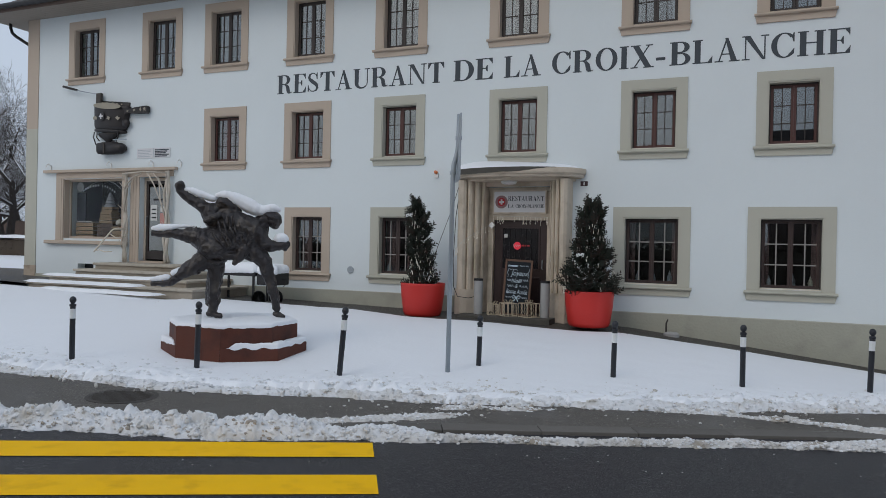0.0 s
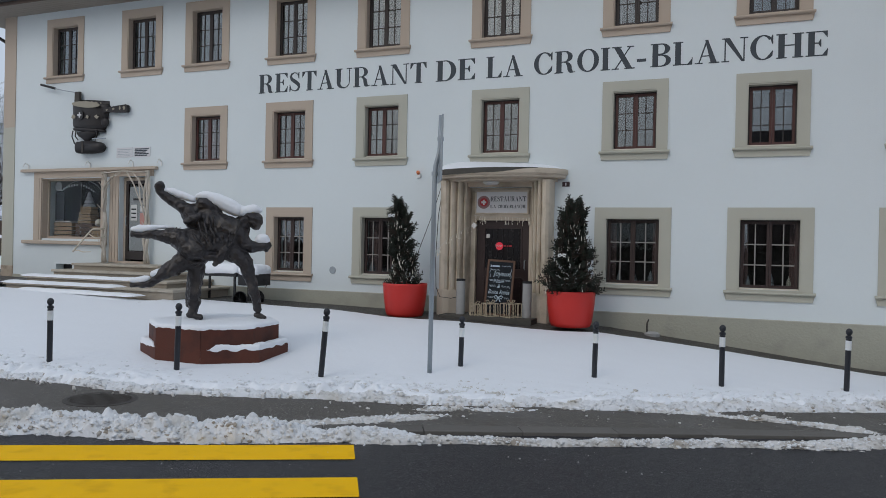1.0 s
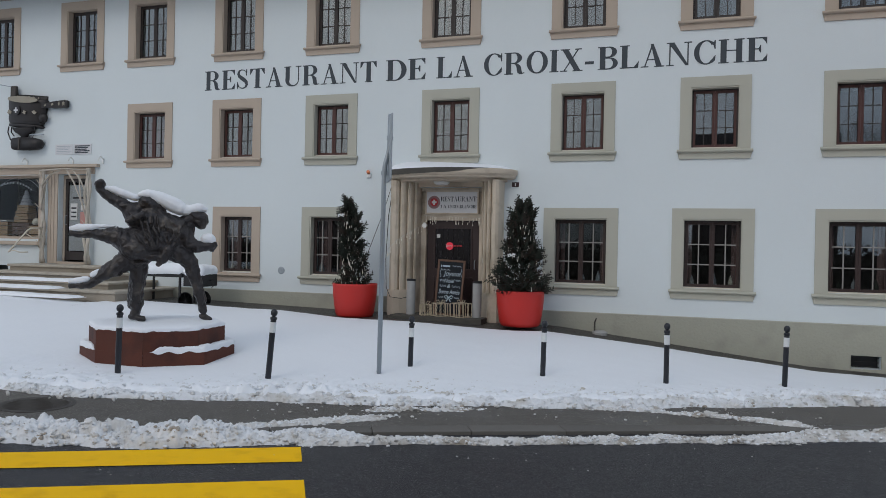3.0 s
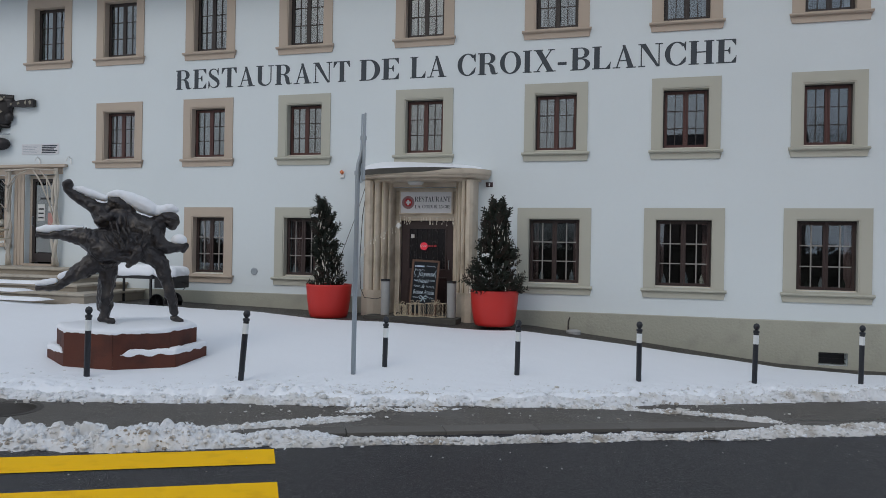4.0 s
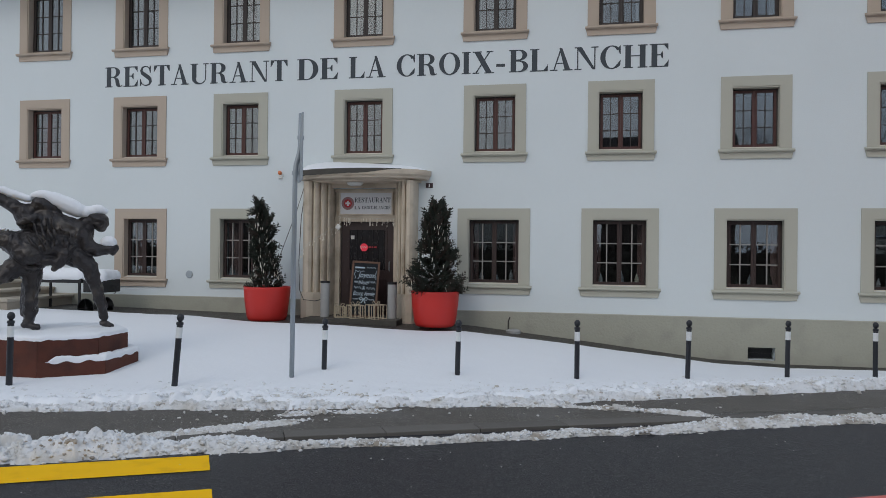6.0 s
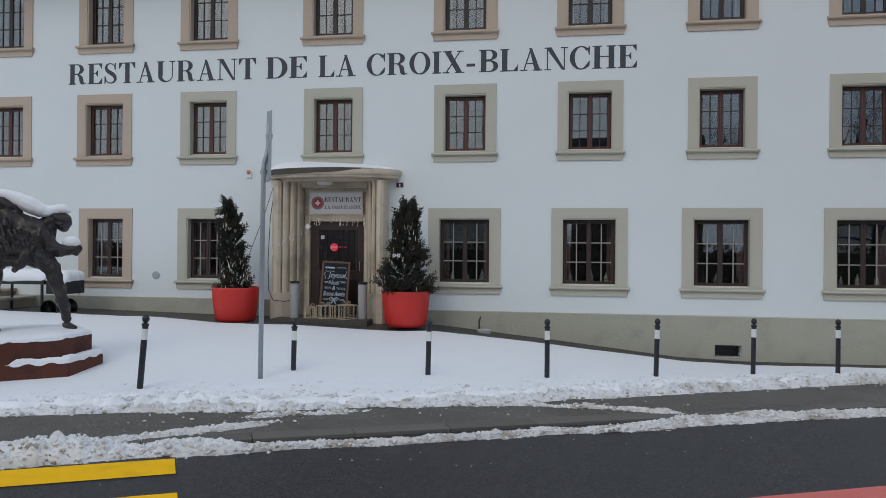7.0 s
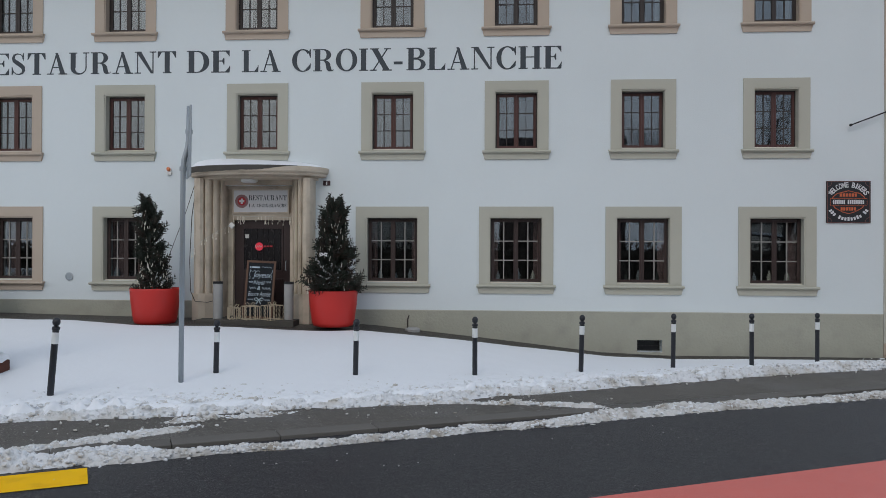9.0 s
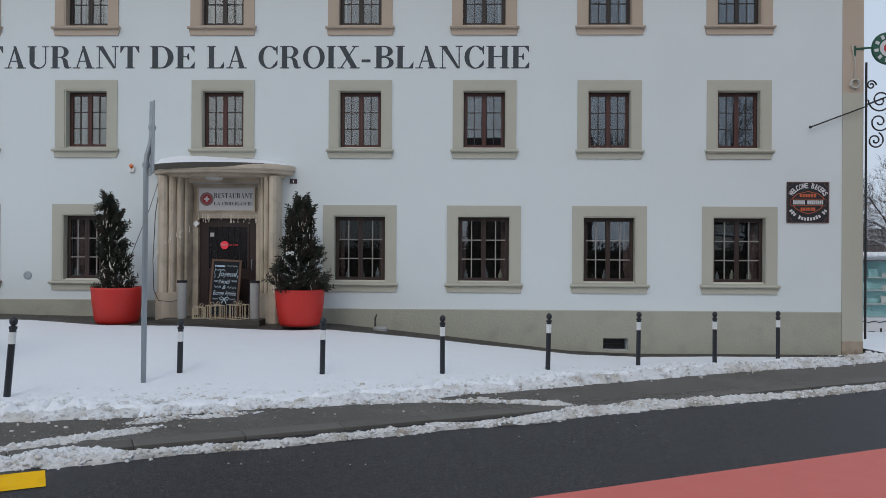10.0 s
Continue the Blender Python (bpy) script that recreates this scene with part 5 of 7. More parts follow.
# sign beside the right corner: words above, plain shapes for the emblem
DULL_RED = mat("dull red line", (0.16, 0.07, 0.06), 0.6)
bs = thing("bikers_sign", pose(6.985, -0.004, 2.81), "square black sign with orange emblem and white curved words", "sign")
part("panel", cube(-0.42, 0.42, -0.02, 0.003, -0.41, 0.41, 0.006), SIGN_BLACK, bs)
for side in range(4):
    bm = cube(-0.41, 0.41, -0.024, -0.0205, 0.395, 0.405)
    part("border_line", bm, DULL_RED, bs).matrix_local = Matrix.Rotation(radians(90 * side), 4, "Y")
shield = [(-0.34, 0.0), (-0.30, 0.10), (-0.22, 0.17), (-0.1, 0.20), (0, 0.225), (0.1, 0.20), (0.22, 0.17), (0.30, 0.10), (0.34, 0.0), (0.26, -0.12), (0.12, -0.2), (0, -0.235), (-0.12, -0.2), (-0.26, -0.12)]
part("emblem", prism(bmesh.new(), shield, -0.0225, -0.0205), SIGN_ORANGE, bs)
part("emblem_inner", prism(bmesh.new(), [(x * 0.955, z * 0.94) for x, z in shield], -0.0245, -0.023), SIGN_BLACK, bs)
part("emblem_bar", cube(-0.35, 0.35, -0.027, -0.0246, -0.068, 0.068), SIGN_ORANGE, bs)
part("emblem_band", cube(-0.345, 0.345, -0.029, -0.0272, -0.06, 0.06), SIGN_BLACK, bs)
for k in range(15):
    if k != 6:
        part("emblem_stroke", cube(-0.30 + 0.04 * k, -0.272 + 0.04 * k, -0.031, -0.0292, -0.04, 0.04), SIGN_WHITE, bs)
for sx in (-1, 1):
    for sz in (-1, 1):
        bm = bmesh.new()
        tube(bm, [(sx * (0.40 - 0.085 * math.cos(radians(15 * k))), -0.0215, sz * (0.39 - 0.085 * math.sin(radians(15 * k)))) for k in range(7)], 0.005, 5)
        part("corner_arc", bm, DULL_RED, bs)
for z, w in ((0.135, 0.34), (-0.135, 0.30)):
    for k in range(6):
        part("emblem_stroke", cube(-w / 2 + w * k / 6, -w / 2 + w * (k + 0.72) / 6, -0.027, -0.025, z - 0.032, z + 0.032), SIGN_ORANGE, bs)
wordm = list("WELCOME BIKERS")
for i, ch in enumerate(wordm):
    if ch == " ":
        continue
    a = radians(151 - 122 * i / (len(wordm) - 1))
    ob = part("letter", text_mesh(ch, 0.026 if ch == "I" else 0.058, 0.105, 0.003, SIGN_WHITE, heavy=0.025), SIGN_WHITE, bs)
    ob.matrix_local = Matrix.Translation((0.385 * math.cos(a), -0.021, 0.02 + 0.315 * math.sin(a))) @ Matrix.Rotation(radians(90) - a, 4, "Y")
for i in range(15):
    if i in (3, 12):
        continue
    a = radians(208 + 124 * i / 14)
    ob = part("letter_bar", cube(-0.019, 0.019, -0.003, 0.0, -0.03, 0.03 + 0.012 * (i % 3 == 1)), SIGN_WHITE, bs)
    ob.matrix_local = Matrix.Translation((0.385 * math.cos(a), -0.021, -0.02 + 0.315 * math.sin(a))) @ Matrix.Rotation(radians(-90) - a, 4, "Y")


# ---- bollards ----
def bollard(name_parts=None):
    b = thing("bollard", Matrix(), "anthracite steel bollard with ball top and white reflective band", "bollard", "bollards along the pavement")
    part("post", lathe([(0.036, -0.25), (0.036, 0.60), (0.036, 0.72), (0.032, 0.735)], 20), BOLLARD, b)
    part("reflective_band", lathe([(0.0372, 0.575), (0.038, 0.58), (0.038, 0.70), (0.0372, 0.705)], 20), REFLECT, b, "white reflective band")
    part("collar", lathe([(0.028, 0.73), (0.041, 0.735), (0.043, 0.75), (0.041, 0.765), (0.028, 0.772)], 20), BOLLARD, b)
    part("ball", lathe([(0.021, 0.768)] + [(0.043 * math.cos(radians(a)), 0.822 + 0.050 * math.sin(radians(a))) for a in range(-60, 91, 15)], 20), BOLLARD, b, smooth=True)
    return b


BOLLARDS = [(-8.5, -7.86, 0.85, 0, 0), (-6.72, -7.47, 0.88, 0, 1), (-4.93, -6.88, 0.90, 0.5, 4.2), (-3.63, -5.27, 0.765, 0, 1), (-1.81, -4.93, 0.80, 0, 1), (-0.19, -4.43, 0.835, 0, 0), (1.385, -3.72, 0.845, 0, 1.5), (2.97, -2.77, 0.83, 0, 1), (4.34, -2.39, 0.84, 0, 0), (5.87, -1.27, 0.80, 0, 0)]
proto = None
for x, y, h, lx, ly in BOLLARDS:
    m = pose(x, y, ground_z(x) + 0.12 + h - 0.874, lx, ly, 27)
    if proto is None:
        proto = bollard()
        proto.matrix_world = m
    else:
        copy_thing(proto, m)

# ---- sign pole with its plates seen edge-on ----
sp = thing("street_sign_pole", pose(-3.855, -5.86, ground_z(-3.85) + 0.0, 0, 0.35, 0), "tall galvanised steel sign pole standing in the snow", "sign pole")
e = Vector((3.77, -9.2, 0)).normalized()
rt = Vector((-e.y, e.x, 0))
bm = bmesh.new()
tube(bm, [(0, 0, -0.1), (0, 0, 2.85), rt * 0.01 + Vector((0, 0, 2.95)), rt * 0.045 + Vector((0, 0, 3.08)), rt * 0.06 + Vector((0, 0, 3.2)), rt * 0.065 + Vector((0, 0, 3.62))], 0.032, 16)
part("pole", bm, GALV, sp, smooth=True)
yaw = math.degrees(math.atan2(e.y, e.x)) + 5.0
bm = bmesh.new()
box(bm, -0.26, 0.26, -0.012, 0.012, 2.72, 3.60, 0.01)
pl = part("sign_plate", bm, GALV, sp, "grey sign plate seen on its edge")
pl.matrix_local = Matrix.Translation(rt * 0.065) @ pose(0, 0, 0, 0, 0, yaw)
for z in (2.83, 3.3):
    part("clamp", lathe([(0.036, -0.025), (0.044, -0.025), (0.044, 0.025), (0.036, 0.025)], 16, m=Matrix.Translation(rt * (0.0 if z < 3 else 0.065) + Vector((0, 0, z)))), GALV, sp)

# ---- statue on a rusted steel pedestal ----
SX, SY = -7.16, -6.19
SZ = 0.22
CAMA = -50.9
fw = Vector((math.cos(radians(CAMA)), math.sin(radians(CAMA)), 0))
right = Vector((-fw.y, fw.x, 0))


def octagon(radii, turn):
    return [(r * math.cos(radians(turn + 45 * k)), r * math.sin(radians(turn + 45 * k))) for k, r in enumerate(radii)]


ped = thing("pedestal", pose(SX, SY, SZ), "two-stepped octagonal pedestal of rusted weathering steel in the snow", "pedestal")
TURN8 = CAMA + 11 - 22.5
upper = octagon([0.93] * 8, TURN8)
lower = octagon([0.935, 1.07, 1.07, 1.07, 1.07, 1.07, 1.05, 0.935], TURN8)


def ring_plates(name, outline, z0, z1):
    """Each side is a steel plate of its own with a small gap at the corners."""
    n = len(outline)
    for k in range(n):
        a, b = Vector((*outline[k], 0)), Vector((*outline[(k + 1) % n], 0))
        d = (b - a).normalized()
        nrm = Vector((d.y, -d.x, 0))
        bm = bmesh.new()
        pts = [a + d * 0.002, b - d * 0.002, b - d * 0.012 - nrm * 0.02, a + d * 0.012 - nrm * 0.02]
        lo = [bm.verts.new(p + Vector((0, 0, z0))) for p in pts]
        hi = [bm.verts.new(p + Vector((0, 0, z1))) for p in pts]
        bm.faces.new(lo[::-1])
        bm.faces.new(hi)
        for i in range(4):
            bm.faces.new((lo[i], lo[(i + 1) % 4], hi[(i + 1) % 4], hi[i]))
        part(name, bm, CORTEN, ped)


ring_plates("lower_plate", lower, -0.15, 0.18)
ring_plates("upper_plate", upper, 0.15, 0.46)
bm = bmesh.new()
for o, z in ((lower, 0.17), (upper, 0.45)):
    bm.faces.new([bm.verts.new((x * 0.985, y * 0.985, z)) for x, y in o])
part("deck", bm, CORTEN, ped)


def snow_cap(outline, z, high, inset, seed, hole=None):
    """A rounded layer of snow over a polygon."""
    bm = bmesh.new()
    n = 96
    rim = []
    m = len(outline)
    for k in range(n):
        u = k / n * m
        a, b = Vector(outline[int(u) % m]), Vector(outline[(int(u) + 1) % m])
        rim.append(a.lerp(b, u % 1))
    rows = []
    for s, h in ((1.0 - inset, -0.012), (1.005 - inset, 0.25 * high), (0.985 - inset, 0.7 * high), (0.95 - inset, 0.95 * high), (0.85, high), (0.5, high * 1.05), (0.02, high * 1.05)):
        row = []
        for k, p in enumerate(rim):
            wob = 0.006 * noise.noise((p.x * 14 + seed, p.y * 14, s * 3)) + 0.008 * noise.noise((p.x * 3 + seed, p.y * 3, 0))
            dz = 0.012 * noise.noise((p.x * s * 8, p.y * s * 8, seed))
            row.append(bm.verts.new((p.x * (s + wob * (s > 0.6)), p.y * (s + wob * (s > 0.6)), z + h + dz + (0.014 * noise.noise((p.x * 12, p.y * 12, seed)) if h < 0 else 0))))
        rows.append(row)
    for r0, r1 in zip(rows, rows[1:]):
        for k in range(n):
            bm.faces.new((r0[k], r0[(k + 1) % n], r1[(k + 1) % n], r1[k]))
    bm.faces.new(rows[-1])
    return bm


ob = tagged(part("pedestal_snow", snow_cap(upper, 0.46, 0.055, 0.0, 3), SNOW, smooth=True), "even layer of snow on the pedestal top", "snow", kind="stuff")
ob.matrix_world = pose(SX, SY, SZ)


def step_snow(k0, k1, seed):
    """Snow lying on the lower step, between two corners."""
    bm = bmesh.new()
    rows = []
    n = int((k1 - k0) * 24)
    for i in range(n + 1):
        u = k0 + (k1 - k0) * i / n
        a = Vector(lower[int(u) % 8]).lerp(Vector(lower[(int(u) + 1) % 8]), u % 1)
        b = Vector(upper[int(u) % 8]).lerp(Vector(upper[(int(u) + 1) % 8]), u % 1)
        end = smooth(min(i, n - i) / 4)
        h = (0.065 + 0.03 * noise.noise((u * 4, seed, 0)) + 0.015 * noise.noise((u * 13, seed, 1))) * end
        hang = 0.03 * noise.noise((u * 6, seed, 5))
        row = []
        for s, z in ((1.02, -0.015 + hang), (1.03, h * 0.5), (0.9, h * 0.95), (0.5, h), (0.0, h * 0.8)):
            p = b + (a - b) * s
            row.append(bm.verts.new((p.x, p.y, 0.18 + max(z, -0.03) * (1 if end > 0.2 else 0.2))))
        rows.append(row)
    for r0, r1 in zip(rows, rows[1:]):
        for j in range(4):
            bm.faces.new((r0[j], r1[j], r1[j + 1], r0[j + 1]))
    bmesh.ops.recalc_face_normals(bm, faces=bm.faces)
    ob = tagged(part("step_snow", bm, SNOW, smooth=True), "ragged snow lying on the pedestal step", "snow", kind="stuff")
    ob.matrix_world = pose(SX, SY, SZ)


step_snow(0.12, 3.0, 2)
step_snow(5.0, 6.9, 6)


def at(a, h, d=0.0):
    """A place on the statue: a to the right, h above the deck, d towards the road."""
    return right * a + fw * d + Vector((0, 0, h))


body = bmesh.new()


def form(pts, radii):
    """A limb or fold: balls strung closely along a line, so that a remesh fuses them into one body."""
    pts = [at(*p) for p in pts]
    for a, b, ra, rb in zip(pts, pts[1:], radii, radii[1:]):
        n = max(2, int((b - a).length / max(0.012, 0.3 * min(ra, rb))))
        for i in range(n + 1):
            t = i / n
            bmesh.ops.create_icosphere(body, subdivisions=2, radius=ra + (rb - ra) * t, matrix=Matrix.Translation(a.lerp(b, t)))


form([(-0.80, 1.96, 0.00), (-0.78, 1.88, 0.00), (-0.68, 1.79, 0.00), (-0.54, 1.71, 0.00), (-0.40, 1.62, 0.02), (-0.32, 1.49, 0.04)], [0.078, 0.066, 0.071, 0.086, 0.115, 0.139])  # raised arm and fist
form([(-0.42, 1.46, 0.20), (-0.31, 1.52, 0.22), (-0.20, 1.55, 0.20)], [0.049, 0.049, 0.049])  # cuff of the raised sleeve
form([(-0.19, 1.73, 0.05), (-0.11, 1.69, 0.03), (-0.04, 1.61, 0.00)], [0.103, 0.107, 0.131])  # bowed head half hidden by the arm
form([(-0.10, 1.45, 0.06), (0.05, 1.39, 0.06), (0.21, 1.35, 0.05), (0.34, 1.35, 0.03)], [0.197, 0.213, 0.205, 0.148])  # upper back
form([(0.36, 1.48, 0.03), (0.47, 1.53, 0.05), (0.55, 1.51, 0.07), (0.55, 1.45, 0.09)], [0.107, 0.111, 0.111, 0.082])  # neck and head
form([(-0.36, 1.17, 0.08), (-0.15, 1.15, 0.10), (0.06, 1.17, 0.08), (0.20, 1.16, 0.06)], [0.213, 0.221, 0.221, 0.164])  # belly
form([(-0.44, 1.19, 0.10), (-0.34, 1.04, 0.10), (-0.25, 0.96, 0.08)], [0.156, 0.197, 0.164])  # seat
form([(-1.14, 1.26, 0.06), (-1.02, 1.26, 0.08), (-0.89, 1.27, 0.10), (-0.75, 1.25, 0.10), (-0.64, 1.24, 0.10), (-0.51, 1.21, 0.10), (-0.39, 1.17, 0.08)], [0.041, 0.049, 0.070, 0.090, 0.115, 0.148, 0.197])  # level leg
form([(-1.13, 0.54, 0.14), (-0.99, 0.55, 0.14), (-0.88, 0.57, 0.14), (-0.83, 0.62, 0.14), (-0.72, 0.71, 0.13), (-0.57, 0.80, 0.12), (-0.44, 0.90, 0.10), (-0.34, 1.02, 0.06)], [0.033, 0.049, 0.053, 0.066, 0.094, 0.127, 0.152, 0.172])  # low leg
form([(-0.30, 0.96, 0.06), (-0.28, 0.85, 0.06), (-0.27, 0.75, 0.06), (-0.28, 0.65, 0.06), (-0.29, 0.48, 0.05), (-0.30, 0.32, 0.04), (-0.30, 0.17, 0.03)], [0.164, 0.139, 0.123, 0.119, 0.103, 0.086, 0.074])  # standing leg
form([(-0.35, 0.10, 0.02), (-0.27, 0.10, 0.08), (-0.19, 0.08, 0.13)], [0.049, 0.049, 0.033])  # standing foot
form([(-0.26, 0.81, -0.22), (-0.31, 0.55, -0.30), (-0.31, 0.36, -0.32), (-0.31, 0.26, -0.32)], [0.115, 0.107, 0.115, 0.115])  # rear leg
form([(-0.32, 0.20, -0.32), (-0.31, 0.13, -0.30)], [0.066, 0.066])  # rear foot
form([(0.11, 1.10, 0.06), (0.28, 1.01, 0.10), (0.42, 0.87, 0.12), (0.47, 0.72, 0.12), (0.52, 0.55, 0.10), (0.57, 0.38, 0.08), (0.61, 0.19, 0.06)], [0.172, 0.144, 0.115, 0.098, 0.086, 0.080, 0.057])  # forward thigh and shin
form([(0.60, 0.10, 0.04), (0.66, 0.08, 0.08), (0.71, 0.06, 0.10)], [0.041, 0.037, 0.025])  # forward foot
form([(0.28, 1.32, 0.08), (0.38, 1.18, 0.12), (0.49, 1.12, 0.14), (0.59, 1.13, 0.14)], [0.148, 0.115, 0.094, 0.078])  # reaching arm
form([(0.63, 1.13, 0.14), (0.70, 1.13, 0.14)], [0.082, 0.086])  # reaching fist
form([(0.12, 1.07, 0.22), (0.03, 0.92, 0.24), (-0.00, 0.87, 0.24)], [0.090, 0.070, 0.053])  # hanging hand
form([(-0.05, 0.97, 0.26), (-0.12, 0.94, 0.26)], [0.057, 0.045])  # gripping fist
form([(-0.40, 1.62, 0.0), (-0.24, 1.62, 0.0), (-0.12, 1.62, 0.0)], [0.10, 0.11, 0.12])  # shoulder between arm and head
form([(-0.42, 1.16, 0.16), (-0.32, 1.06, 0.2), (-0.22, 1.06, 0.2)], [0.15, 0.17, 0.14])  # rounded hip
form([(-0.37, 0.86, 0.06), (-0.28, 0.85, 0.2), (-0.18, 0.86, 0.1)], [0.035, 0.04, 0.035])  # band of the short trousers
# folds of the cloth
form([(-0.18, 1.52, 0.24), (-0.15, 1.34, 0.32), (-0.06, 1.13, 0.32)], [0.010, 0.017, 0.012])
form([(-0.11, 1.55, 0.24), (-0.08, 1.35, 0.32), (0.01, 1.18, 0.32)], [0.010, 0.017, 0.012])
form([(-0.05, 1.55, 0.24), (-0.01, 1.33, 0.31), (0.07, 1.15, 0.30)], [0.010, 0.017, 0.012])
form([(-0.26, 1.49, 0.24), (-0.20, 1.29, 0.32), (-0.10, 1.10, 0.32)], [0.010, 0.017, 0.012])
form([(0.03, 1.52, 0.22), (0.08, 1.36, 0.30), (0.11, 1.20, 0.30)], [0.010, 0.017, 0.012])
form([(-0.43, 0.89, 0.20), (-0.29, 0.86, 0.26), (-0.15, 0.88, 0.22)], [0.010, 0.017, 0.012])
form([(0.11, 0.97, 0.24), (0.23, 1.21, 0.28), (0.28, 1.39, 0.24)], [0.010, 0.017, 0.012])
form([(-0.55, 1.37, 0.14), (-0.59, 1.24, 0.20), (-0.53, 1.09, 0.20)], [0.010, 0.017, 0.012])
form([(-0.49, 1.38, 0.20), (-0.52, 1.22, 0.26), (-0.47, 1.06, 0.26)], [0.010, 0.017, 0.012])
form([(0.34, 0.83, 0.16), (0.42, 0.71, 0.22), (0.50, 0.71, 0.18)], [0.010, 0.017, 0.012])
form([(0.16, 1.40, 0.24), (0.18, 1.28, 0.28), (0.13, 1.11, 0.29)], [0.010, 0.017, 0.012])
form([(-0.68, 1.34, 0.14), (-0.66, 1.24, 0.20), (-0.69, 1.16, 0.16)], [0.010, 0.017, 0.012])
form([(-0.40, 0.82, 0.14), (-0.34, 0.57, 0.17), (-0.34, 0.34, 0.13)], [0.010, 0.017, 0.012])
form([(-0.22, 0.80, 0.16), (-0.23, 0.57, 0.18), (-0.25, 0.32, 0.12)], [0.010, 0.017, 0.012])
form([(-0.41, 1.22, 0.26), (-0.32, 1.10, 0.32), (-0.19, 1.05, 0.34)], [0.010, 0.017, 0.012])
form([(-0.34, 1.32, 0.26), (-0.26, 1.19, 0.33), (-0.16, 1.10, 0.34)], [0.010, 0.017, 0.012])
statue = part("wrestlers_statue", body, BRONZE, smooth=True)
statue.matrix_world = pose(SX, SY, SZ + 0.47)
rm = statue.modifiers.new("fuse", "REMESH")
rm.mode, rm.voxel_size, rm.use_smooth_shade = "VOXEL", 0.012, True
sm = statue.modifiers.new("soften", "SMOOTH")
sm.factor, sm.iterations = 0.5, 2
cl_tex = bpy.data.textures.new("folds", "CLOUDS")
cl_tex.noise_scale, cl_tex.noise_depth = 0.06, 2
dp = statue.modifiers.new("folds", "DISPLACE")
dp.texture, dp.strength, dp.mid_level, dp.texture_coords = cl_tex, 0.020, 0.5, "LOCAL"
fold_tex = bpy.data.textures.new("cloth_creases", "WOOD")
fold_tex.wood_type, fold_tex.noise_scale, fold_tex.turbulence = "BANDNOISE", 0.11, 7.0
dp2 = statue.modifiers.new("creases", "DISPLACE")
dp2.texture, dp2.strength, dp2.mid_level, dp2.texture_coords = fold_tex, 0.018, 0.5, "LOCAL"
tagged(statue, "dark bronze statue of two wrestlers dusted with snow", "statue")


def limb_snow(pts, radii, seed):
    """Snow lying along the top of a limb."""
    bm = bmesh.new()
    pts = [at(*p) for p in pts]
    dense = []
    for a, b, ra, rb in zip(pts, pts[1:], radii, radii[1:]):
        for i in range(12):
            dense.append((a.lerp(b, i / 12), ra + (rb - ra) * i / 12))
    for i, (p, r) in enumerate(dense):
        r *= 1 + 0.22 * noise.noise((i * 0.3, seed, 0))
        jolt = Vector((noise.noise((i * 0.5, seed, 3)), noise.noise((i * 0.5, seed, 7)), 0.6 * noise.noise((i * 0.45, seed, 5)))) * r * 0.3
        bmesh.ops.create_icosphere(bm, subdivisions=2, radius=1, matrix=Matrix.Translation(p + jolt) @ Matrix.Diagonal((r * 1.1, r * 1.1, r, 1)))
    ob = part("statue_snow", bm, SNOW, smooth=True)
    ob.matrix_world = pose(SX, SY, SZ + 0.47)
    r2 = ob.modifiers.new("fuse", "REMESH")
    r2.mode, r2.voxel_size, r2.use_smooth_shade = "VOXEL", 0.012, True
    s2 = ob.modifiers.new("soften", "SMOOTH")
    s2.factor, s2.iterations = 0.5, 5
    return tagged(ob, "snow lying along the top of the bronze figure", "snow", "snow on the statue", "stuff")


limb_snow([(-0.71, 1.91, 0.00), (-0.61, 1.89, 0.00), (-0.48, 1.84, 0.00), (-0.32, 1.79, 0.02)], [0.033, 0.053, 0.057, 0.049], 1)
limb_snow([(-0.26, 1.84, 0.03), (-0.15, 1.85, 0.03), (-0.00, 1.79, 0.03), (0.14, 1.73, 0.03), (0.27, 1.66, 0.03), (0.39, 1.63, 0.04), (0.52, 1.68, 0.06), (0.61, 1.66, 0.07)], [0.045, 0.070, 0.094, 0.111, 0.094, 0.078, 0.070, 0.041], 2)
limb_snow([(-1.13, 1.33, 0.06), (-1.04, 1.34, 0.08), (-0.93, 1.35, 0.10), (-0.81, 1.37, 0.10), (-0.57, 1.38, 0.10)], [0.037, 0.057, 0.053, 0.037, 0.018], 3)
limb_snow([(-1.13, 0.61, 0.14), (-1.02, 0.62, 0.14), (-0.92, 0.64, 0.14)], [0.033, 0.049, 0.045], 4)
limb_snow([(-0.84, 0.70, 0.14), (-0.77, 0.74, 0.13)], [0.049, 0.049], 5)
limb_snow([(0.60, 1.21, 0.14), (0.65, 1.24, 0.14), (0.70, 1.20, 0.14)], [0.057, 0.078, 0.062], 6)


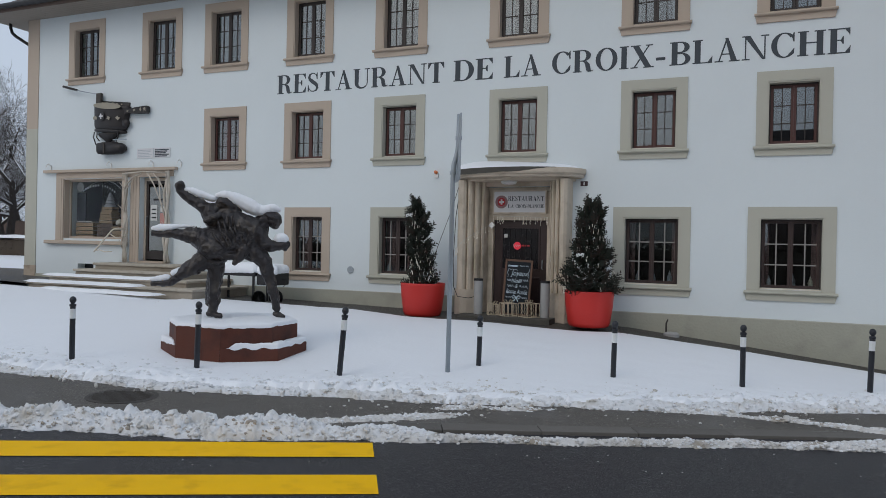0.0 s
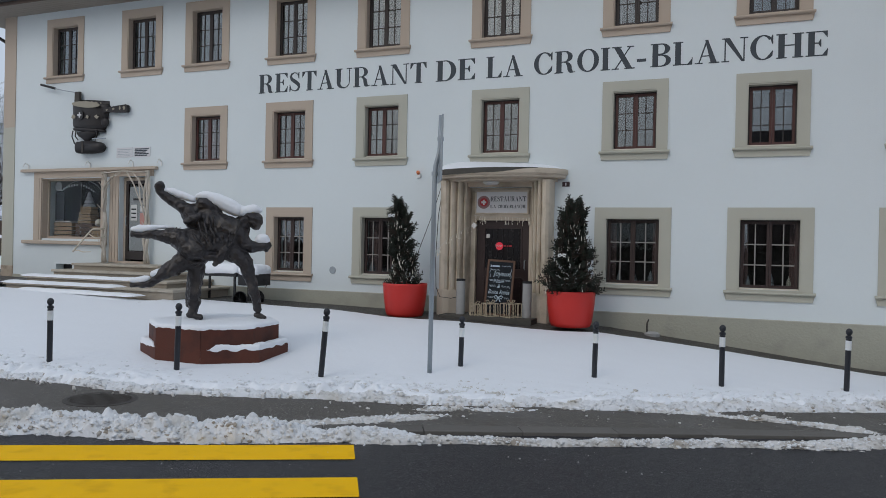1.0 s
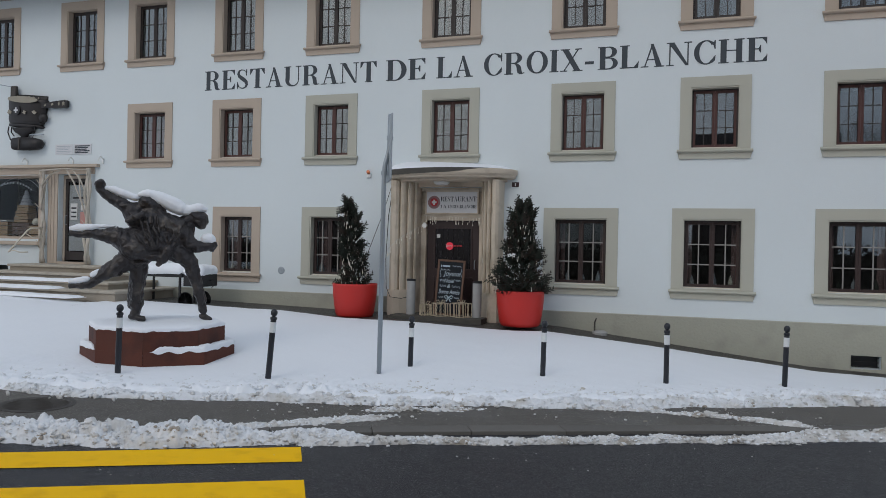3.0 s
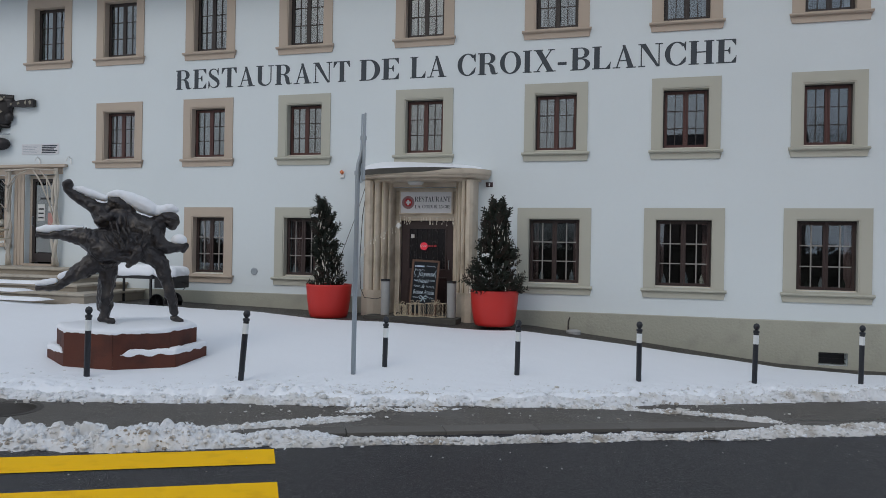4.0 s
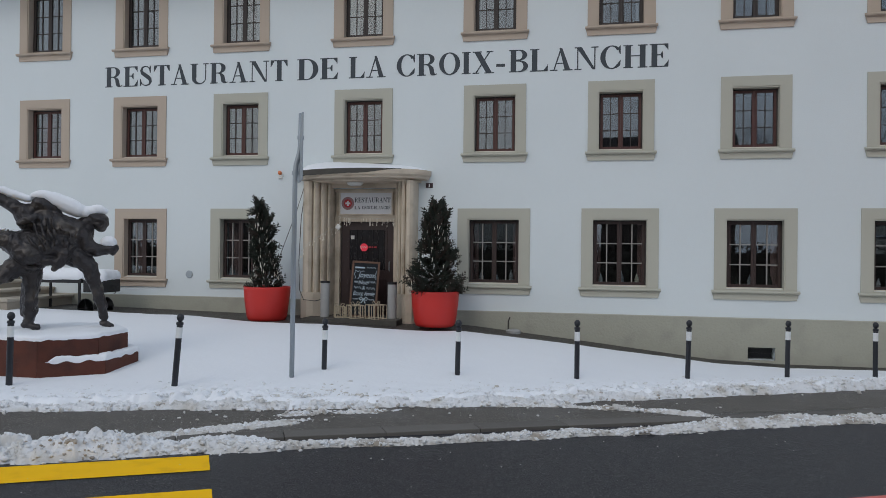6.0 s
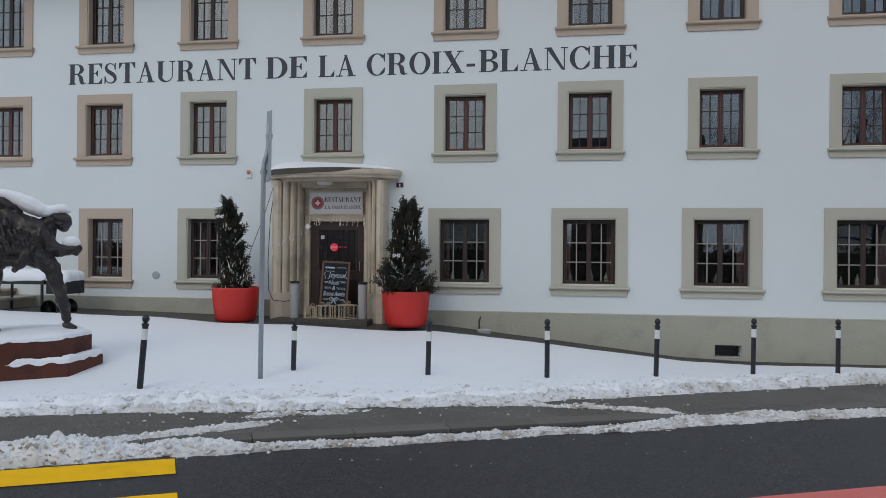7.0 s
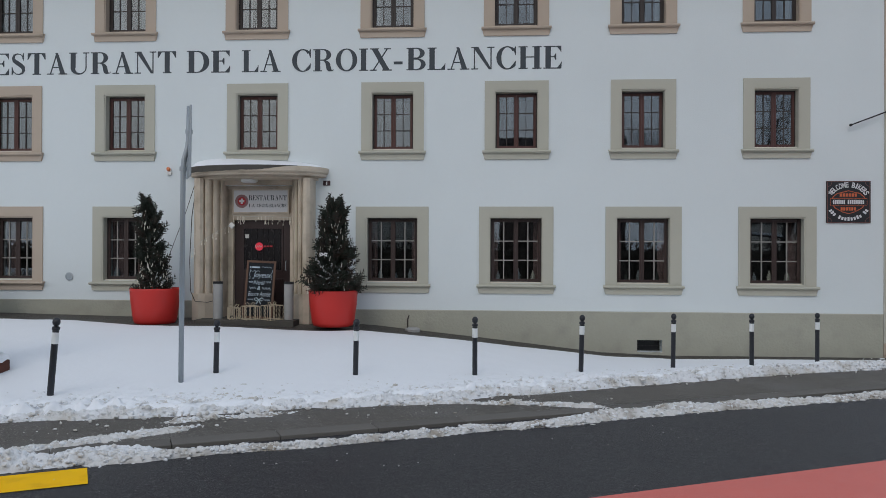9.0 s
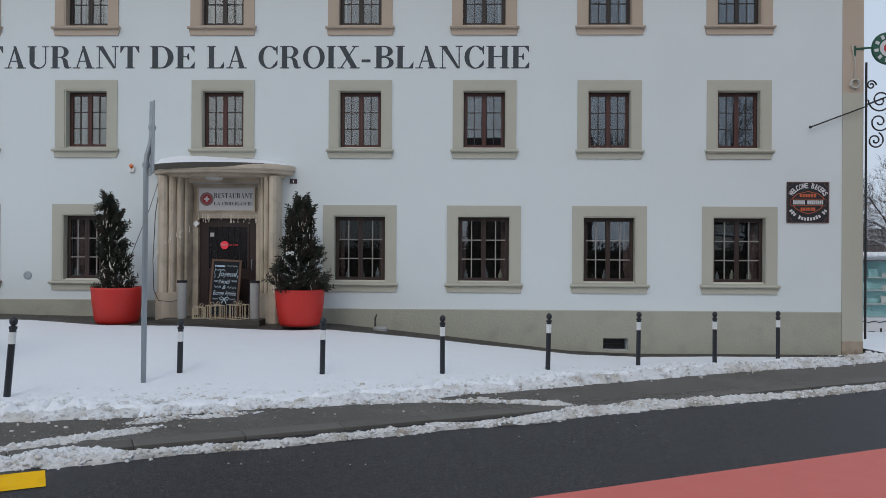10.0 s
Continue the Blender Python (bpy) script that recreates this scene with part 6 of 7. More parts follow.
# ---- planters with conifers ----
def planter(x, y, z, tall, wide, seed, bushy, lean, label):
    p = thing("planter", pose(x, y, z), "large round red plastic planter on the path", "planter", "red planters")
    part("pot", lathe([(0.33, 0.0), (0.37, 0.015), (0.40, 0.08), (0.445, 0.40), (0.462, 0.62), (0.465, 0.67), (0.458, 0.685), (0.44, 0.68), (0.43, 0.62), (0.001, 0.60)], 48), POT_RED, p, smooth=True)
    part("soil", lathe([(0.43, 0.615), (0.3, 0.63), (0.001, 0.64)], 24), SOIL, p)
    r = random.Random(seed)
    c = thing("potted_conifer", pose(x, y, z + 0.63), label, "conifer")
    bm = bmesh.new()
    tube(bm, [(0, 0, -0.05), (lean * 0.5, 0, tall * 0.5), (lean * 0.95, 0.0, tall * 0.95)], [0.035, 0.025, 0.008], 8)
    part("trunk", bm, BARK, c)

    def rad(u):
        if bushy:
            return wide * lerp_table(u, [(0, 0.95), (0.08, 1.12), (0.22, 1.0), (0.38, 0.72), (0.6, 0.56), (0.8, 0.44), (0.92, 0.28), (1, 0.08)])
        return wide * lerp_table(u, [(0, 1.1), (0.1, 1.2), (0.2, 0.92), (0.45, 0.85), (0.65, 0.80), (0.8, 0.62), (0.9, 0.30), (1, 0.06)])

    sets = {"foliage": [], "browned_foliage": []}

    def spray(a, u, reach, ln):
        base = Vector((math.cos(a) * reach + lean * u, math.sin(a) * reach, u * tall))
        out = Vector((math.cos(a) + r.gauss(0, 0.25), math.sin(a) + r.gauss(0, 0.25), r.uniform(0.0, 1.1) + u * u * 2.2)).normalized()
        sets["browned_foliage" if r.random() < (0.3 if bushy else 0.18) else "foliage"].append((base, out, ln))

    for i in range(1150 if bushy else 800):
        u = r.random() ** (1.2 if bushy else 0.95) * 0.97
        a = r.uniform(0, 2 * math.pi)
        lump = 1 + 0.45 * noise.noise((math.cos(a) * 1.8, math.sin(a) * 1.8, u * 6 + seed))
        spray(a, u, rad(u) * 0.86 * lump * math.sqrt(r.random()), r.uniform(0.08, 0.18))
    # boughs that stand out of the outline, each a fan of sprays
    for i in range(78 if bushy else 46):
        u = r.random() ** (1.15 if bushy else 0.85)
        a = r.uniform(0, 2 * math.pi)
        jut = rad(u) * r.uniform(0.72, 1.12)
        for k in range(r.randint(5, 9)):
            spray(a + r.gauss(0, 0.16), min(1.0, u + r.gauss(0, 0.012)), jut * r.uniform(0.78, 1.0), r.uniform(0.12, 0.27) * (0.8 if u > 0.85 else 1.0))
    for i in range(9):
        spray(r.uniform(0, 6.28), r.uniform(0.94, 1.0), r.uniform(0.0, 0.10), r.uniform(0.14, 0.24))
    for name, sprays in sets.items():
        verts, faces = [], []
        for base, out, ln in sprays:
            side = out.cross(Vector((r.uniform(-1, 1), r.uniform(-1, 1), r.uniform(-1, 1)))).normalized()
            nrm = out.cross(side)
            for k in range(7):
                t = k / 7
                root = base + out * ln * t
                s = -1 if k % 2 else 1
                w = ln * 0.36 * (1 - 0.6 * t) * r.uniform(0.7, 1.3)
                tip = root + out * w * 0.9 + side * s * w + nrm * r.uniform(-0.35, 0.35) * w
                b = (out * 0.3 - side * s * 0.5).normalized() * 0.019
                n0 = len(verts)
                verts += [root - b - nrm * 0.002, root + b + nrm * 0.002, tip]
                faces.append((n0, n0 + 1, n0 + 2))
        me = bpy.data.meshes.new(name)
        me.from_pydata(verts, [], faces)
        mm = NEEDLE if name == "foliage" else NEEDLE_BROWN
        me.materials.append(mm)
        tagged(part(name, me, mm, c), kind="stuff")
    # light string wound round
    lt = thing("tree_lights", pose(x, y, z + 0.63), "unlit white string lights wound round the conifer", "fairy lights")
    bm = bmesh.new()
    for i in range(130):
        u = r.random() * 0.92
        a = r.uniform(0, 2 * math.pi)
        q = rad(u) * r.uniform(0.95, 1.15)
        p0 = Vector((math.cos(a) * q + lean * u, math.sin(a) * q, u * tall))
        tube(bm, [p0, p0 + Vector((r.uniform(-0.02, 0.02), r.uniform(-0.02, 0.02), -r.uniform(0.04, 0.11)))], [0.004, 0.0065], 5)
    tagged(part("bulbs", bm, BULB, lt), kind="stuff")
    bmesh_pts = [(rad(u) * 1.0 * math.cos(u * 40) + lean * u, rad(u) * 1.0 * math.sin(u * 40), u * tall) for u in [k / 120 * 0.9 for k in range(121)]]
    bm = bmesh.new()
    tube(bm, bmesh_pts, 0.004, 4)
    part("cable", bm, CABLE, lt)


planter(-6.46, -1.0, 0.40, 1.72, 0.24, 4, False, -0.20, "slim dark green conifer in a red planter")
planter(-2.97, -1.0, 0.385, 1.73, 0.44, 9, True, 0.03, "bushy dark conifer with brown sprays in a red planter")
for x, z, y in ((-6.72, 2.48, -1.18), (-3.07, 1.74, -1.40)):
    b = thing("ribbon_bow", pose(x, y, z), "small white ribbon bow tied on the conifer", "decoration")
    for s in (-1, 1):
        bm = bmesh.new()
        tube(bm, [(0, 0, 0), (0.035 * s, 0, 0.03), (0.065 * s, 0, 0.025), (0.06 * s, 0, -0.02), (0.02 * s, 0, -0.005)], [0.012, 0.018, 0.018, 0.016, 0.01], 8)
        part("loop", bm, REFLECT, b)
# stub by the wall
st = thing("tap_stub", pose(-1.62, -0.30, 0.24), "short rusty iron stub beside the planter", "pipe")
bm = bmesh.new()
tube(bm, [(0, 0, -0.1), (0, 0, 0.22), (0.03, 0, 0.30)], [0.018, 0.016, 0.012], 8)
part("pipe", bm, CAST, st)
part("foot", lathe([(0.14, -0.08), (0.15, 0.03), (0.10, 0.06), (0.001, 0.06)], 16, m=pose(0.1, 0, 0)), CONCRETE, st)

# ---- cart behind the statue ----
cart = thing("market_cart", pose(-10.94, -1.0, 0.42), "black handcart with spoked wheels under a thick cover of snow", "cart")
part("tray", cube(-0.83, 0.43, -0.30, 0.30, 0.66, 0.76, 0.01), IRON, cart)
part("side_box", cube(0.46, 0.95, -0.28, 0.28, 0.47, 0.74, 0.015), IRON, cart)
for x, y in ((-0.76, -0.26), (-0.76, 0.26), (0.36, -0.26), (0.36, 0.26)):
    part("leg", cube(x - 0.02, x + 0.02, y - 0.02, y + 0.02, -0.1, 0.66), IRON, cart)
part("shelf", cube(-0.74, 0.34, -0.24, 0.24, 0.06, 0.085), IRON, cart)
for y in (-0.32, 0.32):
    w = part("wheel", lathe([(0.183, -0.01), (0.195, -0.01), (0.195, 0.01), (0.183, 0.01), (0.183, -0.01)], 32, m=Matrix.Translation((0.56, y, 0.15)) @ m90), IRON, cart)
    for k in range(8):
        bm = bmesh.new()
        a = radians(45 * k + 10)
        tube(bm, [(0.56, y, 0.15), (0.56 + 0.18 * math.cos(a), y, 0.15 + 0.18 * math.sin(a))], 0.004, 6)
        part("spoke", bm, IRON, w)
bm = bmesh.new()
tube(bm, [(0.95, 0.0, 0.60), (1.03, 0.0, 0.60), (1.03, 0.0, 0.46), (1.0, 0, 0.44)], 0.012, 6)
part("handle", bm, IRON, cart)
for x0, x1, z in ((-0.86, 0.45, 0.76), (0.45, 0.96, 0.74)):
    bm = bmesh.new()
    for i in range(60):
        r = random.Random(i)
        px = x0 + 0.1 + (x1 - x0 - 0.2) * (i % 15) / 14
        py = -0.22 + 0.15 * (i // 15)
        rr = 0.13 + 0.03 * noise.noise((px * 3, py * 3, 1))
        bmesh.ops.create_icosphere(bm, subdivisions=2, radius=1, matrix=pose(px - 10.94, py - 1.0, 0.42 + z + 0.07) @ Matrix.Diagonal((rr, rr, rr * 1.15, 1)))
    ob = tagged(part("cart_snow", bm, SNOW, smooth=True), "thick rounded snow on the handcart", "snow", kind="stuff")
    rm2 = ob.modifiers.new("fuse", "REMESH")
    rm2.mode, rm2.voxel_size, rm2.use_smooth_shade = "VOXEL", 0.03, True
    sm2 = ob.modifiers.new("soften", "SMOOTH")
    sm2.iterations = 6

# ---- shop front at the left end ----
shop = thing("shop_window", pose(0, 0, 0), "shop display window in a beige stone surround with crates inside", "window", kind="structure")
part("lintel_ledge", cube(-18.85, -14.0, -0.12, -0.002, 3.70, 3.78, 0.012), TAN, shop)
part("head", cube(-18.42, -14.15, -0.025, -0.002, 3.54, 3.70), TAN, shop)
for x0, x1 in ((-18.42, -18.30), (-18.29, -18.20), (-18.19, -18.12), (-15.92, -15.82)):
    part("jamb", cube(x0, x1, -0.03 - 0.008 * (x0 > -18.3), -0.002, 1.80, 3.54, 0.006), TAN, shop)
part("sill", cube(-18.78, -15.70, -0.12, -0.002, 1.70, 1.80, 0.02), TAN, shop)
part("frame", cube(-18.10, -18.05, 0.16, 0.21, 1.87, 3.51), TAN, shop)
part("frame", cube(-15.99, -15.94, 0.16, 0.21, 1.87, 3.51), TAN, shop)
part("frame", cube(-18.05, -15.99, 0.16, 0.21, 1.87, 1.92), TAN, shop)
part("frame", cube(-18.05, -15.99, 0.16, 0.21, 3.46, 3.51), TAN, shop)
for x0, x1, z0, z1 in ((-18.12, -18.105, 1.875, 3.505), (-15.935, -15.92, 1.875, 3.505), (-18.105, -15.935, 1.86, 1.87), (-18.105, -15.935, 3.505, 3.52)):
    part("reveal", cube(x0, x1, -0.003, 0.158, z0, z1), TAN, shop)
p = part("pane", cube(-18.05, -15.99, 0.18, 0.186, 1.92, 3.46), SHOP_GLASS, shop)
p.visible_shadow = False
# curved shop lettering that cannot be read: pale bars
for i in range(13):
    a = radians(122 - 66 * i / 12 - (2.5 if i > 6 else 0))
    ob = part("letter_bar", cube(-0.02, 0.02, -0.002, 0.0, -0.026, 0.026), GALV, shop)
    ob.matrix_local = Matrix.Translation((-17.03 + 1.05 * math.cos(a), 0.177, 2.42 + 0.93 * math.sin(a))) @ Matrix.Rotation(radians(90) - a, 4, "Y")
bm = bmesh.new()
tube(bm, [(-16.95 + 1.05 * math.cos(radians(125 - 85 * k / 20)), 0.175, 2.55 + 0.93 * math.sin(radians(135 - 90 * k / 20))) for k in range(21)], 0.006, 5)
part("letter_arc", bm, GALV, shop)
part("floor_board", cube(-18.1, -15.94, 0.425, 1.3, 1.80, 1.86), CRATE, shop)
# added board, near-black to hold the shade deep in the shop
part("back_panel", cube(-18.11, -15.93, 1.32, 1.36, 1.82, 3.55), mat("near-black shade of the shop depth", (0.028, 0.030, 0.036), 0.9), shop)


def crate(x, y, z, w, h, d, turn=0, m=CRATE):
    c = thing("wooden_crate", pose(x, y, z, 0, 0, turn), "pale slatted wooden crate in the shop display", "crate", "display crates")
    n = max(2, int(h / 0.10))
    for i in range(n):
        part("slat", cube(-w / 2, w / 2, -d / 2 - 0.008, -d / 2 + 0.008, h * i / n + 0.008, h * (i + 1) / n - 0.008), m, c)
        for s in (-1, 1):
            part("slat", cube(s * (w / 2 - 0.008) - 0.007, s * (w / 2 - 0.008) + 0.007, -d / 2 + 0.009, d / 2, h * i / n + 0.008, h * (i + 1) / n - 0.008), m, c)
    part("base", cube(-w / 2, w / 2, -d / 2 + 0.01, d / 2, 0.0, 0.02), m, c)
    return c


crate(-17.72, 0.50, 1.86, 0.62, 0.46, 0.3, 4)
crate(-16.42, 0.50, 1.86, 0.62, 0.36, 0.3, -5)
crate(-16.92, 0.50, 2.30, 0.46, 0.16, 0.3, 2)
crate(-16.92, 0.51, 2.46, 0.44, 0.16, 0.28, -3)
crate(-16.92, 0.52, 2.62, 0.36, 0.15, 0.26, 5)
crate(-16.95, 0.52, 1.86, 0.60, 0.43, 0.3, 0, HOUSE_BROWN)
crate(-16.62, 0.95, 2.25, 0.40, 0.75, 0.1, -8, HOUSE_BROWN)
snow_lid = tagged(part("cotton_snow", cube(-18.02, -17.42, 0.34, 0.68, 2.325, 2.36, 0.015), PAPER), "white cotton sheet on a display crate", "decoration")
pn = thing("pennant", pose(-16.22, 0.6, 2.95), "small pale triangular pennant hanging in the display", "decoration")
part("cloth", prism(bmesh.new(), [(-0.12, 0.12), (0.12, 0.12), (0.0, -0.2)], -0.004, 0.004), PAPER, pn)
part("mark", prism(bmesh.new(), [(-0.06, 0.07), (0.06, 0.07), (0.0, -0.09)], -0.008, -0.005), COPPER, pn)
for x, z, s in ((-17.12, 2.30, 0.10), (-16.55, 2.23, 0.09), (-16.30, 2.23, 0.07)):
    f = thing("plush_bundle", pose(x, 0.5, z), "small rounded cream ornament in the display", "decoration", "display ornaments")
    part("body", lathe([(0.001, 0), (s, 0.02), (s * 1.1, s), (s * 0.7, s * 1.9), (0.001, s * 2.2)], 14), CREAM, f, smooth=True)
tri = thing("stacked_tree_ornament", pose(-16.93, 0.52, 2.77), "small stepped wooden tree ornament on crates", "decoration")
for i in range(4):
    part("tier", lathe([(0.17 - 0.035 * i, 0.10 * i), (0.13 - 0.03 * i, 0.10 * i + 0.07), (0.03, 0.10 * i + 0.10)], 14), CURTAIN, tri)
dm = thing("hanging_plate", pose(-18.02, 0.46, 3.34), "round pale plate hanging in the shop display", "decoration")
part("plate", lathe([(0.001, 0.0), (0.125, 0.0), (0.135, 0.012), (0.12, 0.02), (0.001, 0.016)], 28, m=m90), PAPER, dm)
part("cord", cube(-0.004, 0.004, 0.0, 0.008, 0.17, 0.40), CABLE, dm)
part("hanging_board", cube(-0.16, 0.18, 0.03, 0.05, -1.1, -0.16), mat("slate blue board", (0.05, 0.06, 0.075), 0.8), dm)
for x, y, z, s, m in ((-17.2, 0.5, 1.86, 0.13, NEEDLE), (-17.0, 0.46, 1.86, 0.11, NEEDLE_BROWN), (-16.78, 0.5, 1.86, 0.14, NEEDLE), (-16.25, 0.5, 2.21, 0.10, NEEDLE_BROWN)):
    d = thing("greenery_bundle", pose(x, y, z), "bundle of dark greenery in the shop display", "decoration", "display greenery")
    bm = bmesh.new()
    rr = random.Random(int(x * 100))
    for i in range(60):
        v = Vector((rr.gauss(0, 1), rr.gauss(0, 1), abs(rr.gauss(0, 1)))).normalized()
        tube(bm, [Vector((0, 0, 0.02)), v * s * 1.6 + Vector((0, 0, 0.04))], [0.012, 0.002], 4)
    part("sprigs", bm, m, d)

sd = thing("door_2", pose(-14.80, 0.16, 1.30), "glazed shop door with notices, framed in dark wood", "door", kind="structure")
part("frame", cube(-0.50, -0.43, -0.01, 0.06, 0.0, 2.22), TAN, sd)
part("frame", cube(0.43, 0.50, -0.01, 0.06, 0.0, 2.22), TAN, sd)
part("frame", cube(-0.43, 0.43, -0.01, 0.06, 2.14, 2.22), TAN, sd)
part("leaf_stile", cube(-0.43, -0.35, 0.0, 0.05, 0.04, 2.14), WOOD_DARK, sd)
part("leaf_stile", cube(0.35, 0.43, 0.0, 0.05, 0.04, 2.14), WOOD_DARK, sd)
part("leaf_rail", cube(-0.35, 0.35, 0.0, 0.05, 0.04, 0.26), WOOD_DARK, sd)
part("leaf_rail", cube(-0.35, 0.35, 0.0, 0.05, 2.06, 2.14), WOOD_DARK, sd)
p = part("pane", cube(-0.35, 0.35, 0.02, 0.026, 0.26, 2.06), SHOP_GLASS, sd)
p.visible_shadow = False
part("blind", cube(-0.335, 0.335, 0.028, 0.034, 0.28, 1.98), mat("grey door blind", (0.36, 0.37, 0.375), 0.9, vary=0.08, scale=2), sd, "pale blind behind the glass")
part("notice", cube(-0.28, -0.06, 0.012, 0.018, 1.08, 1.50), PAPER, sd)
part("notice", cube(0.04, 0.30, 0.012, 0.018, 0.80, 1.28), PAPER_RED, sd)
part("notice_bar", cube(-0.20, 0.22, 0.012, 0.018, 1.62, 1.67), SIGN_BLACK, sd)
for k in range(3):
    part("letter_bar", cube(-0.25, -0.09, 0.008, 0.0115, 1.14 + 0.11 * k, 1.18 + 0.11 * k), SIGN_BLACK, sd)
part("letter_bar", cube(0.05, 0.29, 0.012, 0.018, 1.32, 1.46), PAPER, sd)
bm = bmesh.new()
tube(bm, [(-0.39, -0.005, 0.95), (-0.39, -0.05, 0.97), (-0.39, -0.05, 1.17), (-0.39, -0.005, 1.19)], 0.010, 6)
part("door_handle", bm, GALV, sd)
for x0, x1 in ((-15.62, -15.52), (-15.51, -15.42), (-15.41, -15.31)):
    part("door_pilaster", cube(x0 + 14.80, x1 + 14.80, -0.19, -0.162, -0.05, 2.24, 0.008), TAN, sd)
part("sill_stone", cube(-0.55, 0.55, -0.18, 0.14, -0.06, 0.0, 0.008), TAN, sd)

# branch arch round the shop door
arch = thing("branch_arch", pose(0, 0, 0), "rustic arch of pale peeled branches round the shop door", "arch")
rr = random.Random(5)
for x in (-15.72, -14.24):
    for k in range(3):
        bm = bmesh.new()
        ox, oy = rr.uniform(-0.05, 0.05), -0.14 + rr.uniform(-0.04, 0.04)
        tube(bm, [(x + ox + 0.035 * math.sin(z * 1.3 + k * 2), oy + 0.02 * math.cos(z + k), 1.25 + 2.42 * z / 12) for z in range(13)], [0.042 - 0.001 * z for z in range(13)], 8)
        part("post_branch", bm, BIRCH, arch, smooth=True)
for k, (a, b, c) in enumerate((((-15.72, 3.2), (-15.45, 3.5), (-15.1, 3.62)), ((-15.7, 2.6), (-15.6, 3.2), (-15.3, 3.6)), ((-14.24, 3.0), (-14.45, 3.4), (-14.7, 3.62)), ((-14.24, 2.4), (-14.4, 2.9), (-14.5, 3.5)), ((-15.75, 3.62), (-15.0, 3.66), (-14.2, 3.62)), ((-14.9, 3.64), (-14.6, 3.3), (-14.35, 2.7)))):
    bm = bmesh.new()
    tube(bm, [(a[0], -0.17, a[1]), (b[0], -0.17 - 0.01 * k, b[1]), (c[0], -0.17, c[1])], [0.022, 0.018, 0.014], 7)
    part("twig", bm, BIRCH, arch, smooth=True)
for i in range(14):
    bm = bmesh.new()
    x = -15.72 if i % 2 else -14.24
    z = rr.uniform(1.5, 3.5)
    tube(bm, [(x, -0.18, z), (x + rr.uniform(-0.12, 0.12), -0.24, z + rr.uniform(0.1, 0.3))], [0.014, 0.006], 6)
    part("twig", bm, BIRCH, arch, smooth=True)

# hooks above the shop, plaques
for x in (-18.66, -16.35, -14.85, -13.9):
    h = thing("sign_hook", pose(x, -0.01, 3.86), "small white bracket hook above the shop", "hook", "hooks above the shop")
    part("plate", cube(-0.02, 0.02, -0.012, 0.008, -0.07, 0.07, 0.004), WHITE_PAINT, h)
    bm = bmesh.new()
    tube(bm, [(0, -0.01, 0.05), (0.03, -0.12, 0.10), (0.05, -0.18, 0.05), (0.03, -0.2, -0.02)], 0.012, 6)
    part("arm", bm, WHITE_PAINT, h)
for k, (x0, x1) in enumerate(((-15.42, -14.86), (-14.83, -14.28))):
    h = thing("small_plaque", pose((x0 + x1) / 2, -0.004, 4.17), "pale wall plaque with rows of tiny illegible text" if k == 0 else "grey wall plaque with dense dark illegible text", "sign", "plaques above the shop")
    w = (x1 - x0) / 2
    part("plate", cube(-w, w, -0.014, 0.003, -0.13, 0.13, 0.003), SIGN_WHITE, h)
    for i in range(5):
        part("letter_bar", cube(-w + 0.04, w - 0.04 - 0.1 * (i % 3) * 0.5, -0.017, -0.0142, 0.08 - 0.042 * i - (0.006 + 0.009 * k), 0.08 - 0.042 * i + (0.006 + 0.009 * k)), LETTER if k else GALV, h)

# wall ornament: a fondue pot on its burner with a fork
pot = thing("fondue_pot_ornament", pose(-16.34, -0.03, 5.19), "dark sheet-metal fondue pot with burner and long fork on the wall", "wall ornament")
TILT = Matrix.Rotation(radians(5), 4, "Y")
FLAT = Matrix.Diagonal((1.20, 0.34, 1, 1))
part("bowl", lathe([(0.40, -0.36), (0.47, -0.33), (0.50, -0.24), (0.51, -0.05), (0.535, 0.16), (0.55, 0.30), (0.53, 0.31), (0.51, 0.27), (0.001, 0.24)], 40, m=TILT @ FLAT), COPPER, pot, smooth=True)
part("back_rim", lathe([(0.52, 0.28), (0.55, 0.29), (0.545, 0.42), (0.525, 0.42), (0.52, 0.28)], 40, m=TILT @ Matrix.Translation((0, 0.02, 0.0)) @ Matrix.Diagonal((1.12, 0.12, 1, 1))), COPPER, pot, smooth=True)
part("fondue", lathe([(0.001, 0.0), (0.50, 0.0), (0.50, 0.01), (0.001, 0.012)], 36, m=TILT @ Matrix.Translation((0, -0.192, 0.275)) @ m90 @ Matrix.Diagonal((1.0, 0.17, 1, 1))), COPPER_IN, pot, "faded cream surface in the pot")
bm = bmesh.new()
prism(bm, [(0.57, 0.19), (0.72, 0.165), (0.95, 0.20), (1.34, 0.225), (1.38, 0.20), (1.38, 0.05), (1.34, 0.025), (0.95, 0.035), (0.72, 0.055), (0.57, 0.04)], -0.12, -0.02)
part("handle", bm, COPPER, pot)
part("foot_rim", lathe([(0.40, -0.43), (0.47, -0.42), (0.49, -0.38), (0.47, -0.35), (0.40, -0.35)], 32, m=TILT @ FLAT), COPPER, pot, smooth=True)
part("side_spout", lathe([(0.001, -0.12), (0.10, -0.09), (0.13, 0.0), (0.10, 0.08), (0.001, 0.10)], 16, m=Matrix.Translation((0.60, -0.08, -0.20)) @ Matrix.Diagonal((1, 0.6, 1.1, 1))), COPPER, pot, smooth=True)
for a, mid, b in (((-0.50, -0.40), (-0.50, -0.56), (-0.42, -0.76)), ((0.36, -0.40), (0.40, -0.56), (0.30, -0.74)), ((-0.40, -0.42), (-0.38, -0.56), (-0.30, -0.66))):
    bm = bmesh.new()
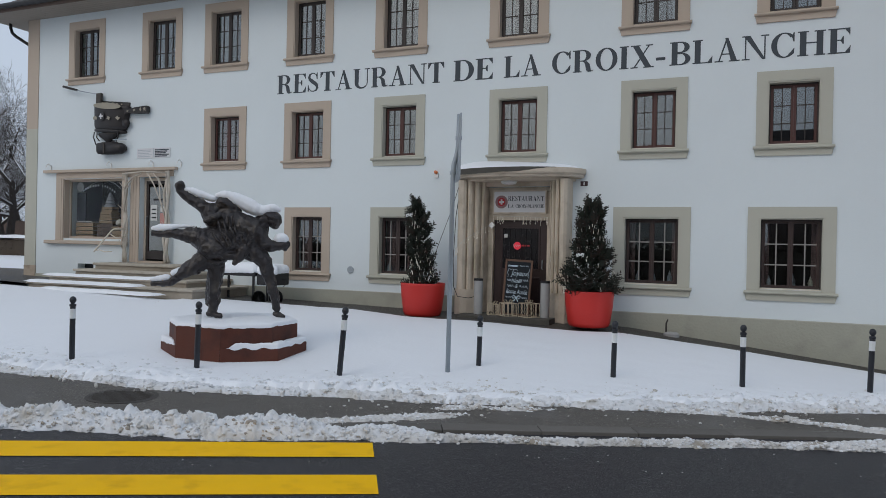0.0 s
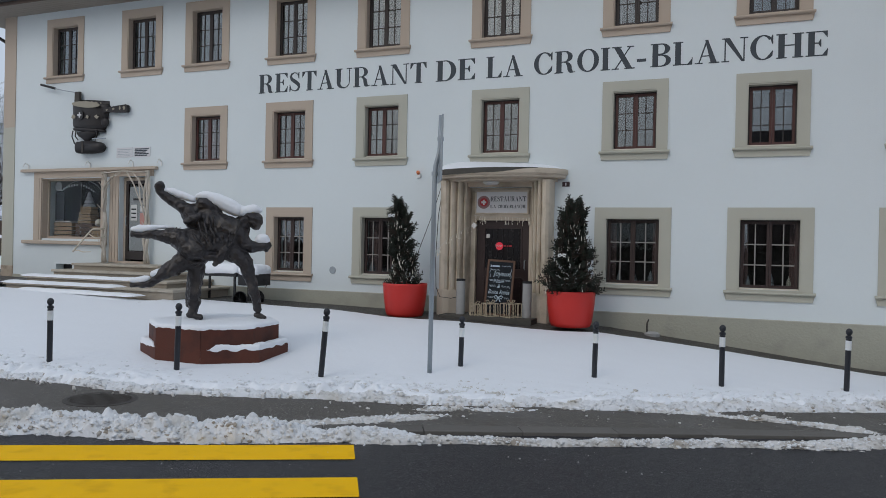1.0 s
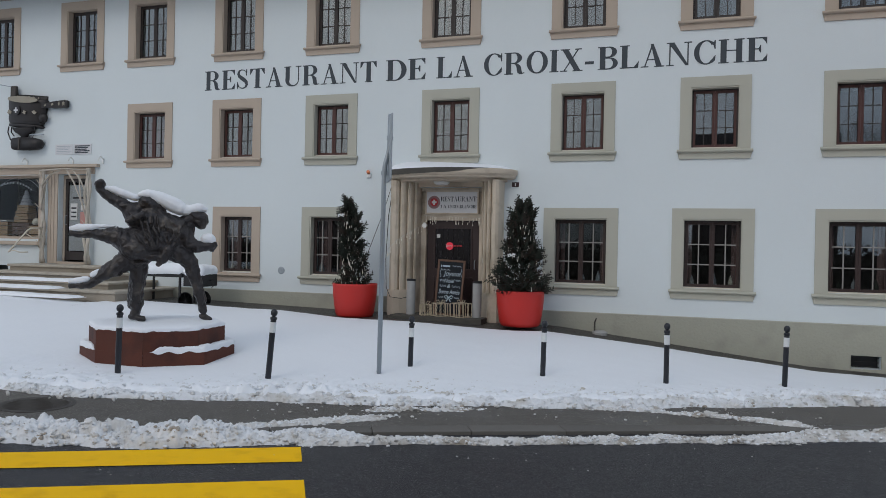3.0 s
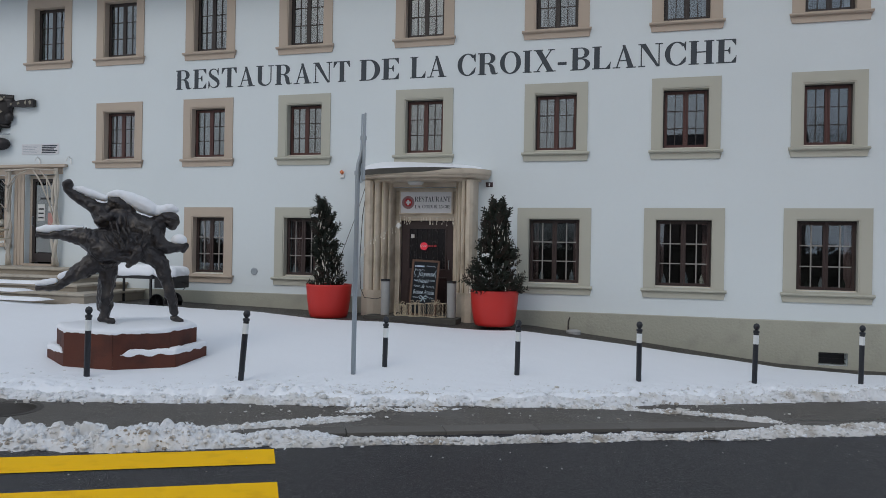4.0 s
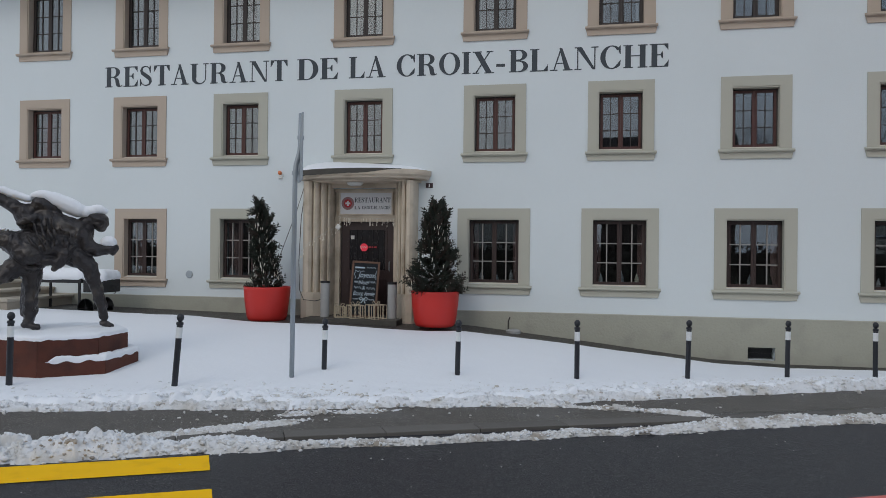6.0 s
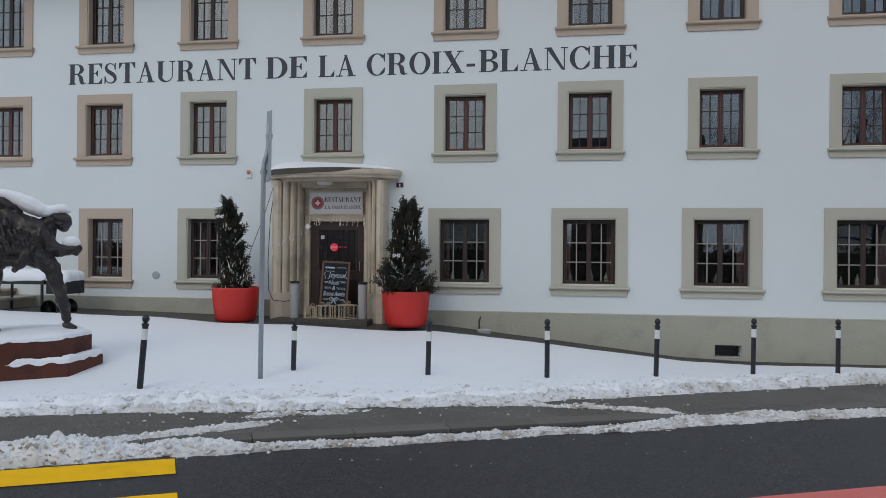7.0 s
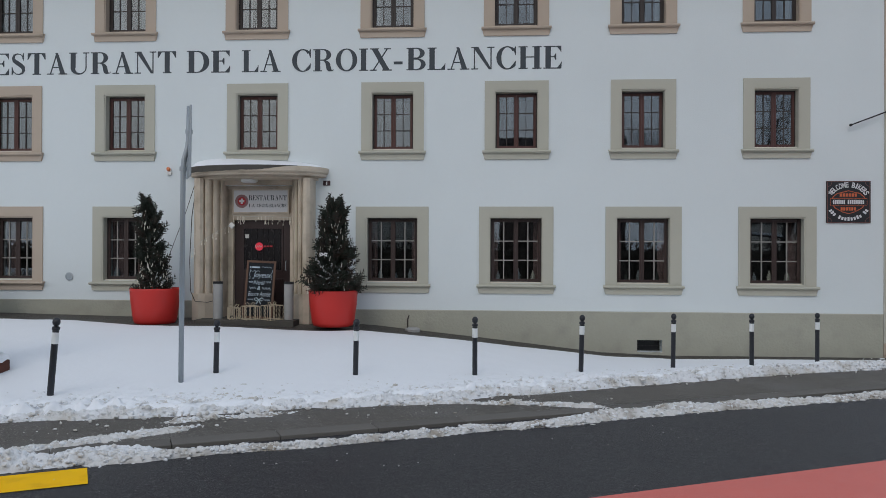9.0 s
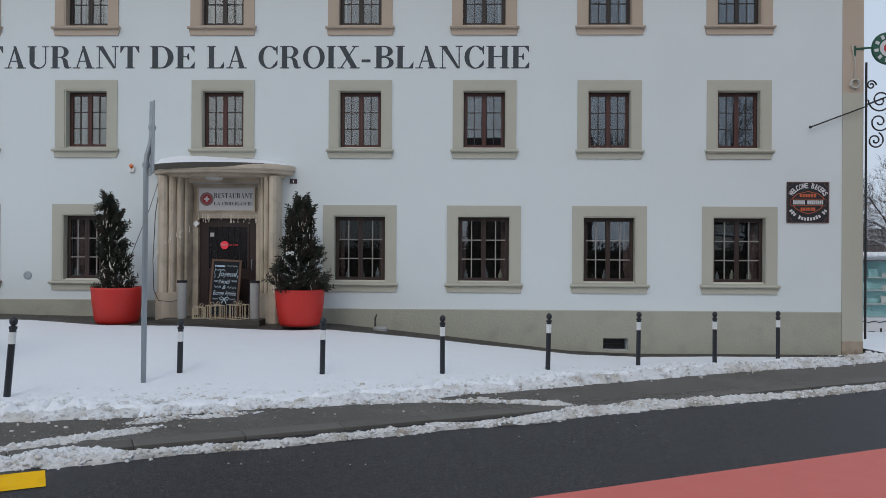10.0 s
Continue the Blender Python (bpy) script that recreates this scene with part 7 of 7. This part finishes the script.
    tube(bm, [(a[0], -0.12, a[1]), (mid[0], -0.15, mid[1]), (b[0], -0.13, b[1])], 0.016, 7)
    part("stand_leg", bm, COPPER, pot, smooth=True)
part("flame_cup", lathe([(0.06, -0.72), (0.09, -0.68), (0.16, -0.62), (0.30, -0.54), (0.36, -0.46), (0.34, -0.44), (0.001, -0.44)], 28, m=Matrix.Translation((-0.06, -0.04, 0)) @ Matrix.Diagonal((1.05, 0.34, 1, 1))), COPPER, pot, smooth=True)
bm = bmesh.new()
prism(bm, [(-0.36, -0.72), (-0.10, -0.70), (0.30, -0.71), (0.48, -0.74), (0.58, -0.80), (0.62, -0.88), (0.58, -0.96), (0.46, -1.02), (0.10, -1.03), (-0.30, -1.02), (-0.36, -0.98), (-0.38, -0.84)], -0.19, -0.01)
bmesh.ops.bevel(bm, geom=list(bm.edges), offset=0.025, segments=2, affect="EDGES")
part("burner", bm, COPPER, pot, smooth=True)
part("burner_band", cube(-0.10, -0.05, -0.198, -0.191, -1.01, -0.72), CAST, pot)
part("burner_lever", cube(0.22, 0.70, -0.16, -0.13, -0.66, -0.63, 0.006), GALV, pot)
em2 = part("dark_disc", lathe([(0.001, 0.0), (0.125, 0.0), (0.125, 0.008), (0.001, 0.008)], 28, m=Matrix.Translation((-0.18, -0.196, 0.0)) @ m90), SIGN_BLACK, pot)
bm = bmesh.new()
box(bm, -0.20, -0.16, -0.212, -0.2045, -0.07, 0.07)
box(bm, -0.25, -0.20, -0.212, -0.2045, -0.02, 0.02)
box(bm, -0.16, -0.11, -0.212, -0.2045, -0.02, 0.02)
part("white_cross", bm, SIGN_WHITE, em2)


def pale_patch(x, y, z, w, h, seed):
    """A small irregular cut-out of pale metal."""
    r = random.Random(seed)
    pts = [(x + w / 2 * math.cos(k) * r.uniform(0.35, 1.2), z + h / 2 * math.sin(k) * r.uniform(0.3, 1.2)) for k in [q * 2 * math.pi / 9 for q in range(9)]]
    part("pale_patch", prism(bmesh.new(), pts, y - 0.008, y), COPPER_IN, pot)


for k, (x, y, z, w, h) in enumerate(((-0.45, -0.155, -0.02, 0.14, 0.17), (0.09, -0.195, -0.06, 0.17, 0.11), (0.38, -0.165, -0.06, 0.17, 0.11), (-0.28, -0.06, 0.385, 0.09, 0.07), (-0.10, -0.06, 0.37, 0.12, 0.07), (0.08, -0.06, 0.355, 0.10, 0.06), (0.24, -0.055, 0.335, 0.12, 0.06), (0.40, -0.05, 0.32, 0.09, 0.06), (0.70, -0.121, 0.11, 0.10, 0.07), (0.92, -0.121, 0.12, 0.12, 0.09), (1.14, -0.121, 0.13, 0.08, 0.12), (1.28, -0.121, 0.13, 0.10, 0.13))):
    pale_patch(x, y, z, w, h, k)
part("bread_on_fork", cube(-0.48, -0.30, -0.12, -0.03, 0.36, 0.66, 0.02), CAST, pot)
bm = bmesh.new()
tube(bm, [(-0.35, -0.10, 0.62), (-0.9, -0.10, 0.72), (-1.25, -0.10, 0.80)], 0.012, 6)
part("fork_rod", bm, GALV, pot)
bm = bmesh.new()
tube(bm, [(-1.22, -0.10, 0.795), (-1.75, -0.10, 0.93)], 0.032, 10)
part("fork_grip", bm, COPPER, pot)

# steps up to the shop
steps = thing("shop_steps", pose(0.28, 0, 0), "worn beige stone steps with snow up to the shop door", "steps", kind="structure")
STEP = [(-16.2, -13.35, -0.95, 1.08, 1.24), (-16.5, -12.95, -1.30, 0.92, 1.08), (-17.0, -12.45, -1.65, 0.76, 0.92), (-17.3, -11.95, -2.0, 0.58, 0.76)]
for x0, x1, y0, z0, z1 in STEP:
    part("riser", cube(x0 + 0.05, x1 - 0.05, y0 + 0.05, -0.004, z0 - 0.3, z1 - 0.061), STEP_STONE, steps)
    part("tread", cube(x0, x1, y0, -0.004, z1 - 0.06, z1, 0.014), TREAD_STONE, steps)
for (x0, x1, y0, z0, z1), (a, b) in zip(STEP[2:] + [(-16.6, -12.4, -2.45, 0.4, 0.62)], ((-17.2, -13.4), (-17.4, -13.6), (-16.4, -12.6))):
    bm = bmesh.new()
    rows = []
    for i in range(61):
        x = a + (b - a) * i / 60
        end = smooth(min(i, 60 - i) / 4)
        hh = (0.05 + 0.02 * noise.noise((x * 2, y0, 1))) * end
        rows.append([bm.verts.new((x, y0 + dy + 0.02 * noise.noise((x * 5, y0, 3)), z1 + h)) for dy, h in ((-0.015, -0.02 * end), (-0.01, hh * 0.7), (0.06, hh), (0.22, hh), (0.34, hh * 0.8))])
    for r0, r1 in zip(rows, rows[1:]):
        for j in range(4):
            bm.faces.new((r0[j], r1[j], r1[j + 1], r0[j + 1]))
    bmesh.ops.recalc_face_normals(bm, faces=bm.faces)
    ob = part("step_snow", bm, SNOW, smooth=True)
    ob.location.x = 0.28
    tagged(ob, "band of snow lying on the stone step", "snow", "snow on the steps", "stuff")
rail = thing("handrail", pose(0, 0, 0), "bent cream painted steel handrail beside the shop steps", "handrail")
bm = bmesh.new()
tube(bm, [(-15.62, -0.17, 2.14), (-15.72, -0.45, 2.13), (-15.78, -0.48, 2.08), (-16.16, -0.66, 1.56), (-16.19, -0.67, 1.52)], 0.022, 10)
part("rail", bm, CREAM, rail, smooth=True)
bm = bmesh.new()
tube(bm, [(-16.17, -0.66, 1.54), (-16.05, -0.63, 1.57), (-15.92, -0.58, 1.52), (-15.74, -0.50, 1.53)], 0.014, 8)
part("lower_bend", bm, CREAM, rail, smooth=True)
bm = bmesh.new()
tube(bm, [(-15.84, -0.49, 2.0), (-15.70, -0.42, 1.90), (-15.60, -0.17, 1.93)], 0.014, 8)
part("brace", bm, CREAM, rail, smooth=True)

# ---- right corner: hanging signs ----
hs = thing("hanging_disc_sign", pose(8.52, -0.05, 5.87), "round green hanging sign with pale lettering on a wall bracket", "sign")
part("disc", lathe([(0.001, -0.03), (0.31, -0.03), (0.325, 0.0), (0.31, 0.03), (0.001, 0.03)], 44, m=m90), SIGN_GREEN, hs)
part("inner_disc", lathe([(0.001, 0.031), (0.17, 0.031), (0.17, 0.038), (0.001, 0.038)], 36, m=m90), SIGN_WHITE, hs)
part("emblem", lathe([(0.001, 0.039), (0.10, 0.039), (0.10, 0.044), (0.001, 0.044)], 9, m=m90), SIGN_RED, hs)
for i in range(10):
    a = radians(36 * i + 10)
    ob = part("letter_bar", cube(-0.03, 0.03, -0.036, -0.0305, -0.04, 0.04), SIGN_WHITE, hs)
    ob.matrix_local = Matrix.Translation((0.24 * math.cos(a), 0, 0.24 * math.sin(a))) @ Matrix.Rotation(radians(90) - a, 4, "Y")
bm = bmesh.new()
tube(bm, [(-0.62, 0.03, 0.0), (-0.30, 0.0, 0.02)], 0.022, 8)
tube(bm, [(-0.62, 0.03, 0.06), (-0.62, 0.03, -0.14)], 0.02, 8)
part("bracket", bm, SIGN_GREEN, hs)
cp = thing("coiled_cable", pose(7.87, -0.04, 5.17), "coil of white cable hanging on the corner strip", "cable")
bm = bmesh.new()
for k in range(3):
    tube(bm, [(0.085 * math.cos(t * 0.42) + 0.01 * k, -0.02 * k, 0.085 * math.sin(t * 0.42)) for t in range(16)], 0.012, 7)
tube(bm, [(0, 0, 0.08), (0.02, 0, 0.45), (-0.05, 0, 0.78)], 0.010, 6)
part("coil", bm, CABLE_WHITE, cp, smooth=True)
# wrought iron arm and scrolls in front of the gable
ir = thing("iron_sign_bracket", pose(8.10, -0.02, 4.3), "black wrought iron wall bracket with scrolls", "bracket")


def scroll(cx, cz, r, turns, a0, s):
    return [(cx + s * r * (1 - k / 50) * math.cos(a0 + turns * 2 * math.pi * k / 40), 0, cz + r * (1 - k / 50) * math.sin(a0 + turns * 2 * math.pi * k / 40)) for k in range(44)]


bm = bmesh.new()
tube(bm, [(0.02, 0, 1.3), (0.02, 0, -4.2)], 0.022, 8)
part("upright", bm, IRON, ir)
for cx, cz, r, tn, a0, s in ((0.30, 0.55, 0.24, 1.6, 3.1, 1), (0.28, 0.12, 0.22, 1.5, 2.2, -1), (0.20, -0.25, 0.17, 1.6, 2.0, -1), (0.62, 0.30, 0.25, 1.5, 0.0, 1), (0.12, 0.85, 0.10, 1.4, 0, 1)):
    bm = bmesh.new()
    tube(bm, scroll(cx, cz, r, tn, a0, s), 0.016, 7)
    part("scroll", bm, IRON, ir, smooth=True)
bm = bmesh.new()
tube(bm, [(0.0, 0, 0.45), (1.4, 0.0, 1.0)], 0.018, 7)
part("arm", bm, IRON, ir)
bm = bmesh.new()
tube(bm, [(6.99, -0.12, 4.30), (8.10, -0.10, 4.72)], 0.014, 7)
bmesh.ops.create_icosphere(bm, subdivisions=2, radius=0.03, matrix=Matrix.Translation((6.99, -0.10, 4.30)))
tagged(part("stay_rod", bm, IRON), "thin black stay rod fixed to the wall", "rod")


# ---- surroundings ----
def tree_mesh(seed, height, material, spread=0.55, levels=6, snow=None):
    r = random.Random(seed)
    trunk, crown = ([], []), ([], [])

    def limb(p, d, ln, rad, lev):
        seg = 4 if lev > 1 else 6
        n = 3
        pts, rads = [p.copy()], [rad]
        q = d.copy()
        for i in range(n):
            q = (q + Vector((r.gauss(0, 0.16), r.gauss(0, 0.16), r.gauss(0.04, 0.10)))).normalized()
            pts.append(pts[-1] + q * ln / n)
            rads.append(rad * (1 - 0.45 * (i + 1) / n))
        verts, faces = trunk if lev == 0 else crown
        base = len(verts)
        for a, (c, w) in enumerate(zip(pts, rads)):
            t = (pts[min(a + 1, n)] - pts[max(a - 1, 0)]).normalized()
            u = t.cross(Vector((0.3, 0.8, 0.52))).normalized()
            v = t.cross(u)
            for k in range(seg):
                an = 2 * math.pi * k / seg
                verts.append(c + (u * math.cos(an) + v * math.sin(an)) * w)
        for a in range(n):
            for k in range(seg):
                faces.append((base + a * seg + k, base + a * seg + (k + 1) % seg, base + (a + 1) * seg + (k + 1) % seg, base + (a + 1) * seg + k))
        if lev >= levels:
            return
        kids = 5 if lev == 0 else 4 if lev < 3 else 3
        for i in range(kids):
            at_ = 0.35 + 0.65 * (i + 0.6) / kids
            k = min(n - 1, int(at_ * n))
            c = pts[k].lerp(pts[k + 1], at_ * n - k if at_ * n - k <= 1 else 1)
            side = Vector((r.gauss(0, 1), r.gauss(0, 1), r.gauss(0, 0.5)))
            nd = (q * (1 - spread) + side.normalized() * spread + Vector((0, 0, 0.12))).normalized()
            limb(c, nd, ln * r.uniform(0.55, 0.78), max(0.006, rads[k] * r.uniform(0.45, 0.65)), lev + 1)

    limb(Vector((0, 0, -0.2)), Vector((r.gauss(0, 0.03), r.gauss(0, 0.03), 1)), height * 0.36, height * 0.022, 0)
    made = []
    for name, (verts, faces) in (("trunk", trunk), ("crown", crown)):
        me = bpy.data.meshes.new(name)
        me.from_pydata(verts, [], faces)
        me.materials.append(material)
        made.append((name, me))
    return made


TREE_KINDS = [tree_mesh(s, h, SNOWY_BARK) for s, h in ((2, 11), (7, 12), (13, 10))]


def tree(x, y, z, k, turn, scale, label):
    t = thing("bare_tree", pose(x, y, z, 0, 0, turn), label, "tree", "bare trees")
    for name, me in TREE_KINDS[k]:
        ob = part(name, me, SNOWY_BARK, t)
        ob.scale = (scale, scale, scale)


SNOW_TREE = "bare winter tree with snow dusted branches"
for x, y, k, turn, s in ((-31.5, 7.5, 0, 20, 0.95), (-34.5, 10.0, 1, 130, 0.85), (-38, 16.0, 2, 250, 1.0), (-30, 12, 2, 75, 0.8), (-42, 15, 0, 300, 0.9), (-44.5, 22, 1, 10, 0.9), (-28.5, 9.5, 1, 45, 0.72), (-33, 13.5, 0, 190, 0.9), (-36, 12.5, 2, 310, 0.85), (-29.5, 8.2, 2, 160, 0.8), (-32.5, 9.0, 1, 240, 0.85), (-40, 13.0, 1, 95, 0.95)):
    tree(x, y, 1.0, k, turn, s, SNOW_TREE)
for x, y, k, turn, s in ((22.5, 22, 1, 60, 1.0), (27, 30, 0, 160, 1.1), (20.5, 26, 2, 30, 0.9)):
    tree(x, y, -0.4, k, turn, s, SNOW_TREE)

# yard left of the house: lane, snow bank, hedge
bm = bmesh.new()
rows = []
for x in (-90, -60, -44, -36, -30, -26, -22, X0 - 0.02):
    rows.append([bm.verts.new((x, y, z)) for y, z in ((-2.6, 0.62), (-1.4, 0.72), (-0.6, 0.74), (2.6, 0.80), (3.2, 1.0), (6, 1.12), (20, 1.3), (60, 1.4))])
for a, b in zip(rows, rows[1:]):
    for j in range(7):
        bm.faces.new((a[j], b[j], b[j + 1], a[j + 1]))
tagged(part("snow_bank", bm, SNOW, smooth=True), "snow covered ground beside the house", "snow", kind="structure")
bm = bmesh.new()
rows = []
for i in range(21):
    x = -60 + (60 + X0 - 0.05) * i / 20
    rows.append([bm.verts.new((x, y + 0.1 * noise.noise((x, y, 1)), z)) for y, z in ((-0.9, 0.745), (1.0, 0.79), (2.2, 0.81))])
for a, b in zip(rows, rows[1:]):
    for j in range(2):
        bm.faces.new((a[j], b[j], b[j + 1], a[j + 1]))
tagged(part("side_lane", bm, PAVING), "wet asphalt lane beside the house", "lane", kind="structure")
hedge = thing("hedge", pose(-36, 6.2, 1.0), "clipped brown winter hedge topped with snow", "hedge")
bm = bmesh.new()
rr = random.Random(8)
verts, faces = [], []
for i in range(9000):
    p = Vector((rr.uniform(-16, 9), rr.uniform(-0.5, 0.5), rr.uniform(0.0, 0.85)))
    d = Vector((rr.gauss(0, 1), rr.gauss(0, 1), rr.gauss(0.6, 1))).normalized() * rr.uniform(0.08, 0.2)
    s = d.cross(Vector((rr.random(), rr.random(), rr.random()))).normalized() * 0.012
    n0 = len(verts)
    verts += [p - s, p + s, p + d]
    faces.append((n0, n0 + 1, n0 + 2))
me = bpy.data.meshes.new("twigs")
me.from_pydata(verts, [], faces)
me.materials.append(HEDGE)
tagged(part("twigs", me, HEDGE, hedge), kind="stuff")
part("core", cube(-16, 9, -0.35, 0.35, -0.2, 0.75, 0.05), HEDGE, hedge)
bm = bmesh.new()
rows = []
for i in range(121):
    x = -16 + 25 * i / 120
    h = 0.10 + 0.05 * noise.noise((x * 1.5, 0, 2))
    rows.append([bm.verts.new((x, y, 0.84 + z)) for y, z in ((-0.5, -0.02), (-0.42, h * 0.8), (0, h), (0.42, h * 0.8), (0.5, -0.02))])
for a, b in zip(rows, rows[1:]):
    for j in range(4):
        bm.faces.new((a[j], b[j], b[j + 1], a[j + 1]))
ob = tagged(part("hedge_snow", bm, SNOW, smooth=True), "ridge of snow on the hedge", "snow", kind="stuff")
ob.matrix_world = pose(-36, 6.2, 1.0)
fence = thing("timber_fence", pose(-38, 11.5, 1.0), "weathered brown timber fence behind the hedge", "fence")
for i in range(60):
    part("board", cube(-15 + 0.45 * i, -15 + 0.45 * i + 0.42, -0.015, 0.015, 0, 1.7 + 0.03 * math.sin(i * 5)), HOUSE_BROWN, fence)


def house(x, y, z, w, d, wall_h, roof_h, turn, label, wall_m, seed, windows=True):
    h = thing("house", pose(x, y, z, 0, 0, turn), label, "house", "houses across the road")
    bm = bmesh.new()
    prism(bm, [(-w / 2, 0), (w / 2, 0), (w / 2, wall_h), (0, wall_h + roof_h - 0.3), (-w / 2, wall_h)], -d / 2, d / 2)
    part("wall", bm, wall_m, h)
    for s in (-1, 1):
        bm = bmesh.new()
        a = [(s * (w / 2 + 0.5), wall_h - 0.5 * roof_h / (w / 2)), (0, wall_h + roof_h), (0, wall_h + roof_h - 0.25), (s * (w / 2 + 0.5), wall_h - 0.5 * roof_h / (w / 2) - 0.25)]
        prism(bm, a if s < 0 else a[::-1], -d / 2 - 0.5, d / 2 + 0.5)
        bmesh.ops.recalc_face_normals(bm, faces=bm.faces)
        part("roof", bm, ROOF_TILE, h)
    if windows:
        for j in range(max(1, int(wall_h / 2.8))):
            for i in range(max(2, int(w / 2.6))):
                wx = -w / 2 + w * (i + 0.5) / max(2, int(w / 2.6))
                for s in (-1, 1):
                    q = part("window", cube(wx - 0.45, wx + 0.45, s * (d / 2 + 0.02) - 0.03, s * (d / 2 + 0.02) + 0.03, 0.9 + 2.8 * j, 2.2 + 2.8 * j), WHITE_PAINT, h)
                    part("pane", cube(wx - 0.37, wx + 0.37, s * (d / 2 + 0.055) - 0.008, s * (d / 2 + 0.055) + 0.008, 0.98 + 2.8 * j, 2.12 + 2.8 * j), SIGN_BLACK, q)


house(41.8, 60, -0.6, 4.4, 7, 2.0, 2.8, 0, "small brown timber house with a steep gable", HOUSE_BROWN, 1, False)
house(-9, -38, 0, 12, 9, 5.4, 3.6, 90, "rendered house with a dark tiled roof", HOUSE_WALL, 2)
house(-24, -36, 0.2, 11, 9, 5.0, 3.5, 80, "brown timber clad house with a dark tiled roof", HOUSE_BROWN, 3)
house(5.0, -38, -0.2, 11, 8, 5.6, 4.6, 95, "brown timber clad house with a dark tiled roof", HOUSE_BROWN, 4)
house(27, -44, -0.5, 14, 9, 5.2, 3.8, 85, "rendered house with a dark tiled roof", HOUSE_WALL, 5)
for x, y, k, turn, s in ((12.5, -31, 0, 40, 1.35), (18.5, -33, 1, 200, 1.4), (15, -36, 2, 90, 1.4), (22, -33, 0, 310, 1.3), (-16, -35, 2, 10, 1.0), (-1.5, -37, 1, 70, 0.7), (33, -36, 2, 150, 1.2)):
    tree(x, y, -0.3, k, turn, s, SNOW_TREE)

# unseen hedge added across the road, to darken what the ground floor panes mirror
eh = thing("tall_hedge", pose(0, -31, -0.3), "unseen brown hedge added to darken the ground floor window reflections", "hedge")
verts, faces = [], []
rr = random.Random(21)
for i in range(9000):
    p = Vector((rr.uniform(-45, 45), rr.gauss(0, 0.35), rr.uniform(0.0, 2.6)))
    d = Vector((rr.gauss(0, 1), rr.gauss(0, 1), rr.gauss(0.8, 1))).normalized() * rr.uniform(0.25, 0.6)
    s = d.cross(Vector((rr.random(), rr.random(), rr.random()))).normalized() * 0.10
    n0 = len(verts)
    verts += [p - s, p + s, p + d]
    faces.append((n0, n0 + 1, n0 + 2))
me = bpy.data.meshes.new("sprays")
me.from_pydata(verts, [], faces)
me.materials.append(HEDGE)
tagged(part("foliage", me, HEDGE, eh), kind="stuff")
part("core", cube(-45, 45, -0.4, 0.4, 0, 2.2, 0.15), HEDGE, eh)

# glazed display kiosk beside the lane right of the house
ki = thing("display_kiosk", pose(10.9, 4.0, -0.45), "glazed display kiosk with teal panels over a white printed base", "kiosk")
part("base_panel", cube(-0.75, 1.6, -0.02, 0.5, 0.0, 0.62, 0.01), SIGN_WHITE, ki, "white base with black silhouettes")
for i, (x, w, h) in enumerate(((-0.45, 0.16, 0.20), (-0.22, 0.05, 0.28), (-0.05, 0.14, 0.18), (0.2, 0.05, 0.26), (0.45, 0.18, 0.2))):
    part("silhouette", cube(x - w / 2, x + w / 2, -0.026, -0.0205, 0.08, 0.08 + h), SIGN_BLACK, ki)
bm = bmesh.new()
tube(bm, [(-0.72 + 0.09 * k, -0.024, 0.52 + 0.025 * math.sin(k * 2.1)) for k in range(24)], 0.012, 5)
part("printed_branch", bm, SIGN_BLACK, ki)
part("teal_panel", cube(-0.70, 1.55, 0.25, 0.3, 0.64, 2.05), TEAL, ki)
for z in (0.95, 1.3, 1.62):
    part("shelf", cube(-0.68, 1.53, 0.02, 0.24, z, z + 0.025), WHITE_PAINT, ki)
    for k in range(5):
        x = -0.55 + 0.42 * k + 0.1 * math.sin(z * 9 + k)
        part("shown_card", cube(x, x + 0.24, 0.12, 0.135, z + 0.03, z + 0.14 + 0.08 * ((k + int(z * 7)) % 2), 0.004), WHITE_PAINT if k % 2 else TEAL, ki)
p = part("pane", cube(-0.70, 1.55, -0.006, 0.0, 0.64, 2.05), SHOP_GLASS, ki)
p.visible_shadow = False
for x in (-0.74, 1.58):
    part("post", cube(x - 0.035, x + 0.035, -0.03, 0.32, 0.62, 2.08), IRON, ki)
part("roof", cube(-0.9, 1.75, -0.2, 0.6, 2.08, 2.16, 0.02), GALV, ki)
bm = bmesh.new()
for i in range(40):
    bmesh.ops.create_icosphere(bm, subdivisions=2, radius=1, matrix=pose(10.9 - 0.85 + 2.5 * i / 39, 4.15 + 0.15 * (i % 3 - 1), -0.45 + 2.2) @ Matrix.Diagonal((0.16, 0.2, 0.09, 1)))
tagged(part("kiosk_snow", bm, SNOW, smooth=True), "layer of snow on the kiosk roof", "snow", kind="stuff")
bm = bmesh.new()
rows = []
for i in range(31):
    x = X1 + 0.1 + 30 * i / 30
    rows.append([bm.verts.new((x, y + (x - X1) * 0.5, ground_z(x) + z)) for y, z in ((-1.3, 0.02), (-1.1, 0.12 + 0.06 * noise.noise((x * 3, 0, 0))), (0.2, 0.12 + 0.05 * noise.noise((x * 2, 4, 0))), (3, 0.08), (30, 0.4))])
for a, b in zip(rows, rows[1:]):
    for j in range(4):
        bm.faces.new((a[j], b[j], b[j + 1], a[j + 1]))
tagged(part("snow_verge", bm, SNOW, smooth=True), "lumpy snow on the verge right of the house", "snow", kind="stuff")
